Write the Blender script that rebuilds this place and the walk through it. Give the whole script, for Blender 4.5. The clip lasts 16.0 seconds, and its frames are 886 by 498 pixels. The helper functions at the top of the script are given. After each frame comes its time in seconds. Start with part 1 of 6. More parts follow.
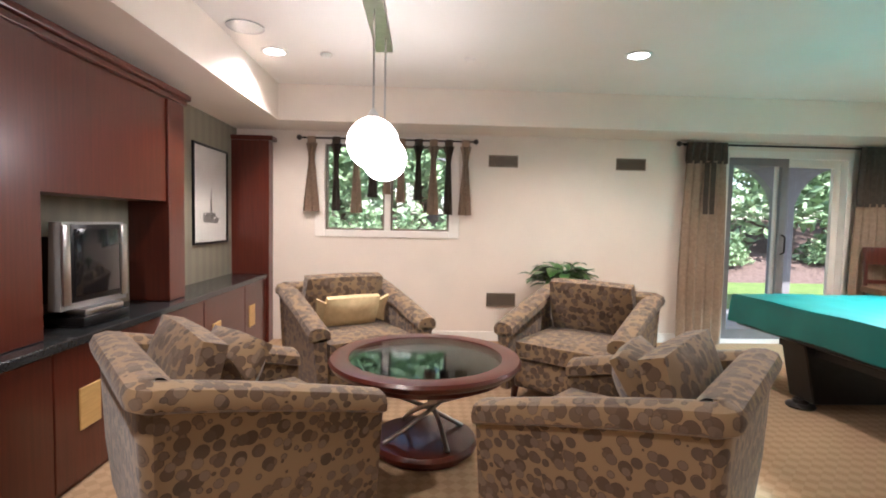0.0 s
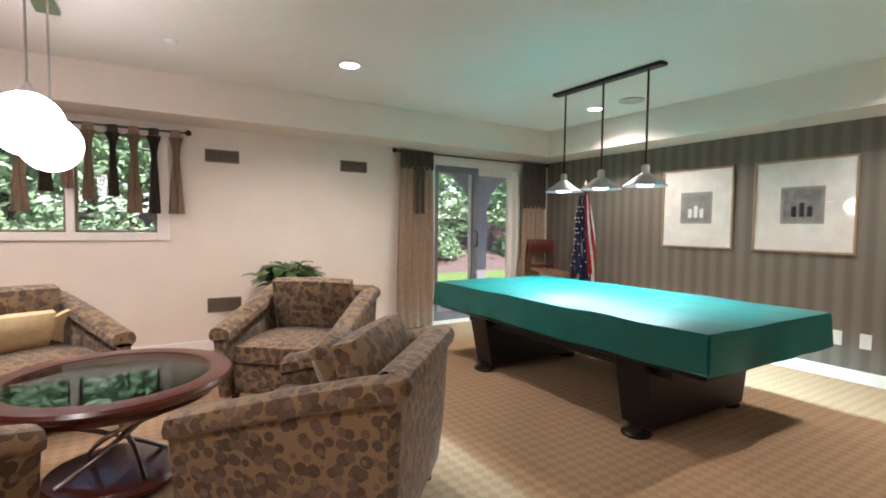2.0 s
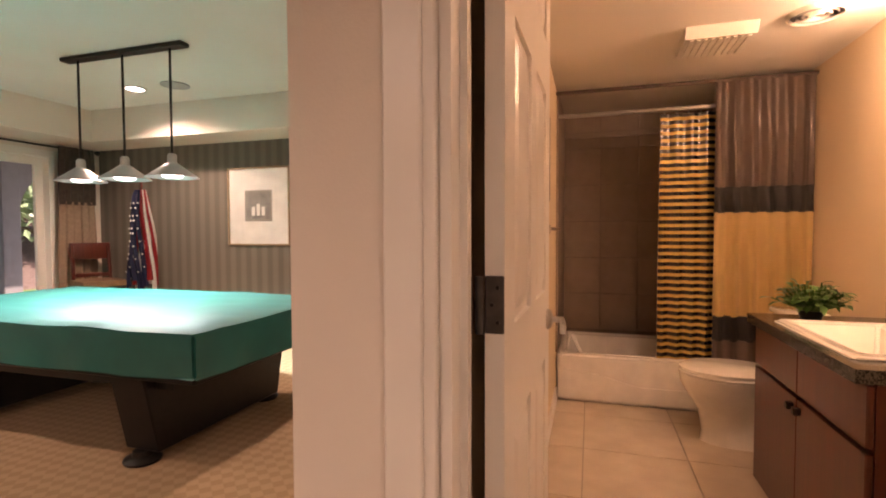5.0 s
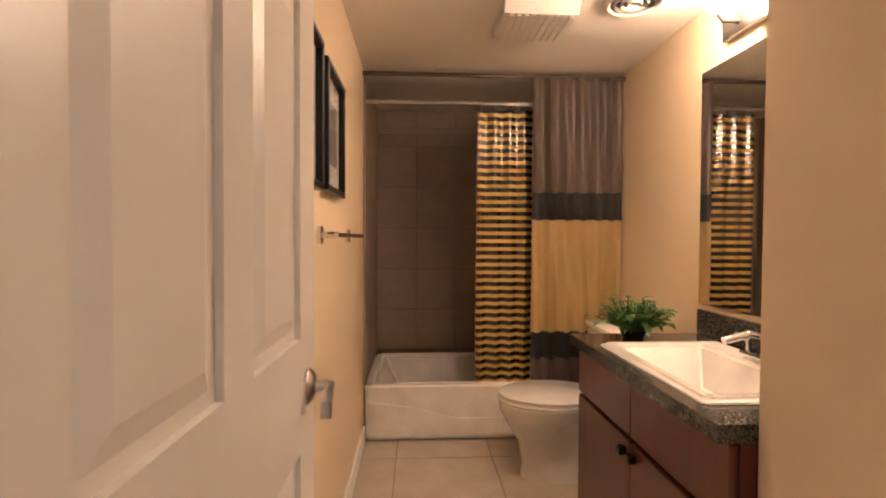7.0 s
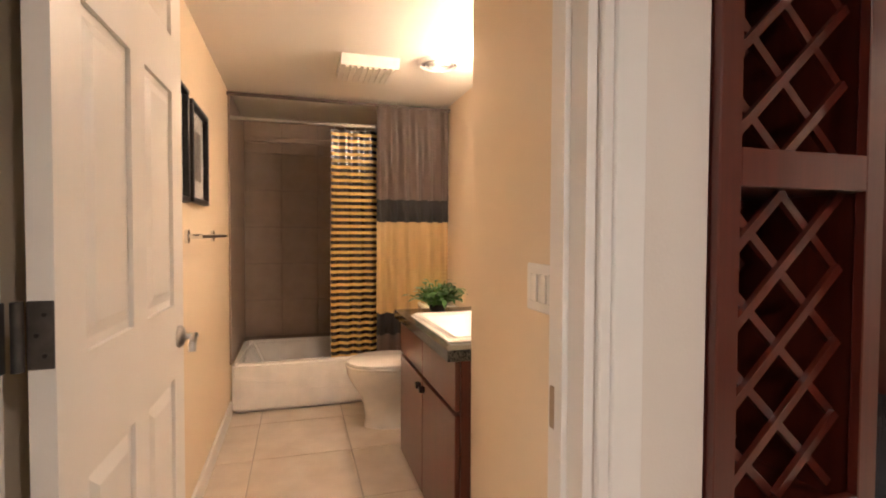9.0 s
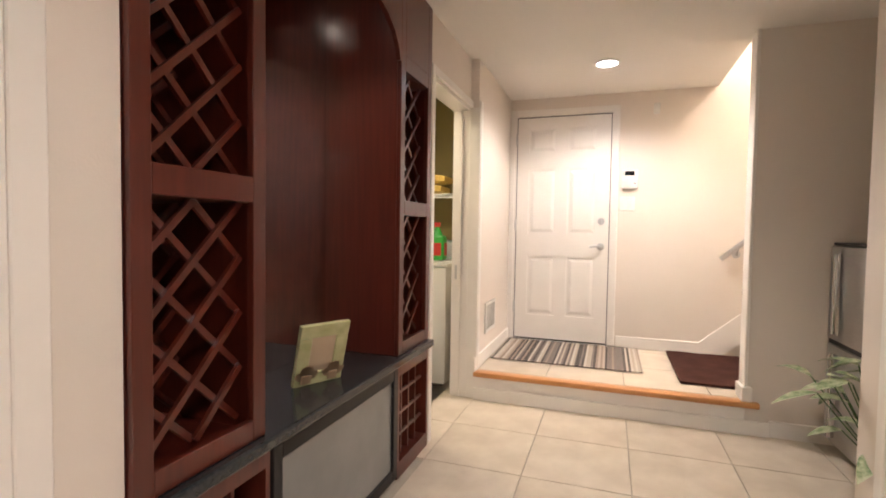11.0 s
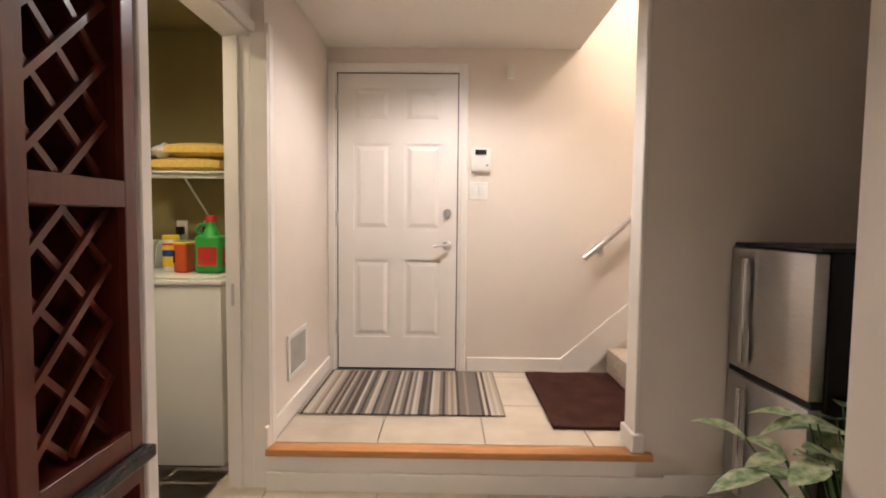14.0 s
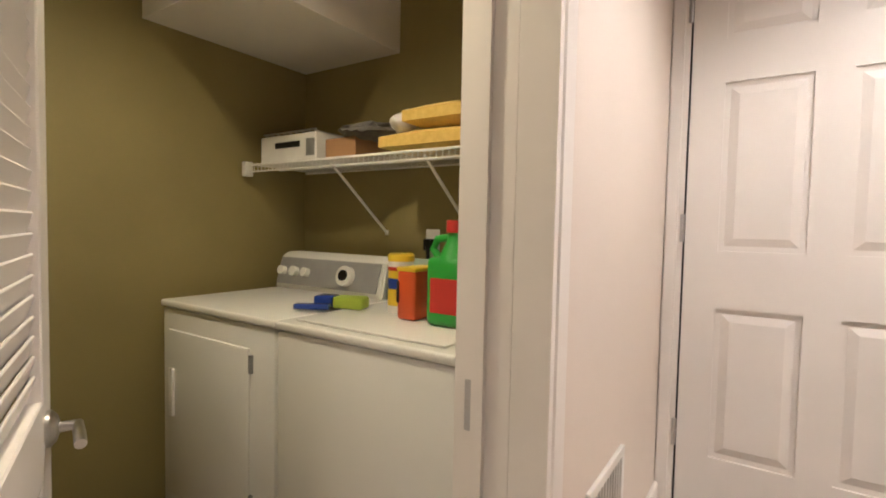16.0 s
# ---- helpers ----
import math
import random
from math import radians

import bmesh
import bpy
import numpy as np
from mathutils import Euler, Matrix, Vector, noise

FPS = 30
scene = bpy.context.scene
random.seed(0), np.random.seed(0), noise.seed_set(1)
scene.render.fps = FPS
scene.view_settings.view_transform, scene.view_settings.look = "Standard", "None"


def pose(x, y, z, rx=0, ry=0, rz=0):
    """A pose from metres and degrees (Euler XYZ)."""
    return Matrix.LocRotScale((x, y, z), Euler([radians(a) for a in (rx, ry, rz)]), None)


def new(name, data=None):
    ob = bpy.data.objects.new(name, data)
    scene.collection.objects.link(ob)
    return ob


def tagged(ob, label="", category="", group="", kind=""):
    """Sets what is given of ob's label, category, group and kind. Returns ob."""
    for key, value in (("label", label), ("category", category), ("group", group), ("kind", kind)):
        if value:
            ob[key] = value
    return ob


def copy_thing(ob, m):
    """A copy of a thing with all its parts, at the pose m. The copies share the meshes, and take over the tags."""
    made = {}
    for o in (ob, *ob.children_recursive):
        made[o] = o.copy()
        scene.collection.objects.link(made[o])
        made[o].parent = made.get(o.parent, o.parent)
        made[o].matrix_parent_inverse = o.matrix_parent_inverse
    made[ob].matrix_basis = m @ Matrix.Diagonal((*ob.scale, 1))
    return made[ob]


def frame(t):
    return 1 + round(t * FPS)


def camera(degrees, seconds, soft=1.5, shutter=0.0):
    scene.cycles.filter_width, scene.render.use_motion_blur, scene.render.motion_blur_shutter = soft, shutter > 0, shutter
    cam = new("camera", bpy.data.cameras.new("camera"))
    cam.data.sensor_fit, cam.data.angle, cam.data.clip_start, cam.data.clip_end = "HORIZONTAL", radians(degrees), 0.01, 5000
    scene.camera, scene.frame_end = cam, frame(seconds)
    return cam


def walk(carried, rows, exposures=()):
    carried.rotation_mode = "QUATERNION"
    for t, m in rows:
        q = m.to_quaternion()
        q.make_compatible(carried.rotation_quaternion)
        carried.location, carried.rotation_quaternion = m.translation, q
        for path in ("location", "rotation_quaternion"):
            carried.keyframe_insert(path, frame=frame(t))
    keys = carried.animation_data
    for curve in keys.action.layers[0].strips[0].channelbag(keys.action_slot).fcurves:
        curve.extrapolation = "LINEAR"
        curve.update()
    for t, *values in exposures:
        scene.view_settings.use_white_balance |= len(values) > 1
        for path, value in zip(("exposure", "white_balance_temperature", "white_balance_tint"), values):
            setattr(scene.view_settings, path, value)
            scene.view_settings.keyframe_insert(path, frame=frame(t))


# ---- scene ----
cam = camera(84.6, 16.0, 1.9)
# time, place, heading, pitch, roll
ROWS = [
    (0, 0.0003, -0.0558, 1.2171, -2.42, -3.16, -1.15),
    (0.5, 0.0413, -0.1082, 1.2138, -8.10, -3.13, -1.03),
    (1, 0.0452, -0.1909, 1.2138, -14.91, -3.03, -0.93),
    (1.5, 0.0879, -0.2126, 1.2220, -22.81, -2.97, -0.85),
    (2, 0.1479, -0.1732, 1.2149, -31.74, -2.74, -0.73),
    (2.5, 0.2191, -0.1873, 1.1937, -40.15, -2.49, -0.64),
    (3, 0.2410, -0.1870, 1.1797, -48.06, -2.32, -0.57),
    (3.5, 0.2445, -0.1590, 1.1613, -53.57, -2.19, -0.35),
    (4, 0.2445, -0.2846, 1.1448, -58.33, -2.16, -0.04),
    (4.5, 0.3919, -0.3897, 1.1636, -66.38, -2.56, 0.15),
    (5, 0.7291, -0.5561, 1.1600, -73.12, -2.07, 0.19),
    (7.5, 1.3652, -0.6493, 1.1625, -94.63, -1.39, -0.42),
    (8, 1.1374, -0.6825, 1.1641, -94.84, -1.53, -0.45),
    (8.5, 0.9255, -0.7095, 1.1684, -98.67, -1.47, -0.48),
    (9, 0.7169, -0.7548, 1.1807, -106.62, -1.66, -0.24),
    (9.5, 0.5771, -0.7587, 1.1879, -120.29, -1.81, -0.70),
    (10, 0.4552, -0.7215, 1.2006, -135.85, -2.18, -0.64),
    (12.5, 0.4878, -0.7699, 1.2065, -179.33, -2.33, -0.58),
    (13, 0.4789, -1.0665, 1.2234, -179.88, -2.77, -0.33),
    (13.5, 0.5036, -1.4485, 1.2255, -180.06, -3.00, -0.46),
    (14, 0.5428, -1.8776, 1.2435, -179.47, -3.31, -0.63),
    (14.5, 0.5658, -2.3841, 1.2276, -176.61, -2.83, -0.54),
    (15, 0.6548, -2.7994, 1.2302, -168.88, -2.40, -0.71),
    (15.5, 0.8416, -3.0891, 1.2556, -159.16, -2.05, -1.00),
    (16, 1.0424, -3.2513, 1.2414, -146.36, -2.61, -1.20),
]
walk(cam, [(t, pose(x, y, z, 90 + pitch, roll, yaw)) for t, x, y, z, yaw, pitch, roll in ROWS],
     [(0.0, 1.65, 6100, 18), (1.5, 1.42, 6150, 18), (3.0, 1.4, 6350, 25), (4.0, 1.4, 6950, 29), (4.5, 1.35, 7600, 38), (5.0, 1.33, 8300, 40),
      (6.3, 1.4, 7250, 27), (7.5, 1.3, 6150, 17), (8.5, 1.45, 6150, 15), (9.5, 2.1, 5800, 15), (11.0, 2.1, 6050, 15), (12.5, 2.0, 6050, 15),
      (13.5, 1.7, 6050, 16), (15.0, 1.42, 6000, 16), (16.0, 1.66, 5950, 16)])

# ---- light ----
world = bpy.data.worlds.new("world")
scene.world = world
world.use_nodes = True
wn = world.node_tree
sky = wn.nodes.new("ShaderNodeTexSky")
sky.sky_type = 'NISHITA'
sky.sun_disc = False
sky.sun_elevation = radians(50)
sky.sun_rotation = radians(200)
wn.links.new(sky.outputs[0], wn.nodes["Background"].inputs[0])
wn.nodes["Background"].inputs[1].default_value = 0.15
sun = new("sun", bpy.data.lights.new("sun", 'SUN'))
sun.data.energy = 5.0
sun.data.angle = radians(0.5)
sun.data.color = (1.0, 0.95, 0.88)
sun.matrix_world = pose(0, 0, 10, 40, 0, 20)


def point_lamp(x, y, z, watts, colour=(1.0, 0.78, 0.55), radius=0.05):
    ob = new("bulb_light", bpy.data.lights.new("bulb_light", 'POINT'))
    ob.data.energy, ob.data.color, ob.data.shadow_soft_size = watts, colour, radius
    ob.location = (x, y, z)
    return ob


def spot_lamp(x, y, z, watts, colour=(1.0, 0.89, 0.76), size=150, blend=0.6):
    ob = new("lamp_or_fill_beam", bpy.data.lights.new("lamp_or_fill_beam", 'SPOT'))
    ob.data.energy, ob.data.color, ob.data.spot_size, ob.data.spot_blend = watts, colour, radians(size), blend
    ob.data.shadow_soft_size = 0.05
    ob.location = (x, y, z)
    return ob


W_DOWN, W_POOL, W_BATHFILL, W_VAN, W_PUCK, W_HALL, W_STAIR, W_LAUNDRY = 54, 82, 9, 18, 5, 26, 42, 21

# ---- materials ----
def material(name, colour, rough=0.6, metal=0.0, colour2=None, scale=8.0, detail=4.0, bump=0.0, bump_scale=60.0, mix=0.5, spec=0.5, stretch=(1, 1, 1), coat=0.0):
    """A surface with two scales of variation: broad stains and fine grain."""
    m = bpy.data.materials.new(name)
    m.use_nodes = True
    t = m.node_tree
    b = t.nodes["Principled BSDF"]
    b.inputs["Roughness"].default_value, b.inputs["Metallic"].default_value = rough, metal
    b.inputs["Specular IOR Level"].default_value = spec
    b.inputs["Coat Weight"].default_value = coat
    b.inputs["Coat Roughness"].default_value = 0.15
    co = t.nodes.new("ShaderNodeTexCoord")
    mp = t.nodes.new("ShaderNodeMapping")
    mp.inputs["Scale"].default_value = stretch
    t.links.new(co.outputs["Object"], mp.inputs[0])
    n = t.nodes.new("ShaderNodeTexNoise")
    n.inputs["Scale"].default_value, n.inputs["Detail"].default_value = scale, detail
    t.links.new(mp.outputs[0], n.inputs["Vector"])
    r = t.nodes.new("ShaderNodeMix")
    r.data_type = 'RGBA'
    c2 = colour2 or tuple(c * 0.88 for c in colour)
    r.inputs[6].default_value, r.inputs[7].default_value = (*colour, 1), (*c2, 1)
    ramp = t.nodes.new("ShaderNodeMapRange")
    ramp.inputs[1].default_value, ramp.inputs[2].default_value = 0.5 - 0.3 * mix, 0.5 + 0.3 * mix
    t.links.new(n.outputs[0], ramp.inputs[0])
    t.links.new(ramp.outputs[0], r.inputs[0])
    t.links.new(r.outputs[2], b.inputs["Base Color"])
    if bump:
        n2 = t.nodes.new("ShaderNodeTexNoise")
        n2.inputs["Scale"].default_value, n2.inputs["Detail"].default_value = bump_scale, 3
        t.links.new(mp.outputs[0], n2.inputs["Vector"])
        bp = t.nodes.new("ShaderNodeBump")
        bp.inputs["Strength"].default_value, bp.inputs["Distance"].default_value = bump, 0.004
        t.links.new(n2.outputs[0], bp.inputs["Height"])
        t.links.new(bp.outputs[0], b.inputs["Normal"])
    return m


def glow(name, colour, strength):
    m = bpy.data.materials.new(name)
    m.use_nodes = True
    b = m.node_tree.nodes["Principled BSDF"]
    b.inputs["Base Color"].default_value = (0.8, 0.8, 0.8, 1)
    b.inputs["Emission Color"].default_value = (*colour, 1)
    b.inputs["Emission Strength"].default_value = strength
    return m


def clear_glass(name, tint=(1, 1, 1), rough=0.0):
    m = bpy.data.materials.new(name)
    m.use_nodes = True
    t = m.node_tree
    tr = t.nodes.new("ShaderNodeBsdfTransparent")
    tr.inputs[0].default_value = (*tint, 1)
    gl = t.nodes.new("ShaderNodeBsdfGlossy")
    gl.inputs["Roughness"].default_value = rough
    lw = t.nodes.new("ShaderNodeLayerWeight")
    pw = t.nodes.new("ShaderNodeMath")
    pw.operation = 'POWER'
    pw.inputs[1].default_value = 4.0
    t.links.new(lw.outputs["Facing"], pw.inputs[0])
    fr = t.nodes.new("ShaderNodeMath")
    fr.operation = 'MULTIPLY_ADD'
    fr.inputs[1].default_value, fr.inputs[2].default_value = 0.45, 0.03
    t.links.new(pw.outputs[0], fr.inputs[0])
    mx = t.nodes.new("ShaderNodeMixShader")
    t.links.new(fr.outputs[0], mx.inputs[0])
    t.links.new(tr.outputs[0], mx.inputs[1])
    t.links.new(gl.outputs[0], mx.inputs[2])
    t.links.new(mx.outputs[0], t.nodes["Material Output"].inputs[0])
    return m


WALL = material("cream_wall_paint", (0.76, 0.67, 0.585), 0.75, colour2=(0.72, 0.635, 0.555), scale=2.5, bump=0.12, bump_scale=180)
HALLWALL = material("warm_white_wall_paint", (0.73, 0.655, 0.58), 0.75, colour2=(0.70, 0.63, 0.555), scale=2.0, bump=0.12, bump_scale=180)
BATHWALL = material("yellow_cream_bath_paint", (0.74, 0.60, 0.42), 0.7, colour2=(0.71, 0.575, 0.40), scale=2.0, bump=0.12, bump_scale=180)
OLIVE = material("olive_laundry_paint", (0.27, 0.22, 0.085), 0.7, colour2=(0.24, 0.195, 0.075), scale=2.0, bump=0.12, bump_scale=180)
CEIL = material("white_ceiling_paint", (0.78, 0.745, 0.70), 0.85, colour2=(0.75, 0.72, 0.66), scale=1.5, bump=0.1, bump_scale=220)
TRIM = material("white_gloss_trim_paint", (0.8, 0.755, 0.70), 0.3, colour2=(0.77, 0.73, 0.675), scale=5, bump=0.03, bump_scale=40)
TILE = material("beige_floor_tile", (0.60, 0.52, 0.42), 0.32, colour2=(0.50, 0.42, 0.33), scale=5, bump=0.05, bump_scale=40)
GROUT = material("pale_grout", (0.42, 0.37, 0.30), 0.9)
CHERRY = material("cherry_wood_veneer", (0.098, 0.017, 0.009), 0.3, colour2=(0.072, 0.012, 0.0065), scale=4.0, detail=8, bump=0.03, bump_scale=30, stretch=(14, 14, 0.7), coat=0.3)
DARKSTONE = material("black_polished_granite", (0.018, 0.02, 0.022), 0.12, colour2=(0.032, 0.034, 0.036), scale=90, detail=2)
GREEN = material("green_table_cover_vinyl", (0.002, 0.115, 0.10), 0.36, colour2=(0.0018, 0.09, 0.078), scale=4, bump=0.25, bump_scale=5)
BLACK = material("black_laminate", (0.006, 0.0055, 0.006), 0.35, colour2=(0.009, 0.008, 0.0085), scale=20, spec=0.3)
STEEL = material("brushed_steel", (0.55, 0.54, 0.53), 0.28, 1.0, stretch=(1, 1, 20), scale=20)
CHROME = material("chrome", (0.75, 0.75, 0.76), 0.08, 1.0)
WHITE = material("white_enamel", (0.78, 0.77, 0.72), 0.22, colour2=(0.76, 0.75, 0.70), scale=4)
TAUPE = material("taupe_curtain_cloth", (0.33, 0.235, 0.165), 0.8, colour2=(0.28, 0.198, 0.14), scale=30, bump=0.1, bump_scale=300, spec=0.2)
UMBER = material("dark_brown_curtain_cloth", (0.075, 0.055, 0.042), 0.7, colour2=(0.055, 0.04, 0.03), scale=30, bump=0.1, bump_scale=300, spec=0.3)
SATIN = material("grey_brown_satin", (0.10, 0.072, 0.06), 0.38, colour2=(0.08, 0.058, 0.05), scale=20, stretch=(1, 1, 0.1))
GOLDCLOTH = material("gold_satin_cloth", (0.38, 0.255, 0.11), 0.5, colour2=(0.34, 0.225, 0.095), scale=15, stretch=(1, 1, 0.1))
BLACKCLOTH = material("black_band_cloth", (0.012, 0.011, 0.012), 0.6)
CREAMCLOTH = material("cream_pillow_cloth", (0.62, 0.47, 0.26), 0.8, colour2=(0.54, 0.40, 0.22), scale=25, bump=0.15, bump_scale=200)
SEATCLOTH = material("brown_stool_suede", (0.23, 0.135, 0.075), 0.8, colour2=(0.17, 0.10, 0.055), scale=12, bump=0.1, bump_scale=150)
MAPLE = material("light_maple_plate", (0.62, 0.40, 0.15), 0.4, colour2=(0.55, 0.34, 0.12), scale=10, stretch=(1, 1, 8))
OAK = material("orange_oak_nosing", (0.58, 0.27, 0.10), 0.35, colour2=(0.48, 0.21, 0.07), scale=8, stretch=(1, 8, 8))
IRON = material("dark_bronze_metal", (0.035, 0.03, 0.027), 0.4, 0.8)
AGED = material("aged_grey_steel", (0.10, 0.092, 0.085), 0.4, 0.6, colour2=(0.07, 0.064, 0.06), scale=40)
PAPER = material("white_picture_mat", (0.74, 0.72, 0.68), 0.8)
INK = material("grey_print_ink", (0.12, 0.12, 0.115), 0.7, colour2=(0.28, 0.27, 0.25), scale=18, mix=0.9)
GOLDFRAME = material("pale_gilt_frame", (0.38, 0.27, 0.17), 0.4, 0.3)
VENT = material("taupe_vent_metal", (0.21, 0.165, 0.12), 0.5)
PLASTIC = material("white_plastic", (0.78, 0.76, 0.71), 0.35)
GREYPLASTIC = material("grey_silver_plastic", (0.36, 0.36, 0.36), 0.35, 0.3)
SCREEN = material("dark_screen_glass", (0.012, 0.012, 0.014), 0.08)
FLAGBLUE = material("navy_flag_cloth", (0.012, 0.016, 0.06), 0.75)
FLAGRED = material("red_flag_cloth", (0.36, 0.015, 0.02), 0.75)
FLAGWHITE = material("white_flag_cloth", (0.68, 0.66, 0.63), 0.75)
LEAF = material("glossy_green_leaf", (0.028, 0.085, 0.018), 0.35, colour2=(0.06, 0.15, 0.035), scale=20)
VARIEGATED = material("variegated_pale_leaf", (0.11, 0.20, 0.07), 0.4, colour2=(0.50, 0.52, 0.33), scale=34, mix=0.5)
TREELEAF = material("garden_leaf", (0.14, 0.25, 0.13), 0.5, colour2=(0.26, 0.36, 0.19), scale=2, mix=0.8)
BARK = material("tree_bark", (0.07, 0.05, 0.035), 0.9, colour2=(0.11, 0.085, 0.06), scale=20, stretch=(1, 1, .2), bump=0.5, bump_scale=40)
LAWN = material("lawn_grass", (0.16, 0.24, 0.06), 0.9, colour2=(0.10, 0.17, 0.04), scale=6, bump=0.4, bump_scale=120)
MULCH = material("bark_mulch", (0.17, 0.12, 0.10), 0.95, colour2=(0.09, 0.06, 0.05), scale=14, bump=0.6, bump_scale=60)
CONCRETE = material("pale_patio_concrete", (0.52, 0.50, 0.47), 0.85, colour2=(0.45, 0.43, 0.40), scale=5, bump=0.2, bump_scale=90)
PORCH = material("grey_porch_paint", (0.20, 0.20, 0.21), 0.6)
SHOWERTILE = material("brown_taupe_shower_tile", (0.30, 0.225, 0.175), 0.4, colour2=(0.26, 0.195, 0.15), scale=9)
SHOWERJOINT = material("brown_shower_grout", (0.22, 0.165, 0.13), 0.85)
PORCELAIN = material("white_porcelain", (0.80, 0.77, 0.72), 0.1, coat=0.3)
RUG = material("dark_brown_rug_pile", (0.055, 0.022, 0.016), 0.95, colour2=(0.035, 0.013, 0.01), scale=9, bump=0.6, bump_scale=160, spec=0.1)
STAIRCARPET = material("beige_stair_carpet", (0.50, 0.42, 0.33), 0.95, colour2=(0.40, 0.33, 0.25), scale=40, bump=0.5, bump_scale=200)
YELLOW = material("yellow_towel", (0.72, 0.50, 0.13), 0.9, colour2=(0.64, 0.43, 0.10), scale=40, bump=0.4, bump_scale=200)
GREYCLOTH = material("grey_rag", (0.16, 0.15, 0.13), 0.9, colour2=(0.10, 0.09, 0.08), scale=20)
CARDBOARD = material("brown_cardboard", (0.40, 0.22, 0.10), 0.8)
REDORANGE = material("orange_plastic", (0.62, 0.09, 0.02), 0.4)
YELPLASTIC = material("yellow_plastic", (0.75, 0.52, 0.03), 0.4)
GREENPLASTIC = material("bright_green_plastic", (0.03, 0.33, 0.04), 0.35)
BLUEPACK = material("blue_plastic_wrap", (0.02, 0.05, 0.25), 0.25)
LIMEPACK = material("lime_sponge", (0.32, 0.42, 0.04), 0.6)
REDLABEL = material("red_label", (0.5, 0.03, 0.02), 0.5)
SAGE = material("pale_teal_plastic", (0.36, 0.47, 0.42), 0.4)
ONYX = material("green_marble_frame", (0.50, 0.49, 0.26), 0.3, colour2=(0.36, 0.36, 0.17), scale=16)
BLUSH = material("faded_photo_paper", (0.50, 0.38, 0.26), 0.6)
BUBBLE = glow("lit_white_globe", (1.0, 0.95, 0.9), 6.5)
BULB = glow("lit_bulb", (0.9, 0.95, 1.0), 7.0)
WARMBULB = glow("lit_warm_bulb", (1.0, 0.86, 0.66), 7.0)
GLASS = clear_glass("clear_window_glass")
TABLEGLASS = clear_glass("greenish_table_glass", (0.86, 0.95, 0.92))
COOLERGLASS = material("grey_cooler_glass", (0.22, 0.22, 0.21), 0.1, colour2=(0.18, 0.18, 0.17), scale=3)
MIRROR = material("mirror_silver", (0.88, 0.88, 0.87), 0.015, 1.0)


def node_material(name, rough, build, spec=0.3, bump=None):
    m = bpy.data.materials.new(name)
    m.use_nodes = True
    t = m.node_tree
    b = t.nodes["Principled BSDF"]
    b.inputs["Roughness"].default_value = rough
    b.inputs["Specular IOR Level"].default_value = spec
    build(t, b)
    return m


def maths(t, op, a, b=None):
    n = t.nodes.new("ShaderNodeMath")
    n.operation = op
    for i, v in enumerate((a, b)):
        if v is None:
            continue
        if isinstance(v, (int, float)):
            n.inputs[i].default_value = v
        else:
            t.links.new(v, n.inputs[i])
    return n.outputs[0]


def blend(t, f, a, b):
    n = t.nodes.new("ShaderNodeMix")
    n.data_type = 'RGBA'
    for i, v in ((0, f), (6, a), (7, b)):
        if isinstance(v, tuple):
            n.inputs[i].default_value = (*v, 1)
        else:
            t.links.new(v, n.inputs[i])
    return n.outputs[2]


def dots(t, b):
    """Upholstery of overlapping discs in browns and greys on a tan ground."""
    co = t.nodes.new("ShaderNodeTexCoord")
    col = None
    ground = (0.235, 0.155, 0.085)
    for k, (sc, r, palette) in enumerate(((19, 0.47, ((0.07, 0.043, 0.028), (0.15, 0.10, 0.065))), (21, 0.42, ((0.085, 0.058, 0.042), (0.19, 0.135, 0.095))))):
        mp = t.nodes.new("ShaderNodeMapping")
        mp.inputs["Location"].default_value = (3.1 * k, 1.7 * k, 0.9 * k)
        t.links.new(co.outputs["Object"], mp.inputs[0])
        v = t.nodes.new("ShaderNodeTexVoronoi")
        v.inputs["Scale"].default_value, v.inputs["Randomness"].default_value = sc, 0.75
        t.links.new(mp.outputs[0], v.inputs["Vector"])
        sep = t.nodes.new("ShaderNodeSeparateColor")
        t.links.new(v.outputs["Color"], sep.inputs[0])
        disc = maths(t, 'LESS_THAN', v.outputs["Distance"], r)
        rim = maths(t, 'GREATER_THAN', v.outputs["Distance"], r - 0.035)
        tone = blend(t, sep.outputs[0], palette[0], palette[1])
        tone = blend(t, maths(t, 'MULTIPLY', rim, 0.6), tone, (0.06, 0.038, 0.024))
        col = blend(t, disc, ground if col is None else col, tone)
    t.links.new(col, b.inputs["Base Color"])
    n2 = t.nodes.new("ShaderNodeTexNoise")
    n2.inputs["Scale"].default_value = 260
    t.links.new(co.outputs["Object"], n2.inputs["Vector"])
    bp = t.nodes.new("ShaderNodeBump")
    bp.inputs["Strength"].default_value, bp.inputs["Distance"].default_value = 0.3, 0.003
    t.links.new(n2.outputs[0], bp.inputs["Height"])
    t.links.new(bp.outputs[0], b.inputs["Normal"])
    b.inputs["Sheen Weight"].default_value = 0.25


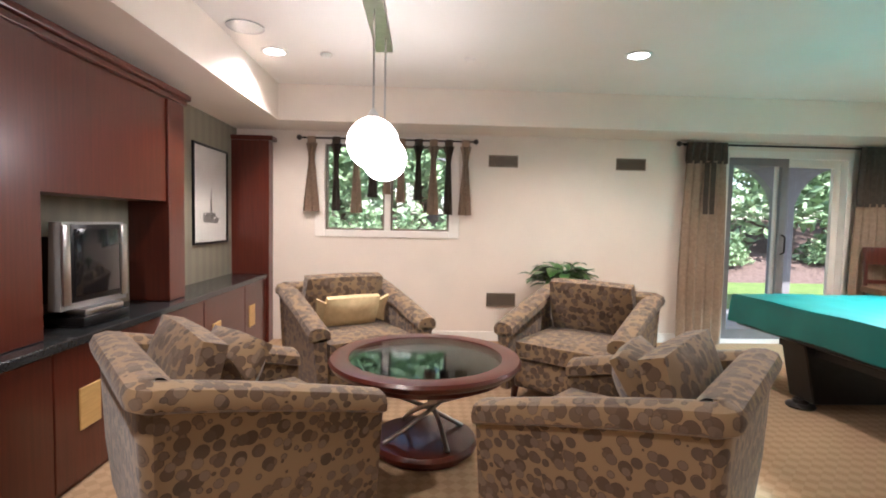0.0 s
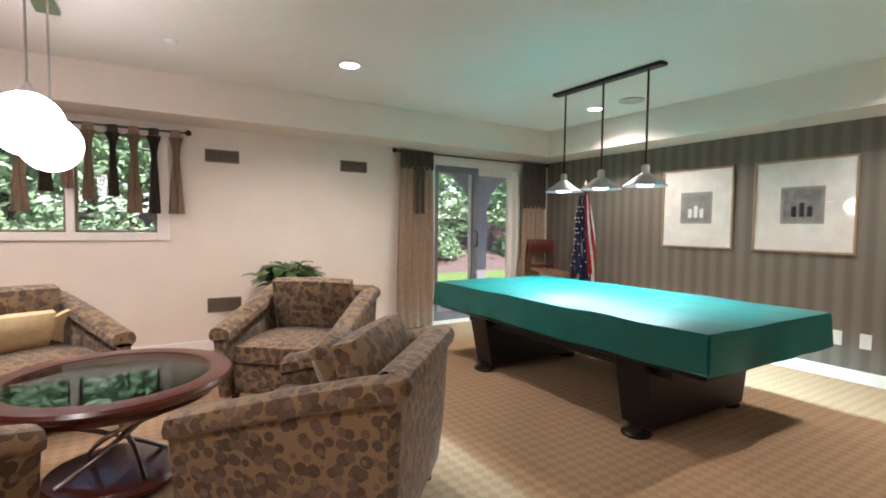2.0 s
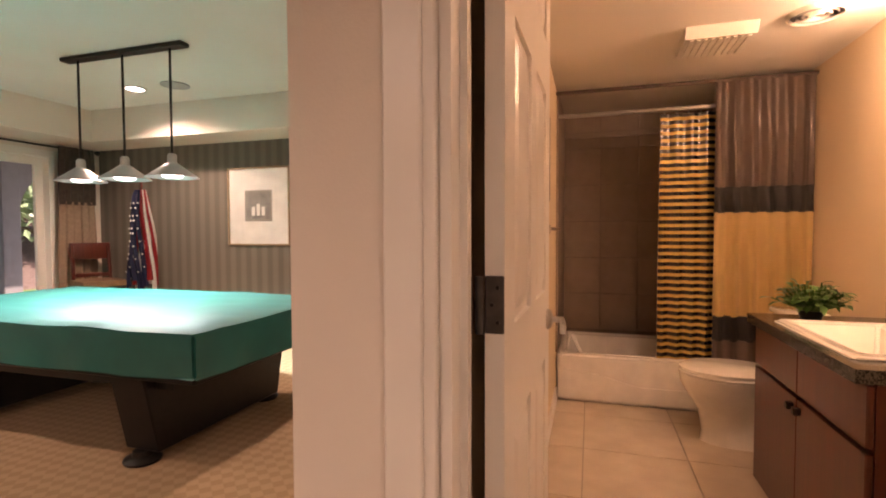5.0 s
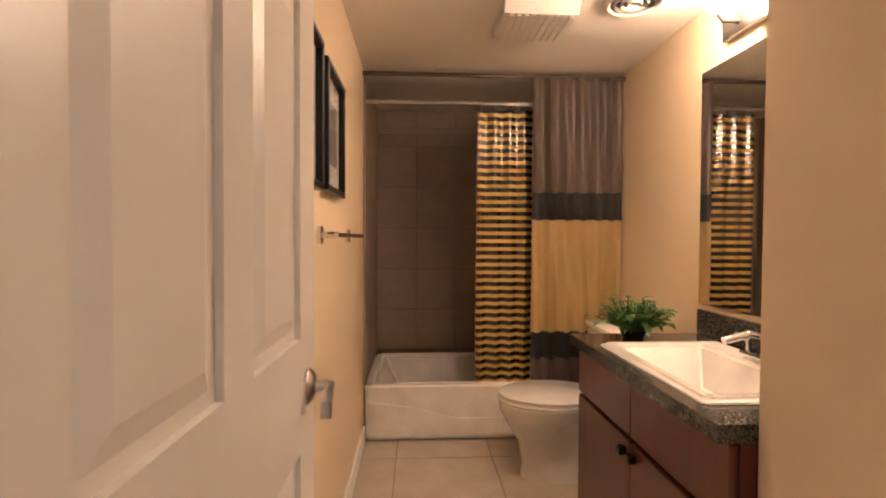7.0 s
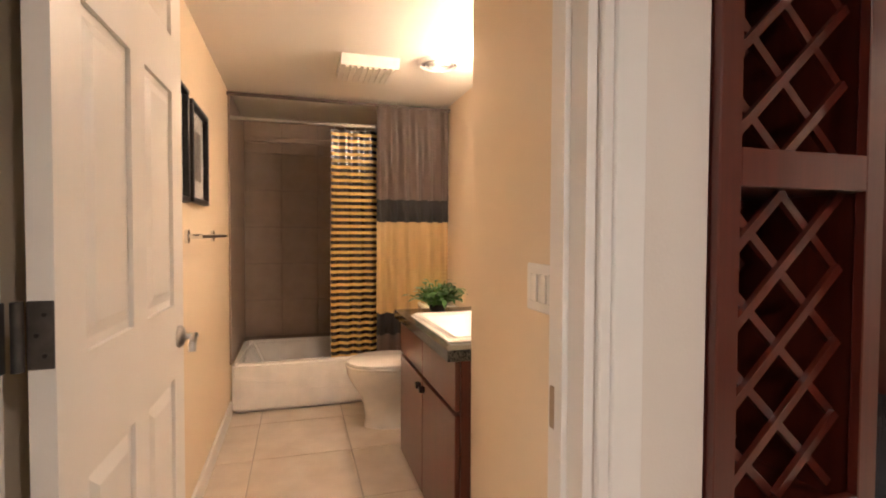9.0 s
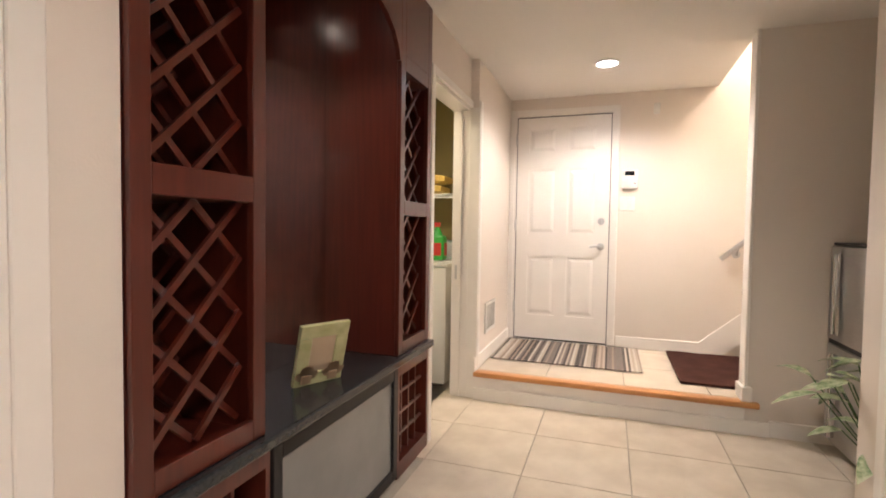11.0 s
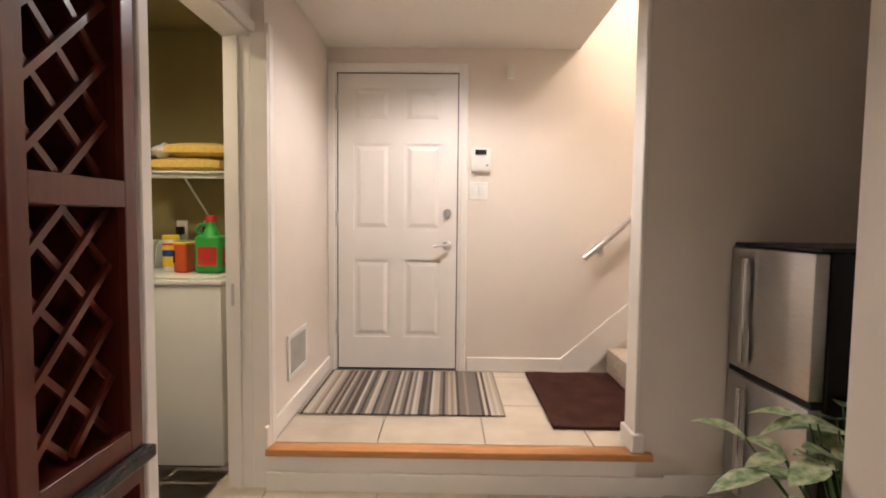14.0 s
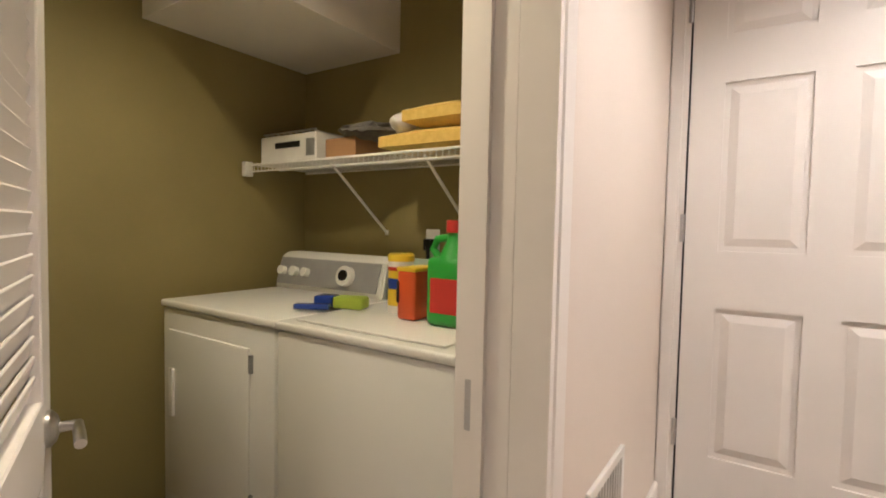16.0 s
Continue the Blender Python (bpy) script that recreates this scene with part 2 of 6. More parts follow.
def stripes(axis, period, light, dark, duty=0.5, soft=0.1, noise_mix=0.12):
    def build(t, b):
        co = t.nodes.new("ShaderNodeTexCoord")
        sp = t.nodes.new("ShaderNodeSeparateXYZ")
        t.links.new(co.outputs["Object"], sp.inputs[0])
        f = maths(t, 'FRACT', maths(t, 'DIVIDE', sp.outputs[axis], period))
        d = maths(t, 'ABSOLUTE', maths(t, 'SUBTRACT', f, 0.5))
        mr = t.nodes.new("ShaderNodeMapRange")
        mr.inputs[1].default_value, mr.inputs[2].default_value = duty / 2 - soft / 2, duty / 2 + soft / 2
        t.links.new(d, mr.inputs[0])
        n = t.nodes.new("ShaderNodeTexNoise")
        n.inputs["Scale"].default_value = 30
        t.links.new(co.outputs["Object"], n.inputs["Vector"])
        c = blend(t, mr.outputs[0], light, dark)
        c = blend(t, maths(t, 'MULTIPLY', n.outputs[0], noise_mix), c, tuple(0.4 * v for v in dark))
        t.links.new(c, b.inputs["Base Color"])
    return build


def blocks(t, b):
    """Carpet with a raised lattice of small squares."""
    co = t.nodes.new("ShaderNodeTexCoord")
    mp = t.nodes.new("ShaderNodeMapping")
    mp.inputs["Rotation"].default_value = (0, 0, radians(45))
    t.links.new(co.outputs["Object"], mp.inputs[0])
    ch = t.nodes.new("ShaderNodeTexChecker")
    ch.inputs["Scale"].default_value = 20
    t.links.new(mp.outputs[0], ch.inputs["Vector"])
    n = t.nodes.new("ShaderNodeTexNoise")
    n.inputs["Scale"].default_value, n.inputs["Detail"].default_value = 160, 3
    t.links.new(co.outputs["Object"], n.inputs["Vector"])
    c = blend(t, ch.outputs["Fac"], (0.50, 0.345, 0.215), (0.41, 0.275, 0.165))
    c = blend(t, maths(t, 'MULTIPLY', n.outputs[0], 0.55), c, (0.25, 0.16, 0.09))
    t.links.new(c, b.inputs["Base Color"])
    h = maths(t, 'ADD', maths(t, 'MULTIPLY', ch.outputs["Fac"], 0.6), n.outputs[0])
    bp = t.nodes.new("ShaderNodeBump")
    bp.inputs["Strength"].default_value, bp.inputs["Distance"].default_value = 0.6, 0.006
    t.links.new(h, bp.inputs["Height"])
    t.links.new(bp.outputs[0], b.inputs["Normal"])


def bands(t, b):
    """Woven bands of uneven tone, each crossed by a short stitch."""
    co = t.nodes.new("ShaderNodeTexCoord")
    sp = t.nodes.new("ShaderNodeSeparateXYZ")
    t.links.new(co.outputs["Object"], sp.inputs[0])
    row = maths(t, 'FLOOR', maths(t, 'DIVIDE', sp.outputs[0], 0.0165))
    wn1 = t.nodes.new("ShaderNodeTexWhiteNoise")
    wn1.noise_dimensions = '1D'
    t.links.new(row, wn1.inputs["W"])
    ramp = t.nodes.new("ShaderNodeValToRGB")
    ramp.color_ramp.interpolation = 'CONSTANT'
    e = ramp.color_ramp.elements
    e[0].position, e[0].color = 0.0, (0.035, 0.03, 0.03, 1)
    e[1].position, e[1].color = 0.22, (0.15, 0.125, 0.115, 1)
    for p, c in ((0.42, (0.40, 0.34, 0.28, 1)), (0.64, (0.26, 0.20, 0.16, 1)), (0.80, (0.52, 0.46, 0.39, 1))):
        q = e.new(p)
        q.color = c
    t.links.new(wn1.outputs["Value"], ramp.inputs[0])
    ch = t.nodes.new("ShaderNodeTexChecker")
    ch.inputs["Scale"].default_value = 60
    t.links.new(co.outputs["Object"], ch.inputs["Vector"])
    t.links.new(blend(t, maths(t, 'MULTIPLY', ch.outputs["Fac"], 0.35), ramp.outputs[0], (0.30, 0.26, 0.22)), b.inputs["Base Color"])
    bp = t.nodes.new("ShaderNodeBump")
    bp.inputs["Strength"].default_value, bp.inputs["Distance"].default_value = 0.5, 0.003
    t.links.new(ch.outputs["Fac"], bp.inputs["Height"])
    t.links.new(bp.outputs[0], b.inputs["Normal"])


DOTS = node_material("dotted_chair_fabric", 0.8, dots, 0.15)
PAPERSTRIPE = node_material("striped_wallpaper", 0.5, stripes(1, 0.13, (0.195, 0.17, 0.14), (0.148, 0.128, 0.104), 0.5, 0.2), 0.4)
STRIPEPAINT = node_material("grey_green_wallpaper", 0.6, stripes(1, 0.13, (0.24, 0.22, 0.165), (0.215, 0.195, 0.15), 0.5, 0.2), 0.3)
GOLDSTRIPE = node_material("gold_black_striped_cloth", 0.2, stripes(2, 0.045, (0.46, 0.29, 0.08), (0.014, 0.011, 0.01), 0.45, 0.06, 0.05), 1.0)
MATSTRIPE = node_material("striped_doormat", 0.95, bands, 0.1)
CARPET = node_material("lattice_loop_carpet", 0.95, blocks, 0.1)


# ---- building helpers ----
def box(bm, x0, y0, z0, x1, y1, z1, bevel=0.0, seg=2):
    r = bmesh.ops.create_cube(bm, size=1)
    vs = r["verts"]
    bmesh.ops.scale(bm, vec=(abs(x1 - x0), abs(y1 - y0), abs(z1 - z0)), verts=vs)
    bmesh.ops.translate(bm, vec=((x0 + x1) / 2, (y0 + y1) / 2, (z0 + z1) / 2), verts=vs)
    if bevel:
        es = list({e for v in vs for e in v.link_edges})
        bmesh.ops.bevel(bm, geom=es, offset=bevel, segments=seg, affect='EDGES', profile=0.5)
    return bm


def cyl(bm, a, b, r0, r1=None, n=20, caps=True):
    """A round bar from a to b."""
    a, b = Vector(a), Vector(b)
    q = (b - a).to_track_quat("Z", "Y").to_matrix().to_4x4()
    m = Matrix.Translation((a + b) / 2) @ q
    bmesh.ops.create_cone(bm, cap_ends=caps, segments=n, radius1=r0, radius2=r0 if r1 is None else r1, depth=(b - a).length, matrix=m)
    return bm


def lathe(bm, profile, n=28, at=(0, 0, 0)):
    """A turned body: profile rows of (radius, height)."""
    rings = []
    for r, z in profile:
        rings.append([bm.verts.new((at[0] + r * math.cos(2 * math.pi * i / n), at[1] + r * math.sin(2 * math.pi * i / n), at[2] + z)) for i in range(n)])
    for p, q in zip(rings, rings[1:]):
        for i in range(n):
            bm.faces.new((p[i], p[(i + 1) % n], q[(i + 1) % n], q[i]))
    if profile[0][0] > 1e-4:
        bm.faces.new(rings[0][::-1])
    if profile[-1][0] > 1e-4:
        bm.faces.new(rings[-1])
    return bm


def tube(bm, pts, r, n=10):
    """A bent round bar swept along points, one closed skin."""
    pts = [Vector(p) for p in pts]
    closed = (pts[0] - pts[-1]).length < 1e-6
    if closed:
        pts = pts[:-1]
    k = len(pts)
    ways = []
    for i in range(k):
        a = pts[(i - 1) % k] if closed or i else pts[0]
        b = pts[(i + 1) % k] if closed or i < k - 1 else pts[-1]
        ways.append((b - a).normalized())
    side = ways[0].orthogonal().normalized()
    rings = []
    for p, w in zip(pts, ways):
        side = (side - w * side.dot(w)).normalized()
        other = w.cross(side)
        rings.append([bm.verts.new(p + (side * math.cos(2 * math.pi * q / n) + other * math.sin(2 * math.pi * q / n)) * r) for q in range(n)])
    pairs = list(zip(rings, rings[1:])) + ([(rings[-1], rings[0])] if closed else [])
    for a, b in pairs:
        for q in range(n):
            bm.faces.new((a[q], a[(q + 1) % n], b[(q + 1) % n], b[q]))
    if not closed:
        bm.faces.new(rings[0][::-1])
        bm.faces.new(rings[-1])
    return bm


def prism(bm, outline, y0, y1, axis="y"):
    """A slab from an outline of (u, v), drawn along an axis."""
    def place(u, v, w):
        return {"y": (u, w, v), "x": (w, u, v), "z": (u, v, w)}[axis]
    p = [bm.verts.new(place(u, v, y0)) for u, v in outline]
    q = [bm.verts.new(place(u, v, y1)) for u, v in outline]
    bm.faces.new(p)
    bm.faces.new(q[::-1])
    k = len(p)
    for i in range(k):
        bm.faces.new((p[i], q[i], q[(i + 1) % k], p[(i + 1) % k]))
    return bm


def mesh_of(name, bm, mat, smooth=False):
    bmesh.ops.recalc_face_normals(bm, faces=bm.faces)
    me = bpy.data.meshes.new(name)
    bm.to_mesh(me)
    bm.free()
    me.materials.append(mat)
    if smooth:
        me.polygons.foreach_set("use_smooth", [True] * len(me.polygons))
        me.set_sharp_from_angle(angle=radians(40))
    return me


def part(name, bm, mat, parent, label="", smooth=True):
    ob = new(name, mesh_of(name, bm, mat, smooth))
    ob.parent = parent
    return tagged(ob, label)


def thing(name, label, category, m=None, group="", kind=""):
    ob = new(name)
    ob.empty_display_size = 0.1
    if m is not None:
        ob.matrix_world = m
    return tagged(ob, label, category, group, kind)


def solid(name, bm, mat, label, category="", kind="structure", smooth=False):
    return tagged(new(name, mesh_of(name, bm, mat, smooth)), label, category, "", kind)


B = bmesh.new

# ---- the plan ----
N, E = 4.9, 5.0            # north and east faces of the lounge
HX = 1.42                  # the hall's east face
S = -5.22                  # the hall's south face
RY = -1.335                # the bathroom return wall
ZC, ZS = 2.42, 2.1         # ceiling, soffit


def slab(name, x0, y0, z0, x1, y1, z1, mat, label):
    return solid(name, box(B(), x0, y0, z0, x1, y1, z1), mat, label)


slab("floor_1", -1.85, -0.4, -0.2, E, N + 0.2, 0.0, CARPET, "tan loop carpet with a small lattice pattern")
slab("floor_2", -1.85, -5.4, -0.2, E, -0.4, -0.004, GROUT, "pale grout bed under the floor tiles")
ceil = B()
box(ceil, -2.05, -0.18, ZC, E + 0.2, N + 0.2, ZC + 0.2)
solid("ceiling_1", ceil, CEIL, "white painted tray ceiling of the lounge")
ceil = B()
box(ceil, -1.5, -4.1, 2.4, HX + 0.12, -0.18, 2.62)
box(ceil, -0.33, -5.4, 2.4, HX + 0.12, -4.1, 2.62)
box(ceil, -2.05, -0.62, 2.42, -1.5, -0.18, 2.62)
solid("ceiling_2", ceil, CEIL, "white painted hall ceiling")
solid("ceiling_3", box(B(), 1.54, -1.94, 2.1, E, -0.18, 2.3), CEIL, "white painted bathroom ceiling")
solid("ceiling_4", box(B(), 1.54, -5.2, 2.4, 3.18, -3.3, 2.6), OLIVE, "olive painted laundry ceiling")
solid("ceiling_5", box(B(), -3.6, -5.4, 3.9, -0.33, -4.1, 4.0), CEIL, "white stairwell ceiling")

# north wall with window and sliding door
WX0, WX1, WZ0, WZ1 = -0.98, 0.27, 1.12, 1.98
DX0, DX1, DZ1 = 3.1, 4.5, 2.02
bm = B()
for x0, x1 in ((-2.05, WX0), (WX1, DX0), (DX1, E + 0.2)):
    box(bm, x0, N, 0, x1, N + 0.2, ZC + 0.2)
box(bm, WX0, N, 0, WX1, N + 0.2, WZ0)
box(bm, WX0, N, WZ1, WX1, N + 0.2, ZC + 0.2)
box(bm, DX0, N, DZ1, DX1, N + 0.2, ZC + 0.2)
solid("wall_north", bm, WALL, "cream painted wall with a window and a sliding door")
slab("wall_east", E, -1.94, 0, E + 0.2, N, ZC + 0.2, PAPERSTRIPE, "wall in grey-brown striped wallpaper")
slab("wall_west", -2.05, -0.62, 0, -1.85, N, ZC + 0.2, STRIPEPAINT, "grey-green papered wall behind the cabinets")
slab("wall_lounge_south", -1.85, -0.74, 0, -0.64, -0.62, ZC, HALLWALL, "cream painted wall")
slab("wall_pool_south", HX, -0.18, 0, E, -0.085, ZC + 0.2, HALLWALL, "cream painted wall end")
slab("soffit_north", -1.85, N - 0.5, ZS, E, N - 0.002, ZC, WALL, "cream painted dropped soffit over the window wall")
slab("soffit_east", E - 0.46, -0.06, ZS, E - 0.002, N - 0.5, ZC, WALL, "cream painted dropped soffit over the papered wall")
slab("soffit_west", -1.85, -0.6, ZS, -1.3, N - 0.5, ZC, WALL, "cream painted dropped soffit over the cabinets")

# hall walls
bm = B()
box(bm, -3.6, S - 0.15, 0, HX + 0.12, S, 4.0)
solid("wall_hall_south", bm, HALLWALL, "warm white wall with the entry door")
bm = B()
box(bm, HX, -0.34, 0, HX + 0.12, -0.18, 2.4)
box(bm, HX, -1.23, 2.06, HX + 0.12, -0.34, 2.4)
box(bm, HX, -1.46, 0, HX + 0.12, -1.23, 2.4)
solid("wall_hall_east_1", bm, HALLWALL, "cream wall round the bathroom doorway")
bm = B()
box(bm, HX, -3.29, 0, HX + 0.12, -3.222, 2.4)
box(bm, HX, -4.07, 2.06, HX + 0.12, -3.29, 2.4)
box(bm, 1.36, S, 0, HX + 0.12, -4.07, 2.4)
solid("wall_hall_east_2", bm, HALLWALL, "warm white wall round the laundry doorway")
slab("wall_behind_bar", 1.86, -3.222, 0, 1.95, -1.82, 2.4, HALLWALL, "wall behind the wine bar")
bm = B()
box(bm, -0.64, -2.07, 0, -0.52, -0.62, 2.4)
box(bm, -0.64, -2.88, 2.05, -0.52, -2.07, 2.4)
box(bm, -0.64, -3.15, 0, -0.52, -2.88, 2.4)
box(bm, -1.4, -3.15, 0, -0.64, -3.05, 2.4)
box(bm, -1.4, -2.07, 0, -1.3, -0.74, 2.4)
solid("wall_hall_west", bm, HALLWALL, "cream wall with a closet door")
slab("wall_alcove_west", -1.4, -4.055, 0, -1.3, -3.15, 2.4, HALLWALL, "cream wall of the refrigerator alcove")
slab("wall_stair", -3.6, -4.155, 0, -0.33, -4.055, 4.0, HALLWALL, "cream wall beside the stairs")
slab("wall_stair_end", -3.7, S, 0, -3.6, -4.055, 4.0, HALLWALL, "cream wall at the head of the stairs")
slab("wall_over_hall", -0.34, S, 2.62, -0.24, -4.055, 4.0, HALLWALL, "cream wall over the hall ceiling")
# bathroom and laundry walls
slab("wall_bath_north", 1.54, -0.33, 0, E, -0.18, 2.1, BATHWALL, "yellow-cream bathroom wall")
slab("wall_bath_south", 2.31, -1.92, 0, E, -1.8, 2.1, BATHWALL, "yellow-cream bathroom wall with the mirror")
bm = B()
box(bm, 1.54, -1.46, 0, 2.31, RY, 2.1)
box(bm, 1.87, -1.92, 0, 2.31, -1.46, 2.1)
solid("wall_bath_return", bm, BATHWALL, "yellow-cream return wall with a switch")
slab("wall_laundry_south", 1.54, -5.1, 0, 3.13, -4.95, 2.4, OLIVE, "olive green laundry wall")
slab("wall_laundry_east", 3.03, -4.95, 0, 3.18, -3.3, 2.4, OLIVE, "olive green laundry wall")
slab("wall_laundry_north", 1.54, -3.285, 0, 3.03, -3.223, 2.4, OLIVE, "olive green laundry wall")
slab("soffit_laundry", 2.42, -4.95, 2.0, 3.03, -4.17, 2.4, CEIL, "cream painted boxed duct over the machines")


def base_run(z0, *runs, h=0.1, label="white painted baseboard"):
    for x0, y0, x1, y1 in runs:
        bm = B()
        box(bm, x0, y0, z0, x1, y1, z0 + h, 0.004, 1)
        solid("baseboard", bm, TRIM, label)


base_run(0.0, (-1.4, N - 0.015, DX0 - 0.05, N), (DX1 + 0.06, N - 0.015, E - 0.016, N), (E - 0.015, -0.06, E, N - 0.016))
base_run(0.0, (-0.52, -1.98, -0.505, -0.62), (-0.52, -3.15, -0.505, -2.97), (-1.3, -4.055, -0.452, -4.04), (1.64, -0.345, 4.1, -0.33), (3.015, -4.15, 3.03, -3.29))
base_run(0.2, (1.345, S, 1.36, -4.02), (-0.4, S, 0.4, S + 0.015))


def casing(name, axis, face, u0, u1, top, out, z0=0.0, w=0.085, label="white painted moulded door casing"):
    """Moulded trim round an opening; axis is the wall's normal."""
    c = thing(name, label, "trim", kind="structure")
    for k, (a0, a1, c0, c1) in enumerate(((u0 - w, u0, z0, top + w), (u1, u1 + w, z0, top + w), (u0, u1, top, top + w))):
        bm = B()
        for inset, d in ((0.0, 0.014), (0.02, 0.022)):
            b0, b1 = (a0 + inset * (k != 1), a1 - inset * (k == 1)) if k < 2 else (a0, a1)
            e1 = c1 - (0.004 if inset else 0.0)
            if k == 0 and inset:
                b0, b1 = a0 + 0.004, a1 - inset
            if k == 1 and inset:
                b0, b1 = a0 + inset, a1 - 0.004
            f0, f1 = sorted((face, face + out * d))
            if axis == "x":
                box(bm, f0, b0, c0, f1, b1, e1, 0.003, 1)
            else:
                box(bm, b0, f0, c0, b1, f1, e1, 0.003, 1)
        part("casing", bm, TRIM, c, smooth=False)
    return c


casing("trim_bath_door", "x", HX, -1.23, -0.34, 2.06, -1)
lt = thing("trim_laundry_door", "white painted door casing", "trim", kind="structure")
for q in ((1.40, -3.29, 0, HX, -3.24, 2.11), (1.40, -4.069, 2.06, HX, -3.29, 2.11), (1.342, -4.13, 0, 1.36, -4.072, 2.11)):
    part("casing", box(B(), *q, 0.004, 1), TRIM, lt, smooth=False)
casing("trim_closet_door", "x", -0.52, -2.88, -2.07, 2.05, 1)
casing("trim_entry_door", "y", S, 0.475, 1.295, 2.235, 1, z0=0.2, w=0.065)


def jamb(name, x0, x1, y0, y1, top):
    j = thing(name, "white painted door jamb lining", "trim", kind="structure")
    for q in ((y0, y0 + 0.018, 0, top), (y1 - 0.018, y1, 0, top), (y0 + 0.018, y1 - 0.018, top - 0.018, top)):
        part("lining", box(B(), x0, q[0], q[2], x1, q[1], q[3]), TRIM, j, smooth=False)
    for y in (y0 + 0.018, y1 - 0.018 - 0.012):
        part("stop", box(B(), x0 + 0.05, y, 0, x0 + 0.075, y + 0.012, top - 0.018), TRIM, j, smooth=False)
    return j


jb = jamb("trim_bath_jamb", HX + 0.001, HX + 0.119, -1.229, -0.341, 2.059)
part("strike_plate", box(B(), HX + 0.085, -1.211, 0.82, HX + 0.11, -1.207, 0.90, 0.002, 1), GOLDFRAME, jb, "brass strike plate")
jl = jamb("trim_laundry_jamb", HX + 0.001, HX + 0.119, -4.069, -3.291, 2.059)
part("lining", box(B(), 1.345, -4.069, 0.0, HX, -4.051, 2.059), TRIM, jl, smooth=False)
part("strike_plate", box(B(), HX + 0.06, -4.051, 0.85, HX + 0.095, -4.047, 0.95, 0.002, 1), STEEL, jl, "steel strike plate")

# raised landing with oak nosing, and tiles
land = thing("landing", "raised tiled landing with an oak nosing and painted riser", "step", kind="structure")
part("riser", box(B(), -0.325, -4.055, 0, 1.36, -4.04, 0.165), TRIM, land, smooth=False)
part("riser_board", box(B(), -0.45, -4.04, 0, 1.36, -4.027, 0.09, 0.003, 1), TRIM, land, smooth=False)
part("core", box(B(), -0.7, S, 0, -0.33, -4.156, 0.19), GROUT, land, smooth=False)
part("core", box(B(), -0.329, S, 0, 1.36, -4.055, 0.19), GROUT, land, smooth=False)
part("nosing", box(B(), -0.40, -4.105, 0.165, 1.36, -4.02, 0.2, 0.008), OAK, land, "orange oak nosing")

# stairs
st = thing("staircase", "carpeted stairs rising beside the hall with white skirting", "stairs", kind="structure")
for k in range(8):
    x1 = -0.56 - 0.215 * k
    z1 = 0.2 + 0.185 * (k + 1)
    part("step", box(B(), x1 - 0.235, S + 0.022, 0.0 if k == 0 else z1 - 0.25, x1, -4.156, z1, 0.02, 2), STAIRCARPET, st)
bm = B()
prism(bm, [(-0.25, 0.2), (-0.25, 0.3), (-2.2, 1.98), (-2.2, 1.75), (-0.42, 0.2)], S + 0.002, S + 0.02)
part("skirting", bm, TRIM, st, "white painted skirting board", False)
part("side_panel", box(B(), -2.8, -4.235, 0, -2.6, -4.156, 1.0), TRIM, st, smooth=False)
rail = thing("handrail", "brushed steel handrail on the stair wall", "handrail", kind="structure")
part("bar", tube(B(), [(-0.38, S + 0.07, 1.0), (-1.85, S + 0.07, 2.30)], 0.02, 14), STEEL, rail)
for x in (-0.5, -1.7):
    z = 1.0 + (-0.38 - x) * 0.884
    part("bracket", tube(B(), [(x, S + 0.001, z - 0.07), (x, S + 0.05, z - 0.07), (x, S + 0.07, z - 0.015)], 0.008), STEEL, rail)
    part("rosette", cyl(B(), (x, S, z - 0.07), (x, S + 0.01, z - 0.07), 0.03), STEEL, rail)
# wall end
solid("trim_wall_end", box(B(), -0.335, -4.167, 0.2, -0.315, -4.045, 2.4, 0.004, 1), TRIM, "white painted end of the stair wall")
solid("trim_wall_foot", box(B(), -0.36, -4.18, 0.2, -0.30, -4.03, 0.29, 0.006, 1), TRIM, "white baseboard wrapped round the wall end")

# ---- lounge ----
def pleats(bm, x0, x1, y, z0, z1, folds, amp, thick=0.006, top_squeeze=1.0, seed=1, rows=8, spread=1.0):
    """Hanging cloth along x with rounded folds and thickness."""
    rnd = random.Random(seed)
    n = folds * 8
    mid = (x0 + x1) / 2
    ph = [rnd.uniform(-0.5, 0.5) for _ in range(folds + 1)]
    front, back = [], []
    for j in range(rows + 1):
        v = j / rows
        z = z0 + (z1 - z0) * v
        sq = 1 + (top_squeeze - 1) * v ** 2
        fr, bk = [], []
        for i in range(n + 1):
            u = i / n
            k = u * folds
            a = amp * (0.55 + 0.45 * (1 - v)) * math.sin(2 * math.pi * k + ph[int(min(k, folds))] * 0.8 + 0.5 * math.sin(3 * v + i * 0.05))
            x = mid + (x0 + (x1 - x0) * u - mid) * sq
            fr.append(bm.verts.new((x, y + a, z)))
            bk.append(bm.verts.new((x, y + a + thick, z)))
        front.append(fr)
        back.append(bk)
    for j in range(rows):
        for i in range(n):
            bm.faces.new((front[j][i], front[j][i + 1], front[j + 1][i + 1], front[j + 1][i]))
            bm.faces.new((back[j][i], back[j + 1][i], back[j + 1][i + 1], back[j][i + 1]))
    for j in range(rows):
        for i in (0, n):
            bm.faces.new((front[j][i], front[j + 1][i], back[j + 1][i], back[j][i]))
    for j in (0, rows):
        for i in range(n):
            bm.faces.new((front[j][i], back[j][i], back[j][i + 1], front[j][i + 1]))
    return bm


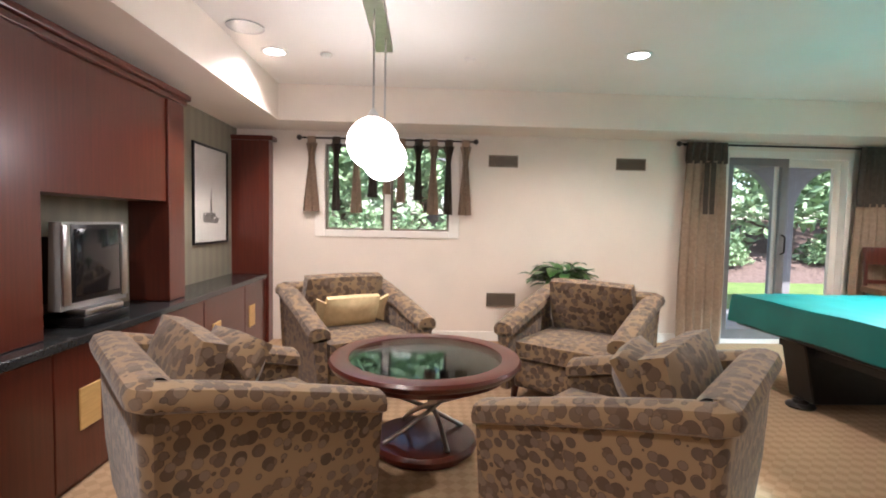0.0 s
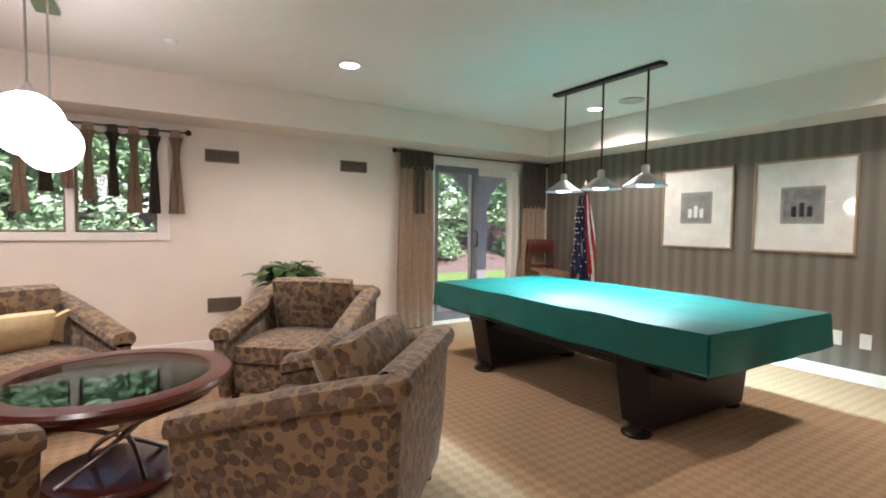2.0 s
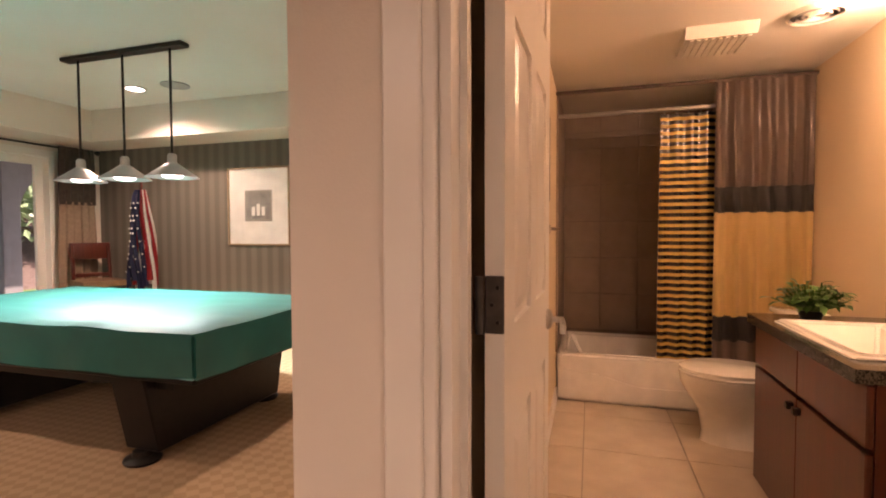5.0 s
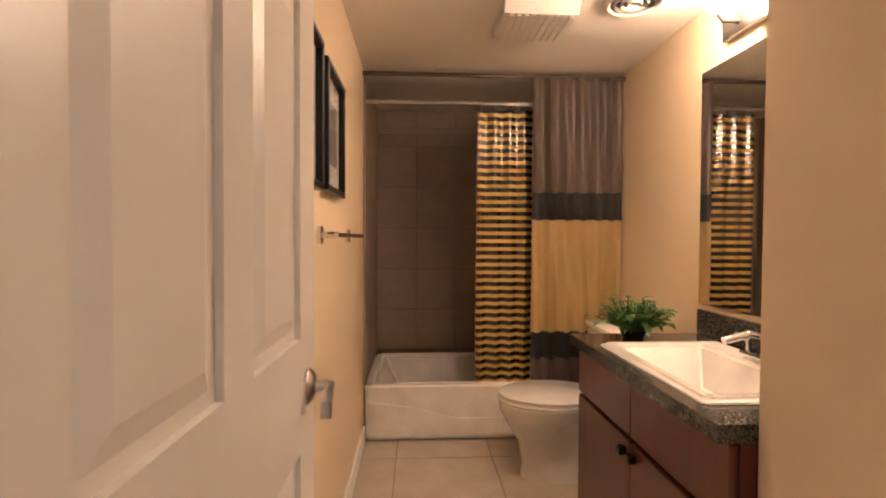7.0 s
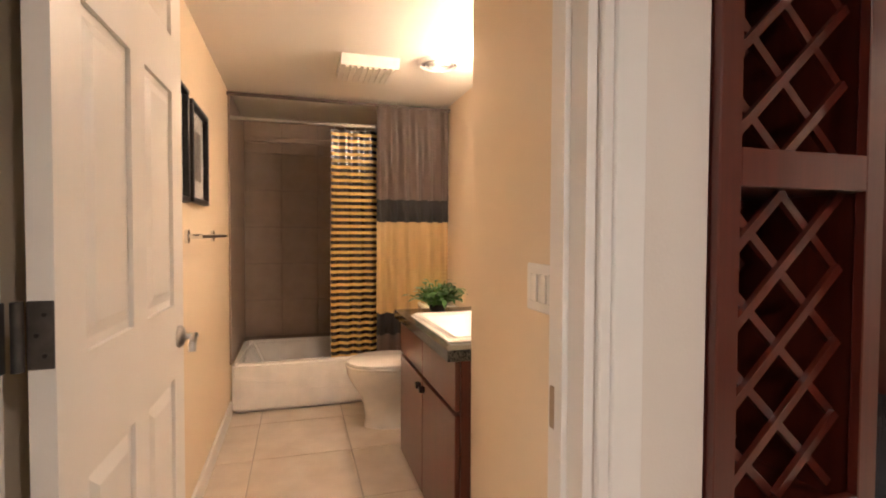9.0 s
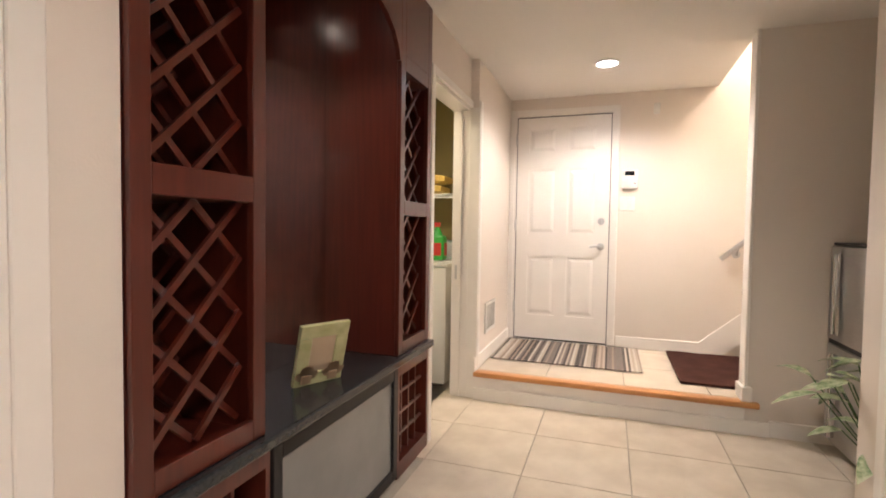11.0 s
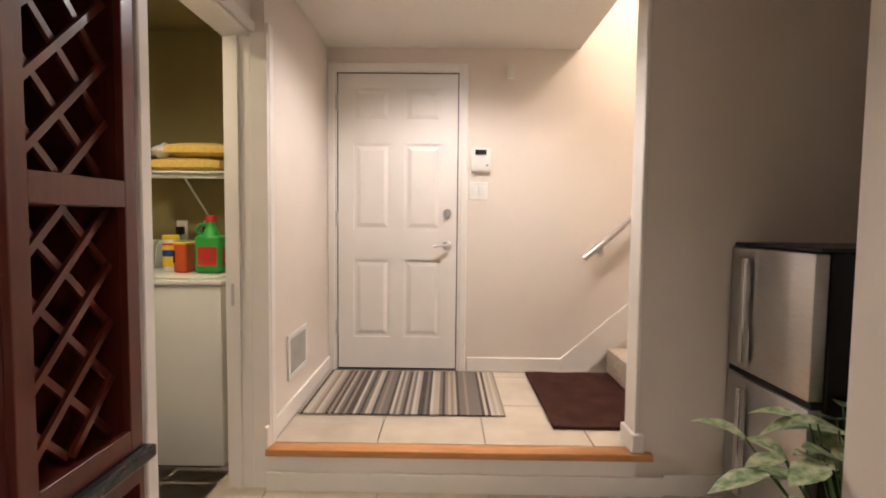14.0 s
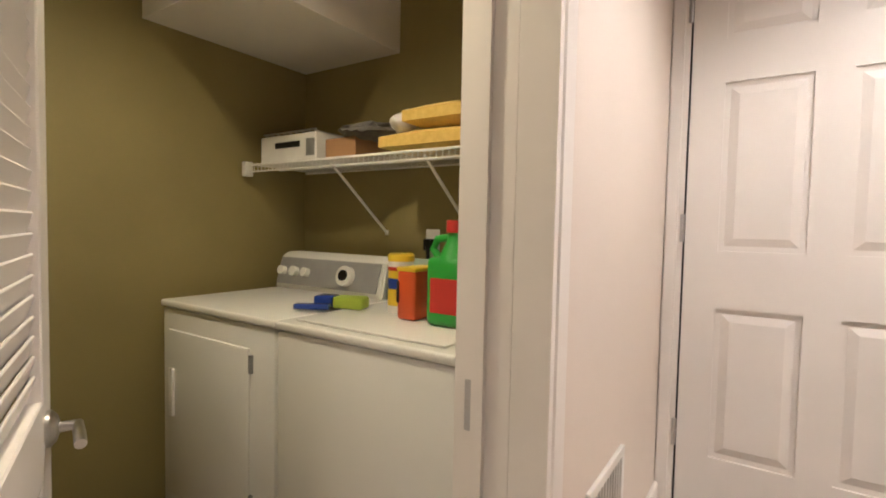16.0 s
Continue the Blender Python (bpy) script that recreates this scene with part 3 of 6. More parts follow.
def cushion(bm, w, d, h, m, puff=0.35, n=8):
    """A soft rounded pad w by d by h, centred, then placed by m."""
    vs = []
    r = bmesh.ops.create_grid(bm, x_segments=n, y_segments=n, size=0.5)
    vs = r["verts"]
    dup = bmesh.ops.extrude_face_region(bm, geom=list({f for v in vs for f in v.link_faces}))
    top = [g for g in dup["geom"] if isinstance(g, bmesh.types.BMVert)]
    for sign, group in ((-1, vs), (1, top)):
        for v in group:
            x, y = v.co.x, v.co.y
            e = (1 - (2 * abs(x)) ** 4) * (1 - (2 * abs(y)) ** 4)
            pull = 1 - 0.04 * (1 - max(0, 1 - 4 * x * y * (1 if x * y > 0 else -1)))
            v.co = Vector((x * w * pull, y * d * pull, sign * h / 2 * (1 - puff + puff * max(0, e))))
    bmesh.ops.transform(bm, matrix=m, verts=vs + top)
    return bm


# window
win = thing("window_1", "white framed two-pane casement window over the lawn", "window", kind="structure")
for nm, q in (("casing", (WX0 - 0.1, WZ0 - 0.07, WX0, WZ1 + 0.08)), ("casing", (WX1, WZ0 - 0.07, WX1 + 0.1, WZ1 + 0.08)), ("sill", (WX0, WZ0 - 0.07, WX1, WZ0)), ("head", (WX0, WZ1, WX1, WZ1 + 0.08))):
    part(nm, box(B(), q[0], N - 0.02, q[1], q[2], N, q[3], 0.004, 1), TRIM, win, smooth=False)
wm = (WX0 + WX1) / 2
for x0, x1 in ((WX0, wm - 0.03), (wm + 0.03, WX1)):
    fr = B()
    box(fr, x0, N + 0.05, WZ0, x0 + 0.02, N + 0.1, WZ1)
    box(fr, x1 - 0.02, N + 0.05, WZ0, x1, N + 0.1, WZ1)
    box(fr, x0 + 0.02, N + 0.05, WZ0, x1 - 0.02, N + 0.1, WZ0 + 0.02)
    box(fr, x0 + 0.02, N + 0.05, WZ1 - 0.02, x1 - 0.02, N + 0.1, WZ1)
    f = part("sash", fr, VENT, win, "dark taupe sash", False)
    g = part("pane", box(B(), x0 + 0.015, N + 0.072, WZ0 + 0.015, x1 - 0.015, N + 0.078, WZ1 - 0.015), GLASS, f, smooth=False)
    g.visible_shadow = False
    part("crank_handle", tube(B(), [((x0 + x1) / 2, N + 0.05, WZ0 + 0.02), ((x0 + x1) / 2 + 0.02, N + 0.02, WZ0 + 0.025), ((x0 + x1) / 2 + 0.07, N + 0.015, WZ0 + 0.02)], 0.006), PLASTIC, f)
part("mullion", box(B(), wm - 0.03, N - 0.01, WZ0, wm + 0.03, N + 0.11, WZ1, 0.003, 1), TRIM, win, smooth=False)

# necktie-like window valance
rod = thing("curtain_rod", "bronze curtain rod with ball finials over the window", "curtain rod")
part("bar", cyl(B(), (-1.2, N - 0.07, 2.02), (0.5, N - 0.07, 2.02), 0.009), IRON, rod)
for x in (-1.22, 0.52):
    part("finial", lathe(B(), [(0.0, -0.03), (0.022, -0.015), (0.028, 0), (0.02, 0.02), (0.0, 0.03)], 14, (x, N - 0.07, 2.02)), IRON, rod)
for x in (-1.12, 0.42):
    part("bracket", tube(B(), [(x, N - 0.001, 2.02), (x, N - 0.07, 2.02)], 0.007), IRON, rod)


def tie(x, w, z0, mat, name):
    t = thing("tie_curtain", name, "curtain", group="tie curtains over the window")
    part("loop", box(B(), x - 0.04, N - 0.088, 1.965, x + 0.04, N - 0.052, 2.036, 0.012, 2), mat, t)
    bm = B()
    pts = []
    for j in range(9):
        v = j / 8
        hw = 0.042 * (1 - min(1, v * 5)) + 0.016 + (w - 0.016) * max(0, v - 0.08) ** 0.85
        z = 1.97 + (z0 - 1.97) * v
        pts.append([bm.verts.new((x + hw * (i / 4 - 1), N - 0.075 + 0.008 * math.cos(i * 1.6 + v) - 0.012 * (i % 2) * v, z)) for i in range(9)])
    for p, q in zip(pts, pts[1:]):
        for i in range(8):
            bm.faces.new((p[i], p[i + 1], q[i + 1], q[i]))
    bmesh.ops.solidify(bm, geom=bm.faces[:], thickness=0.008)
    part("tail", bm, mat, t)


for k, (x, w, z0, dark) in enumerate(((-1.1, 0.085, 1.30, 0), (-0.86, 0.045, 1.31, 1), (-0.66, 0.065, 1.29, 0), (-0.50, 0.055, 1.45, 1), (-0.36, 0.045, 1.48, 0), (-0.22, 0.05, 1.40, 0), (-0.05, 0.045, 1.43, 1), (0.10, 0.065, 1.29, 0), (0.25, 0.05, 1.29, 1), (0.42, 0.07, 1.29, 0))):
    tie(x, w, z0, UMBER if dark else TAUPE, "dark brown cloth tie hung from the rod" if dark else "taupe cloth tie hung from the rod")

# sliding door
sd = thing("door_1", "white sliding glass patio door, one leaf screened", "sliding door", kind="structure")
fr = B()
box(fr, DX0, N - 0.01, 0, DX0 + 0.06, N + 0.14, DZ1)
box(fr, DX1 - 0.06, N - 0.01, 0, DX1, N + 0.14, DZ1)
box(fr, DX0 + 0.06, N - 0.01, DZ1 - 0.07, DX1 - 0.06, N + 0.14, DZ1)
box(fr, DX0 + 0.06, N - 0.01, 0, DX1 - 0.06, N + 0.14, 0.04)
part("frame", fr, TRIM, sd, smooth=False)
dm = (DX0 + DX1) / 2
for x0, x1, y, mat in ((DX0 + 0.06, dm + 0.03, N + 0.03, PORCH), (dm - 0.06, DX1 - 0.06, N + 0.08, TRIM)):
    fr = B()
    wd = 0.075
    box(fr, x0, y, 0.04, x0 + wd, y + 0.04, DZ1 - 0.07)
    box(fr, x1 - wd, y, 0.04, x1, y + 0.04, DZ1 - 0.07)
    box(fr, x0 + wd, y, 0.04, x1 - wd, y + 0.04, 0.14)
    box(fr, x0 + wd, y, DZ1 - 0.15, x1 - wd, y + 0.04, DZ1 - 0.07)
    lf = part("leaf", fr, mat, sd, "", False)
    g = part("pane", box(B(), x0 + 0.06, y + 0.017, 0.12, x1 - 0.06, y + 0.023, DZ1 - 0.13), GLASS, lf, smooth=False)
    g.visible_shadow = False
part("pull_handle", tube(B(), [(dm - 0.01, N + 0.03, 0.95), (dm - 0.01, N - 0.02, 0.97), (dm - 0.01, N - 0.02, 1.13), (dm - 0.01, N + 0.03, 1.15)], 0.009), IRON, sd)

rod2 = thing("curtain_rod", "dark bronze curtain rod over the patio door", "curtain rod")
part("bar", cyl(B(), (2.6, N - 0.09, 2.055), (4.9, N - 0.09, 2.055), 0.011), IRON, rod2)
for x in (2.58, 4.91):
    part("finial", lathe(B(), [(0.0, -0.03), (0.022, -0.015), (0.028, 0), (0.02, 0.02), (0.0, 0.03)], 14, (x, N - 0.09, 2.055)), IRON, rod2)
for x in (2.68, 4.8):
    part("bracket", tube(B(), [(x, N - 0.001, 2.055), (x, N - 0.09, 2.055)], 0.008), IRON, rod2)
for x0, x1, zb, seed, lab in ((2.62, 3.1, 1.86, 3, "long taupe pleated curtain with dark gathered heading"), (4.44, 4.88, 1.46, 7, "long taupe pleated curtain with a deep dark upper panel")):
    c = thing("curtain", lab, "curtain", group="curtains of the patio door")
    part("panel", pleats(B(), x0, x1, N - 0.10, 0.02, zb + 0.03, 5, 0.03, seed=seed, top_squeeze=0.85), TAUPE, c)
    part("heading", pleats(B(), x0 + 0.02, x1 - 0.02, N - 0.115, zb, 2.075, 6, 0.022, seed=seed + 1, top_squeeze=0.95), UMBER, c, "dark brown gathered heading")
    if zb > 1.7:
        for u in (0.45, 0.6):
            part("hanging_strip", pleats(B(), x0 + u * 0.45, x0 + u * 0.45 + 0.05, N - 0.15, 1.35, 1.87, 1, 0.008, seed=9), UMBER, c, "dark brown hanging strip")


def wall_vent(x0, z0, x1, z1, label):
    v = thing("wall_vent", label, "vent", group="vents in the window wall")
    # Black sheet stands in for the unlit duct behind the slats.
    part("backing", box(B(), x0, N - 0.004, z0, x1, N - 0.001, z1), BLACK, v, smooth=False)
    fr = B()
    for q in ((x0, z0, x1, z0 + 0.012), (x0, z1 - 0.012, x1, z1), (x0, z0 + 0.012, x0 + 0.012, z1 - 0.012), (x1 - 0.012, z0 + 0.012, x1, z1 - 0.012)):
        box(fr, q[0], N - 0.012, q[1], q[2], N - 0.001, q[3])
    part("frame", fr, VENT, v, smooth=False)
    k = 16
    for i in range(k):
        x = x0 + 0.016 + (x1 - x0 - 0.032) * (i + 0.5) / k
        part("slat", box(B(), x - 0.004, N - 0.01, z0 + 0.01, x + 0.004, N - 0.004, z1 - 0.01), VENT, v, smooth=False)


wall_vent(0.66, 1.785, 0.96, 1.905, "taupe louvred vent high in the wall")
wall_vent(1.975, 1.785, 2.28, 1.905, "taupe louvred vent high in the wall")
wall_vent(0.67, 0.36, 0.97, 0.5, "taupe louvred vent low in the wall")
ol = thing("wall_outlet", "white outlet plate low in the window wall", "outlet")
part("plate", box(B(), -1.33, N - 0.007, 0.3, -1.26, N - 0.001, 0.42, 0.003, 1), PLASTIC, ol)

# west cabinet wall
FX = -1.52


def low_unit(y0, y1):
    c = thing("low_cabinet", "cherry wood low cabinet with a maple finger plate", "cabinet", group="low cabinets along the wall")
    part("body", box(B(), -1.85, y0, 0.0, FX - 0.02, y1, 0.64), CHERRY, c, smooth=False)
    d = part("door", box(B(), FX - 0.02, y0 + 0.004, 0.03, FX, y1 - 0.004, 0.635, 0.003, 1), CHERRY, c, smooth=False)
    ym = y0 + 0.17 * (y1 - y0)
    part("finger_plate", box(B(), FX, ym, 0.25, FX + 0.008, ym + 0.14, 0.44, 0.002, 1), MAPLE, d, "pale maple finger plate", False)


for y0, y1 in ((-0.55, 0.6), (0.6, 2.0), (2.0, 2.86), (3.4, 4.19), (4.19, 4.75)):
    low_unit(y0, y1)
low_unit(2.86, 3.4)
ct = solid("counter", box(B(), -1.849, -0.58, 0.64, FX + 0.02, 4.75, 0.68, 0.005, 1), DARKSTONE, "long black granite counter on the low cabinets", "counter", "")
tu = thing("tall_cabinet", "tall cherry wood media cabinet with an open niche", "cabinet")
part("post", box(B(), -1.849, 3.08, 0.682, FX - 0.07, 3.28, 1.95, 0.003, 1), CHERRY, tu, smooth=False)
part("post", box(B(), -1.849, 1.0, 0.682, FX - 0.07, 2.05, 1.95, 0.003, 1), CHERRY, tu, smooth=False)
part("upper_panel", box(B(), -1.849, 2.05, 1.31, FX - 0.085, 3.08, 1.95, 0.003, 1), CHERRY, tu, smooth=False)
part("niche_back", box(B(), -1.849, 2.05, 0.682, -1.84, 3.08, 1.31), STRIPEPAINT, tu, "grey striped niche back", False)
bm = B()
box(bm, -1.849, 0.98, 1.95, FX - 0.06, 3.31, 1.985, 0.006)
box(bm, -1.849, 0.97, 1.985, FX - 0.04, 3.33, 2.025, 0.01)
part("crown", bm, CHERRY, tu, smooth=False)
tw = thing("column_cabinet", "tall narrow cherry wood column at the wall corner", "cabinet")
part("body", box(B(), -1.849, 4.751, 0.0, FX + 0.03, N - 0.016, 1.97, 0.003, 1), CHERRY, tw, smooth=False)
part("crown", box(B(), -1.849, 4.73, 1.97, FX + 0.07, N - 0.016, 2.015, 0.008), CHERRY, tw, smooth=False)

# television
tv = thing("television", "silver framed tube television with a dark screen", "television", pose(-1.64, 2.46, 0.684, 0, 0, -4) @ Matrix.Diagonal((1, 0.8, 1.06, 1)))
bm = B()
prism(bm, [(-0.28, 0.08), (0.28, 0.08), (0.26, 0.47), (-0.26, 0.47)], -0.06, 0.0, "x")
part("cabinet", bm, GREYPLASTIC, tv, smooth=False)
bm = B()
prism(bm, [(-0.2, 0.1), (0.2, 0.1), (0.15, 0.4), (-0.15, 0.4)], -0.2, -0.06, "x")
part("tube_housing", bm, BLACK, tv, "black tube housing", False)
part("bezel", box(B(), 0.0, -0.21, 0.11, 0.012, 0.21, 0.46, 0.006), BLACK, tv, "black bezel")
part("screen", box(B(), 0.01, -0.19, 0.135, 0.018, 0.19, 0.44, 0.004), SCREEN, tv, "dark glass screen")
for s in (-1, 1):
    part("speaker", box(B(), 0.0, s * 0.245 - 0.03, 0.1, 0.016, s * 0.245 + 0.03, 0.46, 0.008), STEEL, tv, "silver speaker strip")
part("stand", box(B(), -0.18, -0.2, 0.0, 0.06, 0.2, 0.045, 0.01), BLACK, tv, "black stand")
part("control_panel", box(B(), -0.05, -0.17, 0.046, 0.05, 0.17, 0.079, 0.01), STEEL, tv)
no = thing("wall_outlet", "white outlet with a black plug in the niche", "outlet")
part("plate", box(B(), -1.839, 2.2, 1.12, -1.832, 2.28, 1.25, 0.003, 1), PLASTIC, no)
part("plug", box(B(), -1.832, 2.22, 1.17, -1.80, 2.26, 1.20, 0.005, 1), BLACK, no)
part("cord", tube(B(), [(-1.81, 2.24, 1.18), (-1.79, 2.26, 1.15), (-1.80, 2.29, 1.0), (-1.81, 2.3, 0.70)], 0.005), BLACK, no)


def framed(name, label, axis, face, u0, u1, z0, z1, out, frame_mat, fw, mat_w, print_mat=INK, depth=0.022, glass=True):
    """A framed print on a wall whose normal is the axis."""
    p = thing(name, label, "picture")

    def put(nm, a0, c0, a1, c1, d0, d1, mat, bevel=0.0, lab=""):
        f0, f1 = sorted((face + out * d0, face + out * d1))
        bm = B()
        if axis == "x":
            box(bm, f0, a0, c0, f1, a1, c1, bevel, 1)
        else:
            box(bm, a0, f0, c0, a1, f1, c1, bevel, 1)
        return part(nm, bm, mat, p, lab, False)
    put("frame_rail", u0, z0, u1, z0 + fw, 0.001, depth, frame_mat, 0.003)
    put("frame_rail", u0, z1 - fw, u1, z1, 0.001, depth, frame_mat, 0.003)
    put("frame_stile", u0, z0 + fw, u0 + fw, z1 - fw, 0.001, depth, frame_mat, 0.003)
    put("frame_stile", u1 - fw, z0 + fw, u1, z1 - fw, 0.001, depth, frame_mat, 0.003)
    put("mat", u0 + fw, z0 + fw, u1 - fw, z1 - fw, 0.001, 0.007, PAPER)
    if mat_w is not None:
        a0, a1, c0, c1 = mat_w
        put("print", a0, c0, a1, c1, 0.0075, 0.0095, print_mat)
    if glass:
        g = put("glass", u0 + fw, z0 + fw, u1 - fw, z1 - fw, 0.0135, 0.0155, GLASS)
        g.visible_shadow = False
    return p, put


p, put = framed("picture", "black framed ink drawing of a tower, on white paper", "x", -1.85, 3.94, 4.63, 0.99, 1.83, 1, BLACK, 0.018, None)
for k in range(12):
    hw = 0.035 * (1 - k / 12) ** 1.6 + 0.004
    put("ink_mark", 4.285 - hw, 1.17 + 0.025 * k, 4.285 + hw, 1.192 + 0.025 * k, 0.008, 0.0095, INK)
rnd = random.Random(5)
for k in range(16):
    y = 4.13 + rnd.random() * 0.3
    put("ink_mark", y, 1.16 + rnd.random() * 0.08, y + 0.02 + 0.05 * rnd.random(), 1.20 + rnd.random() * 0.06, 0.0075, 0.009, INK)
SAGEINK = material("muted_print_paper", (0.22, 0.21, 0.19), 0.7, colour2=(0.30, 0.29, 0.25), scale=14, mix=0.9)
for y0, y1, kind in ((2.35, 3.10, "three pale bottles"), (1.39, 2.17, "a dark still life")):
    p, put = framed("picture", "gilt framed print with a wide white mat, " + kind, "x", E, y0, y1, 1.02, 1.83, -1, GOLDFRAME, 0.018, ((y0 + y1) / 2 - 0.165, (y0 + y1) / 2 + 0.165, 1.27, 1.59), SAGEINK)
    ym = (y0 + y1) / 2
    put("print_border", ym - 0.14, 1.295, ym + 0.14, 1.565, 0.0098, 0.011, INK)
    for k in range(3):
        put("print_shape", ym - 0.08 + k * 0.06, 1.33, ym - 0.04 + k * 0.06, 1.42 + 0.03 * (k % 2), 0.0112, 0.0125, PAPER if "bottles" in kind else BLACK)
for y in (1.49, 1.30):
    o = thing("wall_outlet", "white outlet plate low on the striped wall", "outlet", group="outlets on the striped wall")
    part("plate", box(B(), E - 0.008, y - 0.038, 0.28, E - 0.001, y + 0.038, 0.40, 0.003, 1), PLASTIC, o)
    for z in (0.315, 0.355):
        part("socket", box(B(), E - 0.0095, y - 0.017, z - 0.012, E - 0.008, y + 0.017, z + 0.016), WHITE, o)


# armchairs
def armchair():
    c = thing("armchair", "low armchair in brown dotted fabric with sloping padded arms", "armchair", pose(0, 0, 0), group="armchairs round the coffee table")
    W, D, R = 0.445, 0.425, 0.06
    path = []
    for i in range(9):
        path.append((-W + 0.01, D - (2 * D - R) * i / 8, (-1, 0)))
    for i in range(1, 6):
        a = math.pi + math.pi / 2 * i / 6
        path.append((-W + R + R * math.cos(a), -D + R + R * math.sin(a), (math.cos(a), math.sin(a))))
    for i in range(7):
        path.append((-W + R + (2 * W - 2 * R) * i / 6, -D, (0, -1)))
    for i in range(1, 6):
        a = -math.pi / 2 + math.pi / 2 * i / 6
        path.append((W - R + R * math.cos(a), -D + R + R * math.sin(a), (math.cos(a), math.sin(a))))
    for i in range(9):
        path.append((W - 0.01, -D + R + (2 * D - R) * i / 8, (1, 0)))

    def section(x, y, n, kind):
        t = (y + D) / (2 * D)
        h = 0.735 - 0.20 * max(0.0, t) ** 1.15
        taper = 0.045
        if kind == "wall":
            rows = [(-taper, 0.09), (-taper * 0.5, 0.3), (-0.006, h - 0.075), (-0.09, h - 0.06), (-0.10, 0.28), (-0.10, 0.09)]
        else:
            rows = [(-0.005, h - 0.085), (0.02, h - 0.07), (0.026, h - 0.04), (0.012, h - 0.008), (-0.03, h + 0.006), (-0.08, h), (-0.115, h - 0.025), (-0.118, h - 0.07), (-0.08, h - 0.085)]
        return [Vector((x + n[0] * o, y + n[1] * o, z)) for o, z in rows]
    for nm, kind in (("shell", "wall"), ("arm_roll", "roll")):
        bm = B()
        rings = [[bm.verts.new(p) for p in section(x, y, n, kind)] for x, y, n in path]
        k = len(rings[0])
        for p, q in zip(rings, rings[1:]):
            for i in range(k):
                bm.faces.new((p[i], q[i], q[(i + 1) % k], p[(i + 1) % k]))
        bm.faces.new(rings[0])
        bm.faces.new(rings[-1][::-1])
        part(nm, bm, DOTS, c)
    part("seat_deck", box(B(), -0.325, -0.32, 0.1, 0.325, 0.38, 0.30, 0.03, 3), DOTS, c)
    part("seat_cushion", cushion(B(), 0.64, 0.68, 0.15, pose(0, 0.06, 0.365), 0.3), DOTS, c)
    part("back_cushion", cushion(B(), 0.62, 0.42, 0.17, pose(0, -0.22, 0.60, 74), 0.5), DOTS, c)
    for sx in (-1, 1):
        for y in (-0.33, 0.33):
            part("leg", cyl(B(), (sx * 0.33, y, 0.1), (sx * 0.34, y * 1.02, 0.0), 0.028, 0.02, 12), CHERRY, c)
    return c


def facing(x, y, dx, dy):
    return pose(x, y, 0, 0, 0, math.degrees(math.atan2(-dx, dy)))


chair = armchair()
SPOTS = (((1.13, 3.30), (-0.62, -0.78)), ((-0.50, 3.53), (0.50, -0.87)), ((0.82, 1.78), (-0.73, 0.68)), ((-0.745, 1.93), (0.78, 0.63)))
for k, ((x, y), (dx, dy)) in enumerate(SPOTS):
    m = facing(x, y, dx, dy)
    if k == 0:
        chair.matrix_world = m
    else:
        copy_thing(chair, m)
    if k in (2, 3):
        pl = thing("throw_pillow", "square pillow in brown dotted fabric leaning in an armchair", "pillow", m @ pose(0.02, -0.09, 0.565, 58, 0, 8))
        part("pad", cushion(B(), 0.44, 0.44, 0.17, pose(0, 0, 0), 0.8), DOTS, pl)
pl = thing("lumbar_pillow", "cream lumbar pillow with tied flanged ends", "pillow", facing(-0.50, 3.53, 0.50, -0.87) @ pose(0, -0.03, 0.55, 66))
part("pad", cushion(B(), 0.42, 0.25, 0.13, pose(0, 0, 0), 0.7), CREAMCLOTH, pl)
for s in (-1, 1):
    bm = B()
    prism(bm, [(s * 0.19, -0.07), (s * 0.19, 0.07), (s * 0.28, 0.12), (s * 0.265, 0.0), (s * 0.285, -0.12)], -0.012, 0.012, "z")
    part("flange", bm, CREAMCLOTH, pl)

# coffee table
TX, TY, TH = 0.03, 2.5, 0.51
tb = thing("coffee_table", "round cherry table with a glass top on crossed steel legs", "coffee table", pose(TX, TY, 0))
part("rim", lathe(B(), [(0.40, TH - 0.045), (0.47, TH - 0.05), (0.495, TH - 0.035), (0.505, TH - 0.015), (0.495, TH), (0.46, TH + 0.004), (0.405, TH), (0.40, TH - 0.02), (0.40, TH - 0.045)], 64), CHERRY, tb, "polished cherry rim")
part("glass_top", lathe(B(), [(0.0, TH - 0.014), (0.404, TH - 0.014), (0.404, TH - 0.004), (0.0, TH - 0.004)], 64), TABLEGLASS, tb, "clear greenish glass")
part("apron", lathe(B(), [(0.38, TH - 0.085), (0.43, TH - 0.085), (0.43, TH - 0.048), (0.38, TH - 0.048), (0.38, TH - 0.085)], 48), CHERRY, tb)
part("base_ring", lathe(B(), [(0.0, 0.02), (0.25, 0.02), (0.28, 0.035), (0.285, 0.055), (0.27, 0.075), (0.2, 0.082), (0.0, 0.082)], 48), CHERRY, tb)
part("base_foot", lathe(B(), [(0.0, 0.0), (0.24, 0.0), (0.25, 0.018), (0.0, 0.0185)], 48), CHERRY, tb)
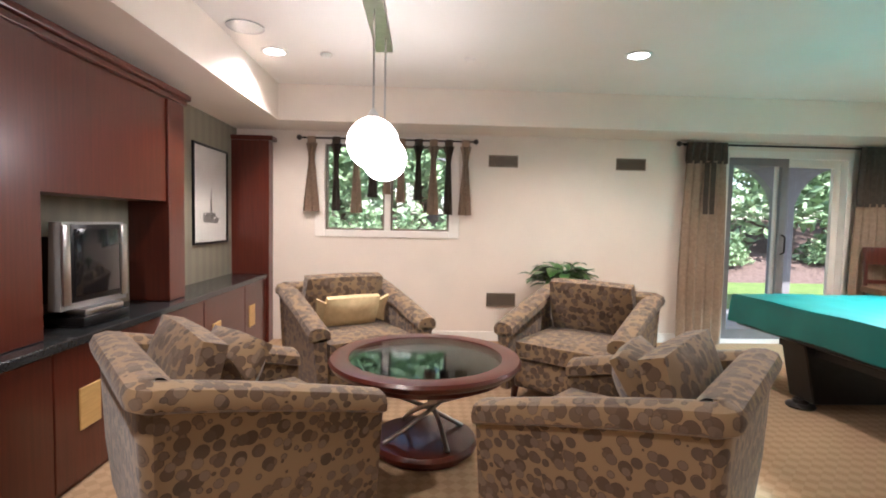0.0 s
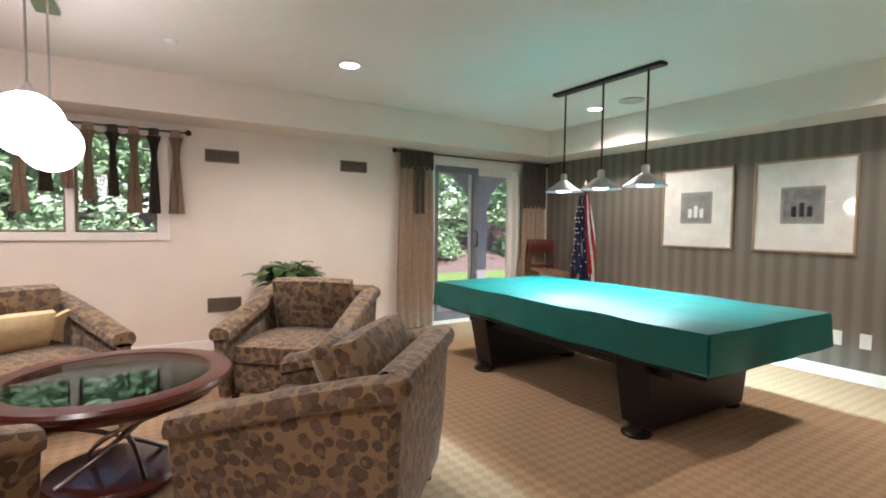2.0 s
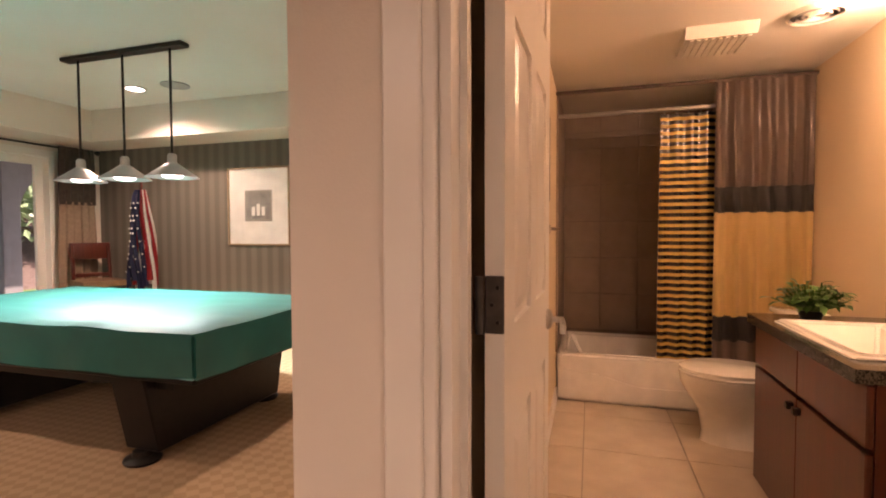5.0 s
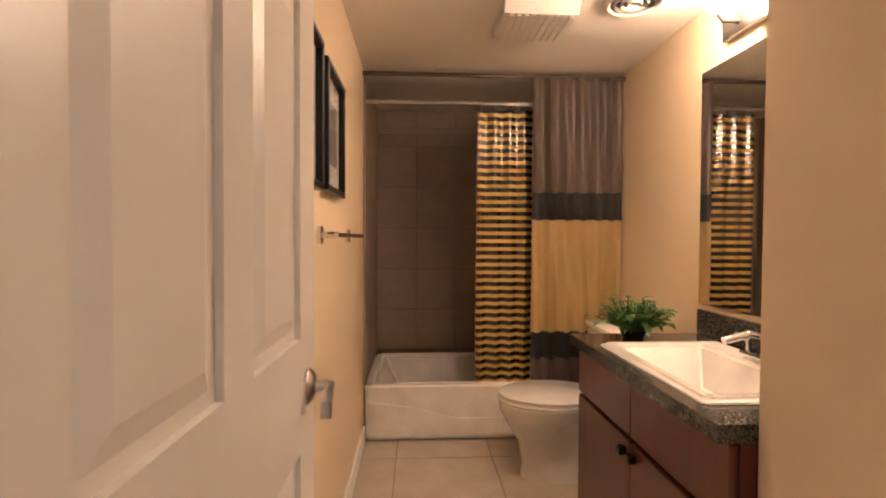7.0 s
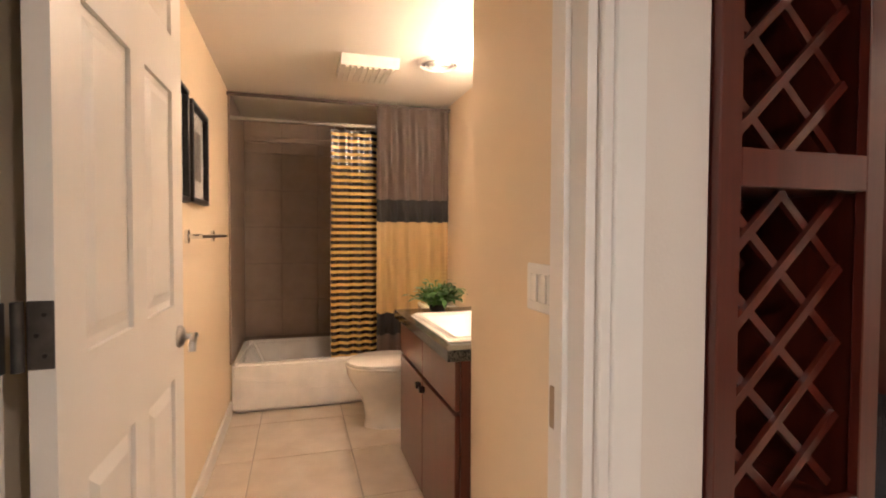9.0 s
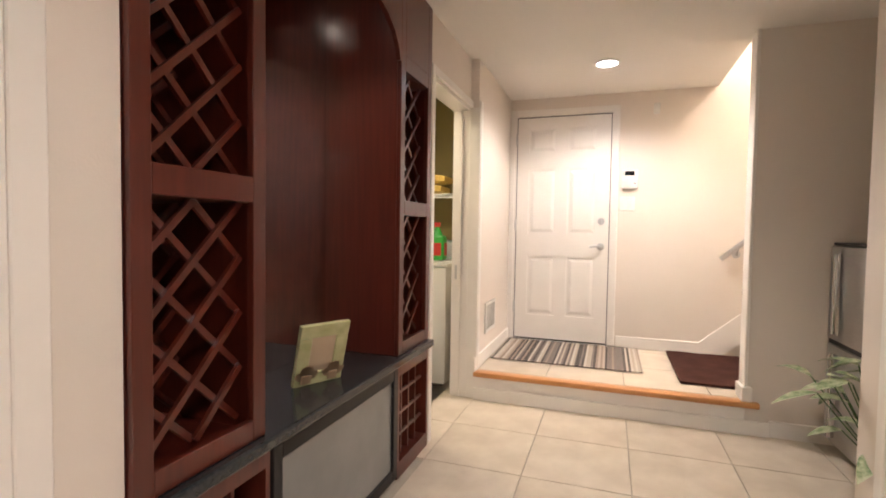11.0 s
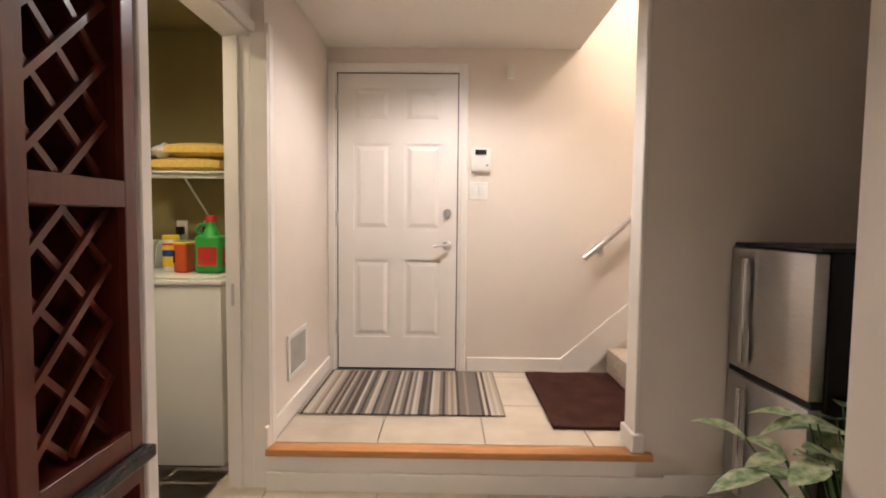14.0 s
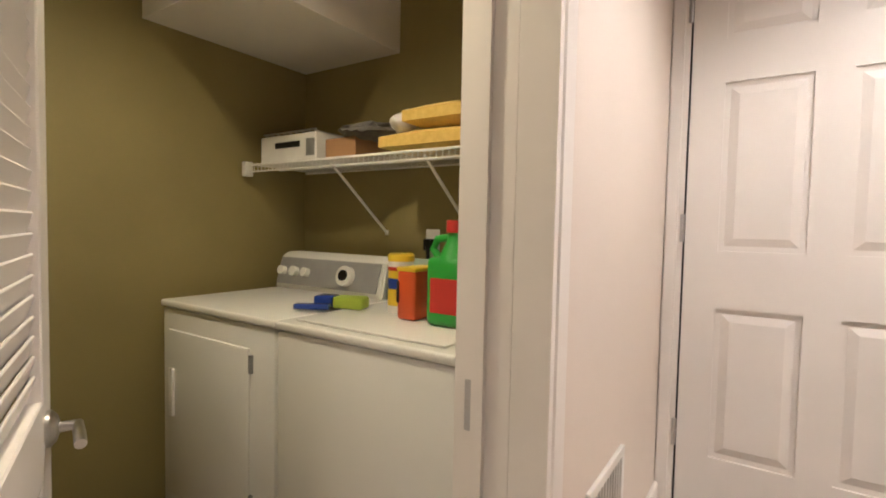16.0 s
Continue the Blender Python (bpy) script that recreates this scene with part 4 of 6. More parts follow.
for k in range(4):
    a = math.pi / 2 * k + 0.5
    pts = []
    for i in range(11):
        u = i / 10
        r = 0.24 - 0.64 * u + 0.03 * math.sin(math.pi * u)
        side = 0.05 * math.sin(math.pi * u)
        pts.append((r * math.cos(a) - side * math.sin(a), r * math.sin(a) + side * math.cos(a), 0.08 + (TH - 0.165) * u))
    part("leg", tube(B(), pts, 0.012, 10), STEEL, tb, "curved brushed steel leg")
    b0, b1 = a + 0.35, a + math.pi + 0.35
    part("spoke", tube(B(), [(0.39 * math.cos(b0), 0.39 * math.sin(b0), TH - 0.06), (0.12 * math.cos(b0 + 0.5), 0.12 * math.sin(b0 + 0.5), TH - 0.06), (0.39 * math.cos(b0 + 1.1), 0.39 * math.sin(b0 + 1.1), TH - 0.06)], 0.01), STEEL, tb, "curved steel spoke under the glass")

# globe pendant
GX = -0.285
pd = thing("globe_pendant", "lit white twin globe pendant on a steel canopy", "pendant lamp")
part("canopy", box(B(), GX - 0.06, 2.42, ZC - 0.035, GX + 0.06, 3.42, ZC - 0.001, 0.006, 1), STEEL, pd)
for x, y, z in ((GX, 2.72, 1.65), (GX + 0.03, 3.14, 1.62)):
    r = 0.145
    part("rod", cyl(B(), (x, y, z + r + 0.02), (x, y, ZC - 0.03), 0.006, n=12), STEEL, pd)
    part("cap", lathe(B(), [(0.0, 0.05), (0.012, 0.05), (0.03, 0.02), (0.045, 0.0), (0.0, 0.0)], 20, (x, y, z + r - 0.006)), STEEL, pd)
    bm = B()
    bmesh.ops.create_uvsphere(bm, u_segments=32, v_segments=20, radius=r, matrix=Matrix.Translation((x, y, z)))
    g = part("globe", bm, BUBBLE, pd, "lit white glass globe")


# The last is out of view, added on the row of (4.0, 0.68).
DOWN = ((-1.08, 3.56), (1.5, 3.38), (4.07, 3.27), (4.0, 0.68), (-0.95, 0.7))


def downlight(x, y, z, name="recessed ceiling light with a white trim ring, lit", warm=False):
    d = thing("recessed_light", name, "ceiling light", group="recessed ceiling lights")
    part("trim_ring", lathe(B(), [(0.07, 0.0), (0.095, -0.002), (0.098, -0.008), (0.085, -0.014), (0.07, -0.010), (0.07, 0.0)], 32, (x, y, z)), PLASTIC, d)
    part("lens", lathe(B(), [(0.0, -0.006), (0.071, -0.006), (0.071, -0.002), (0.0, -0.002)], 28, (x, y, z)), BULB, d, "glowing lens")


for x, y in DOWN:
    downlight(x, y, ZC)
downlight(0.52, -4.4, 2.4)
for x, y, lab in ((-1.13, 3.12, "round grey ceiling speaker"), (4.09, 2.85, "round grey ceiling speaker")):
    sp = thing("ceiling_speaker", lab, "speaker", group="ceiling speakers")
    part("ring", lathe(B(), [(0.1, 0.0), (0.115, -0.003), (0.115, -0.010), (0.1, -0.008), (0.1, 0.0)], 32, (x, y, ZC)), GREYPLASTIC, sp)
    part("grille", lathe(B(), [(0.0, -0.009), (0.1, -0.007), (0.1, -0.003), (0.0, -0.003)], 32, (x, y, ZC)), GREYPLASTIC, sp)
for x, y in ((-0.72, 3.6), (0.33, 3.58)):
    sm = thing("smoke_detector", "small white ceiling sensor", "sensor", group="ceiling sensors")
    part("body", lathe(B(), [(0.0, -0.025), (0.03, -0.022), (0.045, -0.006), (0.045, -0.001), (0.0, -0.001)], 24, (x, y, ZC)), PLASTIC, sm)

# pool table
pt = thing("pool_table", "black pool table under a fitted green vinyl cover", "pool table")
bm = B()
PX0, PX1, PY0, PY1, PZ = 2.43, 3.78, 1.10, 3.64, 0.71
box(bm, PX0, PY0, 0.5, PX1, PY1, PZ)
bmesh.ops.delete(bm, geom=[f for f in bm.faces if f.normal.z < -0.9], context='FACES')
bmesh.ops.subdivide_edges(bm, edges=bm.edges[:], cuts=24, use_grid_fill=True)
rnd = random.Random(3)
for v in bm.verts:
    x, y, z = v.co
    if z > PZ - 0.001:
        v.co.z += 0.007 * noise.noise((x * 2.2, y * 3.5, 0)) + 0.004 * noise.noise((x * 9, y * 2, 3)) - 0.004
    else:
        d = (PZ - z) / 0.21
        out = 0.02 * d * (0.4 + noise.noise((x * 5, y * 5, 1.5)))
        if abs(x - PX0) < 1e-3:
            v.co.x -= out
        if abs(x - PX1) < 1e-3:
            v.co.x += out
        if abs(y - PY0) < 1e-3:
            v.co.y -= out
        if abs(y - PY1) < 1e-3:
            v.co.y += out
        if z < 0.51:
            v.co.z += 0.018 * noise.noise((x * 3, y * 3, 8))
sharp = [e for e in bm.edges if len(e.link_faces) == 2 and e.calc_face_angle() > 1.0]
bmesh.ops.bevel(bm, geom=sharp, offset=0.012, segments=2, affect='EDGES')
part("cover", bm, GREEN, pt, "green fitted vinyl cover")
part("bed", box(B(), PX0 + 0.03, PY0 + 0.03, 0.47, PX1 - 0.03, PY1 - 0.03, 0.69, 0.01, 1), BLACK, pt, "black table body")
part("frame_rail", box(B(), PX0 + 0.18, PY0 + 0.3, 0.38, PX1 - 0.18, PY1 - 0.3, 0.47), BLACK, pt, smooth=False)
for y in (1.62, 3.12):
    bm = B()
    prism(bm, [(2.62, 0.05), (3.59, 0.05), (3.68, 0.47), (2.53, 0.47)], y - 0.11, y + 0.11)
    bmesh.ops.bevel(bm, geom=bm.edges[:], offset=0.008, segments=1, affect='EDGES')
    part("leg", bm, BLACK, pt, smooth=False)
    for x in (2.62, 3.59):
        part("foot", lathe(B(), [(0.0, 0.0), (0.085, 0.0), (0.09, 0.012), (0.08, 0.025), (0.05, 0.032), (0.045, 0.055), (0.0, 0.055)], 24, (x, y, 0)), IRON, pt, "round levelling foot")

# pool lamp
LX = 3.36
pl = thing("pool_table_lamp", "bronze bar pendant with three lit cone shades", "pendant lamp")
part("canopy", box(B(), LX - 0.04, 2.02, ZC - 0.03, LX + 0.04, 3.11, ZC - 0.001, 0.006, 1), IRON, pl)
for y in (2.15, 2.565, 2.98):
    part("stem", cyl(B(), (LX, y, 1.69), (LX, y, ZC - 0.02), 0.008, n=12), IRON, pl)
    part("socket", lathe(B(), [(0.0, 0.16), (0.02, 0.16), (0.03, 0.145), (0.03, 0.10), (0.045, 0.085), (0.0, 0.085)], 20, (LX, y, 1.53)), STEEL, pl)
    part("shade", lathe(B(), [(0.045, 0.09), (0.075, 0.065), (0.155, 0.008), (0.165, 0.0), (0.160, -0.002), (0.150, 0.004), (0.07, 0.055), (0.045, 0.078)], 36, (LX, y, 1.53)), GREYPLASTIC, pl, "grey metal cone shade")
    part("bulb", lathe(B(), [(0.0, -0.005), (0.05, 0.0), (0.075, 0.02), (0.06, 0.045), (0.0, 0.055)], 20, (LX, y, 1.53)), BULB, pl, "glowing bulb")


def bar_stool(m):
    s = thing("bar_stool", "dark cherry bar stool with a brown padded seat", "stool", m, group="bar stools by the pool table")
    part("seat", cushion(B(), 0.42, 0.42, 0.09, pose(0, 0, 0.625), 0.35), SEATCLOTH, s, "brown suede seat")
    part("seat_rail", box(B(), -0.19, -0.19, 0.54, 0.19, 0.19, 0.585, 0.008, 1), CHERRY, s)
    for sx in (-1, 1):
        part("front_leg", tube(B(), [(sx * 0.175, 0.175, 0.57), (sx * 0.17, 0.175, 0.3), (sx * 0.185, 0.2, 0.0)], 0.019, 8), CHERRY, s)
        part("back_leg", tube(B(), [(sx * 0.17, -0.235, 1.02), (sx * 0.17, -0.18, 0.58), (sx * 0.17, -0.18, 0.3), (sx * 0.18, -0.22, 0.0)], 0.019, 8), CHERRY, s)
        part("side_stretcher", cyl(B(), (sx * 0.172, 0.17, 0.22), (sx * 0.172, -0.18, 0.22), 0.012, n=8), CHERRY, s)
    for y in (0.18, -0.185):
        part("stretcher", cyl(B(), (-0.17, y, 0.26), (0.17, y, 0.26), 0.012, n=8), CHERRY, s)
    bm = B()
    box(bm, -0.19, -0.255, 0.87, 0.19, -0.23, 1.05, 0.01)
    part("back_panel", bm, CHERRY, s)
    part("lower_rail", box(B(), -0.17, -0.215, 0.68, 0.17, -0.195, 0.72, 0.006, 1), CHERRY, s)
    return s


bar_stool(pose(4.56, 0.42, 0, 0, 0, 75))
bar_stool(pose(4.62, 4.46, 0, 0, 0, 160))
ck = thing("cue_cabinet", "tall narrow black cue cabinet against the wall", "cabinet")
part("body", box(B(), 3.8, -0.083, 0.0, 4.36, 0.11, 2.08, 0.004, 1), BLACK, ck, smooth=False)
part("door", box(B(), 3.81, 0.11, 0.05, 4.35, 0.125, 2.05, 0.003, 1), BLACK, ck, smooth=False)
part("handle", tube(B(), [(4.3, 0.125, 1.45), (4.3, 0.155, 1.47), (4.3, 0.155, 1.6), (4.3, 0.125, 1.62)], 0.01), IRON, ck)

# flag on a pole
fl = thing("flag", "furled flag of red and white stripes with a starred navy field", "flag", pose(4.66, 3.9, 0))
part("base", lathe(B(), [(0.0, 0.0), (0.14, 0.0), (0.14, 0.02), (0.05, 0.05), (0.02, 0.09), (0.0, 0.09)], 24), GOLDFRAME, fl)
part("pole", cyl(B(), (0, 0, 0.08), (0, 0, 1.68), 0.013, n=12), CHERRY, fl)
part("finial", lathe(B(), [(0.0, 0.0), (0.02, 0.01), (0.03, 0.04), (0.012, 0.08), (0.0, 0.11)], 14, (0, 0, 1.68)), GOLDFRAME, fl)
cols = [FLAGBLUE] * 5 + [FLAGRED, FLAGWHITE] * 5
rnd = random.Random(17)
for k, cm in enumerate(cols):
    a = 1.9 + 2 * math.pi * k / 15
    bm = B()
    rows = []
    for j in range(15):
        v = j / 14
        z = 1.60 - (1.05 - 0.06 * (k % 3)) * v
        r0 = 0.028 + 0.10 * v ** 0.6 + 0.012 * math.sin(7 * v + 1.3 * k)
        w = 0.26 * (0.5 + 0.5 * v)
        twist = 0.5 * v + 0.12 * math.sin(6 * v + 0.7 * k)
        rows.append([bm.verts.new(((r0 + 0.02 * (i == 1)) * math.cos(a + w * (i - 1) + twist), (r0 + 0.02 * (i == 1)) * math.sin(a + w * (i - 1) + twist), z)) for i in range(3)])
    for p, q in zip(rows, rows[1:]):
        for i in range(2):
            bm.faces.new((p[i], p[i + 1], q[i + 1], q[i]))
    bmesh.ops.solidify(bm, geom=bm.faces[:], thickness=0.005)
    fo = part("fold", bm, cm, fl)
    if cm is FLAGBLUE:
        for j in range(6):
            v = 0.14 + 0.13 * j + 0.05 * (k % 2)
            r0 = 0.028 + 0.10 * v ** 0.6 + 0.012 * math.sin(7 * v + 1.3 * k) + 0.024
            aa = a + 0.5 * v + 0.12 * math.sin(6 * v + 0.7 * k)
            bm = B()
            bmesh.ops.create_icosphere(bm, subdivisions=1, radius=0.010, matrix=Matrix.Translation((r0 * math.cos(aa), r0 * math.sin(aa), 1.60 - 1.0 * v)))
            part("star", bm, FLAGWHITE, fo)


def leaf_mesh(bm, base, tip_dir, length, width, droop=0.3, up=(0, 0, 1)):
    """One bent leaf with a raised midrib."""
    base, d, up = Vector(base), Vector(tip_dir).normalized(), Vector(up)
    side = d.cross(up)
    if side.length < 0.01:
        side = Vector((1, 0, 0))
    side.normalize()
    rows = []
    for i in range(5):
        u = i / 4
        w = width * math.sin(math.pi * min(1, 0.08 + u * 0.92)) * (1 if u < 0.95 else 0.1) / 2
        p = base + d * (length * u) - Vector((0, 0, droop * length * u * u))
        rows.append((bm.verts.new(p - side * w + Vector((0, 0, 0.12 * w))), bm.verts.new(p - Vector((0, 0, 0.1 * w))), bm.verts.new(p + side * w + Vector((0, 0, 0.12 * w)))))
    for a, b in zip(rows, rows[1:]):
        bm.faces.new((a[0], a[1], b[1], b[0]))
        bm.faces.new((a[1], a[2], b[2], b[1]))


def house_plant(name, label, m, pot_r, pot_h, n, reach, leaf, seed, stem=0.2, leaf_mat=LEAF):
    rnd = random.Random(seed)
    p = thing(name, label, "plant", m)
    part("pot", lathe(B(), [(0.0, 0.0), (pot_r * 0.75, 0.0), (pot_r, pot_h), (pot_r * 1.06, pot_h), (pot_r * 1.06, pot_h * 1.08), (pot_r * 0.9, pot_h * 1.08), (pot_r * 0.9, pot_h * 0.95), (0.0, pot_h * 0.95)], 24), IRON, p)
    st = B()
    for i in range(n):
        a, e = rnd.uniform(0, 6.28), rnd.uniform(0.15, 1.35)
        r = reach * rnd.uniform(0.35, 1)
        tip = Vector((r * math.cos(a) * math.cos(e), r * math.sin(a) * math.cos(e), pot_h + stem * rnd.uniform(0.3, 1) + r * math.sin(e) * 0.7))
        cyl(st, (0.3 * pot_r * math.cos(a), 0.3 * pot_r * math.sin(a), pot_h * 0.9), tip, 0.003, n=5)
        bm = B()
        leaf_mesh(bm, tip, (math.cos(a + rnd.uniform(-.6, .6)), math.sin(a + rnd.uniform(-.6, .6)), rnd.uniform(-0.2, 0.7)), leaf * rnd.uniform(0.7, 1.2), leaf * rnd.uniform(0.45, 0.6), rnd.uniform(0.2, 0.6))
        part("leaf", bm, leaf_mat, p)
    part("stems", st, LEAF, p)
    return p


stand = thing("plant_stand", "small dark wooden plant stand behind an armchair", "stand")
part("top", lathe(B(), [(0.0, 0.43), (0.15, 0.43), (0.15, 0.46), (0.0, 0.46)], 28, (1.3, 4.5, 0)), CHERRY, stand)
for k in range(3):
    a = 2.1 * k
    part("leg", cyl(B(), (1.3 + 0.1 * math.cos(a), 4.5 + 0.1 * math.sin(a), 0.435), (1.3 + 0.15 * math.cos(a), 4.5 + 0.15 * math.sin(a), 0), 0.014, n=8), CHERRY, stand)
house_plant("potted_plant", "leafy green potted plant on a stand", pose(1.3, 4.5, 0.461), 0.1, 0.13, 110, 0.26, 0.19, 4, 0.10)
for x, y in DOWN:
    spot_lamp(x, y, ZC - 0.02, W_DOWN if y > 1 or x > 2 else 0.95 * W_DOWN)
for y in (2.15, 2.565, 2.98):
    spot_lamp(LX, y, 1.50, W_POOL, (0.58, 0.93, 1.0), 125, 0.4)

# ---- doors ----
def panel_door(bm_w, height, thick, panels=True):
    """Slab centred on y, from x=0 to width, with six sunk and raised panels on both faces."""
    bm = B()
    box(bm, 0, -thick / 2 + 0.01, 0, bm_w, thick / 2 - 0.01, height)
    st, mid = bm_w * 0.135, bm_w * 0.12
    rails = [0.0, 0.115, 0.38, 0.48, 0.768, 0.842, 0.95, 1.0]
    cols = ((st, (bm_w - mid) / 2), ((bm_w + mid) / 2, bm_w - st))
    for s in (-1, 1):
        y0, y1 = sorted((s * (thick / 2 - 0.01), s * thick / 2))
        for x0, x1 in ((0, st), ((bm_w - mid) / 2, (bm_w + mid) / 2), (bm_w - st, bm_w)):
            box(bm, x0, y0, 0, x1, y1, height)
        for a, b in ((0, 1), (2, 3), (4, 5), (6, 7)):
            for x0, x1 in cols:
                box(bm, x0, y0, rails[a] * height, x1, y1, rails[b] * height)
        for a, b in ((1, 2), (3, 4), (5, 6)):
            for x0, x1 in cols:
                z0, z1 = rails[a] * height, rails[b] * height
                i, o = 0.045, 0.018
                ya, yb = s * (thick / 2 - 0.01), s * (thick / 2 - 0.0005)
                p = [bm.verts.new((x, ya, z)) for x, z in ((x0 + o, z0 + o), (x1 - o, z0 + o), (x1 - o, z1 - o), (x0 + o, z1 - o))]
                q = [bm.verts.new((x, yb, z)) for x, z in ((x0 + i, z0 + i), (x1 - i, z0 + i), (x1 - i, z1 - i), (x0 + i, z1 - i))]
                bm.faces.new(q)
                for k in range(4):
                    bm.faces.new((p[k], p[(k + 1) % 4], q[(k + 1) % 4], q[k]))
    return bm


def lever(parent, x, z, y, s, direction, curl=False):
    h = part("lever_handle", lathe(B(), [(0.0, 0.0), (0.032, 0.0), (0.032, 0.006), (0.024, 0.014), (0.012, 0.018), (0.0, 0.018)], 20), STEEL, parent, "satin nickel lever handle")
    h.matrix_local = pose(x, y, z, -90 * s)
    bm = B()
    pts = [(x, y + s * 0.01, z), (x, y + s * 0.045, z), (x + direction * 0.05, y + s * 0.05, z + 0.004), (x + direction * 0.09, y + s * 0.055, z - 0.004)]
    if curl:
        pts += [(x + direction * 0.095, y + s * 0.055, z - 0.025)]
    tube(bm, pts, 0.0095, 10)
    part("lever", bm, STEEL, parent, "satin nickel lever")


bd = thing("door_2", "open white six-panel bathroom door with a lever handle", "door", pose(HX + 0.137, -0.398, 0.008, 0, 0, -1.0), kind="structure")
part("slab", panel_door(0.76, 2.03, 0.035), TRIM, bd, smooth=False)
lever(bd, 0.70, 0.88, -0.0175, -1, -1, True)
part("latch", box(B(), 0.758, -0.012, 0.86, 0.762, 0.012, 0.92), STEEL, bd)
for z in (0.25, 0.975, 1.75):
    hg = part("hinge", box(B(), -0.004, -0.017, z, 0.0, 0.017, z + 0.1, 0.0015, 1), AGED, bd, "dark grey steel butt hinge", False)
    part("knuckle", cyl(B(), (-0.012, 0.024, z), (-0.012, 0.024, z + 0.1), 0.008, n=10), AGED, hg)
    part("jamb_leaf", box(B(), -0.055, 0.036, z, -0.016, 0.039, z + 0.1, 0.001, 1), AGED, hg, smooth=False)
    for dz in (0.02, 0.05, 0.08):
        part("screw", cyl(B(), (-0.006, -0.006 if dz != 0.05 else 0.004, z + dz), (-0.003, -0.006 if dz != 0.05 else 0.004, z + dz), 0.0035, n=8), BLACK, hg)

# ---- bathroom ----
tubt = thing("bathtub", "white bathtub with a moulded apron", "bathtub")
bm = B()
TX0, TX1, TY0, TY1, TZ = 4.1, E - 0.12, -1.79, -0.34, 0.335
o = [bm.verts.new((x, y, TZ)) for x, y in ((TX0, TY0), (TX1, TY0), (TX1, TY1), (TX0, TY1))]
i1 = [bm.verts.new((x, y, TZ)) for x, y in ((TX0 + 0.06, TY0 + 0.06), (TX1 - 0.06, TY0 + 0.06), (TX1 - 0.06, TY1 - 0.06), (TX0 + 0.06, TY1 - 0.06))]
i2 = [bm.verts.new((x, y, 0.06)) for x, y in ((TX0 + 0.14, TY0 + 0.14), (TX1 - 0.14, TY0 + 0.14), (TX1 - 0.14, TY1 - 0.2), (TX0 + 0.14, TY1 - 0.2))]
bt = [bm.verts.new((x, y, 0.0)) for x, y in ((TX0 + 0.02, TY0), (TX1, TY0), (TX1, TY1), (TX0 + 0.02, TY1))]
for a, b in ((o, i1), (i1, i2), (bt, o)):
    for k in range(4):
        bm.faces.new((a[k], a[(k + 1) % 4], b[(k + 1) % 4], b[k]))
bm.faces.new(i2)
bm.faces.new(bt[::-1])
bmesh.ops.bevel(bm, geom=bm.edges[:], offset=0.018, segments=3, affect='EDGES')
part("basin", bm, PORCELAIN, tubt)
bm = B()
prism(bm, [(-1.78, 0.03), (-0.35, 0.03), (-0.35, 0.24), (-0.62, 0.20), (-0.85, 0.13), (-1.28, 0.13), (-1.55, 0.2), (-1.78, 0.24)], TX0 - 0.004, TX0 + 0.03, "x")
bmesh.ops.bevel(bm, geom=[e for e in bm.edges if e.calc_length() > 0.1], offset=0.008, segments=2, affect='EDGES')
part("apron_relief", bm, PORCELAIN, tubt)

sr = thing("shower_rod", "steel shower curtain rod across the tub", "shower rod")
part("bar", cyl(B(), (4.13, -1.799, 1.93), (4.13, -0.331, 1.93), 0.0125), STEEL, sr)
for y in (-1.794, -0.336):
    part("flange", cyl(B(), (4.13, y - 0.004, 1.93), (4.13, y + 0.004, 1.93), 0.03), STEEL, sr)


def side_pleats(bm, y0, y1, x, z0, z1, folds, amp, seed, sq=1.0):
    pleats(bm, y0, y1, 0, z0, z1, folds, amp, 0.005, sq, seed, 10)
    bmesh.ops.transform(bm, matrix=Matrix.Translation((x, 0, 0)) @ Matrix(((0, 1, 0, 0), (1, 0, 0, 0), (0, 0, 1, 0), (0, 0, 0, 1))), verts=bm.verts[:])
    return bm


sc = thing("shower_curtain", "gold and black striped satin shower curtain drawn aside", "shower curtain")
part("cloth", side_pleats(B(), -1.31, -0.97, 4.135, 0.30, 1.90, 4, 0.016, 12, 0.97), GOLDSTRIPE, sc)
for k in range(5):
    y = -1.28 + 0.07 * k
    part("ring", tube(B(), [(4.135, y, 1.895), (4.15, y, 1.92), (4.13, y, 1.948), (4.11, y, 1.92), (4.135, y, 1.895)], 0.003, 6), STEEL, sc)
sc2 = thing("drape", "long drape of grey-brown satin with gold and black bands", "curtain")
for z0, z1, mat, lab in ((1.42, 2.06, SATIN, "grey-brown satin upper part"), (1.265, 1.425, BLACKCLOTH, "black band"), (0.635, 1.27, GOLDCLOTH, "gold middle part"), (0.485, 0.64, BLACKCLOTH, "black lower band"), (0.16, 0.49, SATIN, "grey-brown satin hem")):
    part("band", side_pleats(B(), -1.79, -1.275, 4.055, z0, z1, 6, 0.02, 21), mat, sc2, lab)
part("rod", cyl(B(), (4.06, -1.799, 2.065), (4.06, -0.331, 2.065), 0.012), SATIN, sc2)

# toilet
to = thing("toilet", "white porcelain toilet with a closed lid", "toilet", pose(3.70, -1.29, 0))


def oval(bm, rows):
    rings = []
    for cy, rx, ry, z in rows:
        rings.append([bm.verts.new((rx * math.cos(a), cy + ry * math.sin(a), z)) for a in [2 * math.pi * k / 28 for k in range(28)]])
    for p, q in zip(rings, rings[1:]):
        for k in range(28):
            bm.faces.new((p[k], p[(k + 1) % 28], q[(k + 1) % 28], q[k]))
    bm.faces.new(rings[0][::-1])
    bm.faces.new(rings[-1])
    return bm


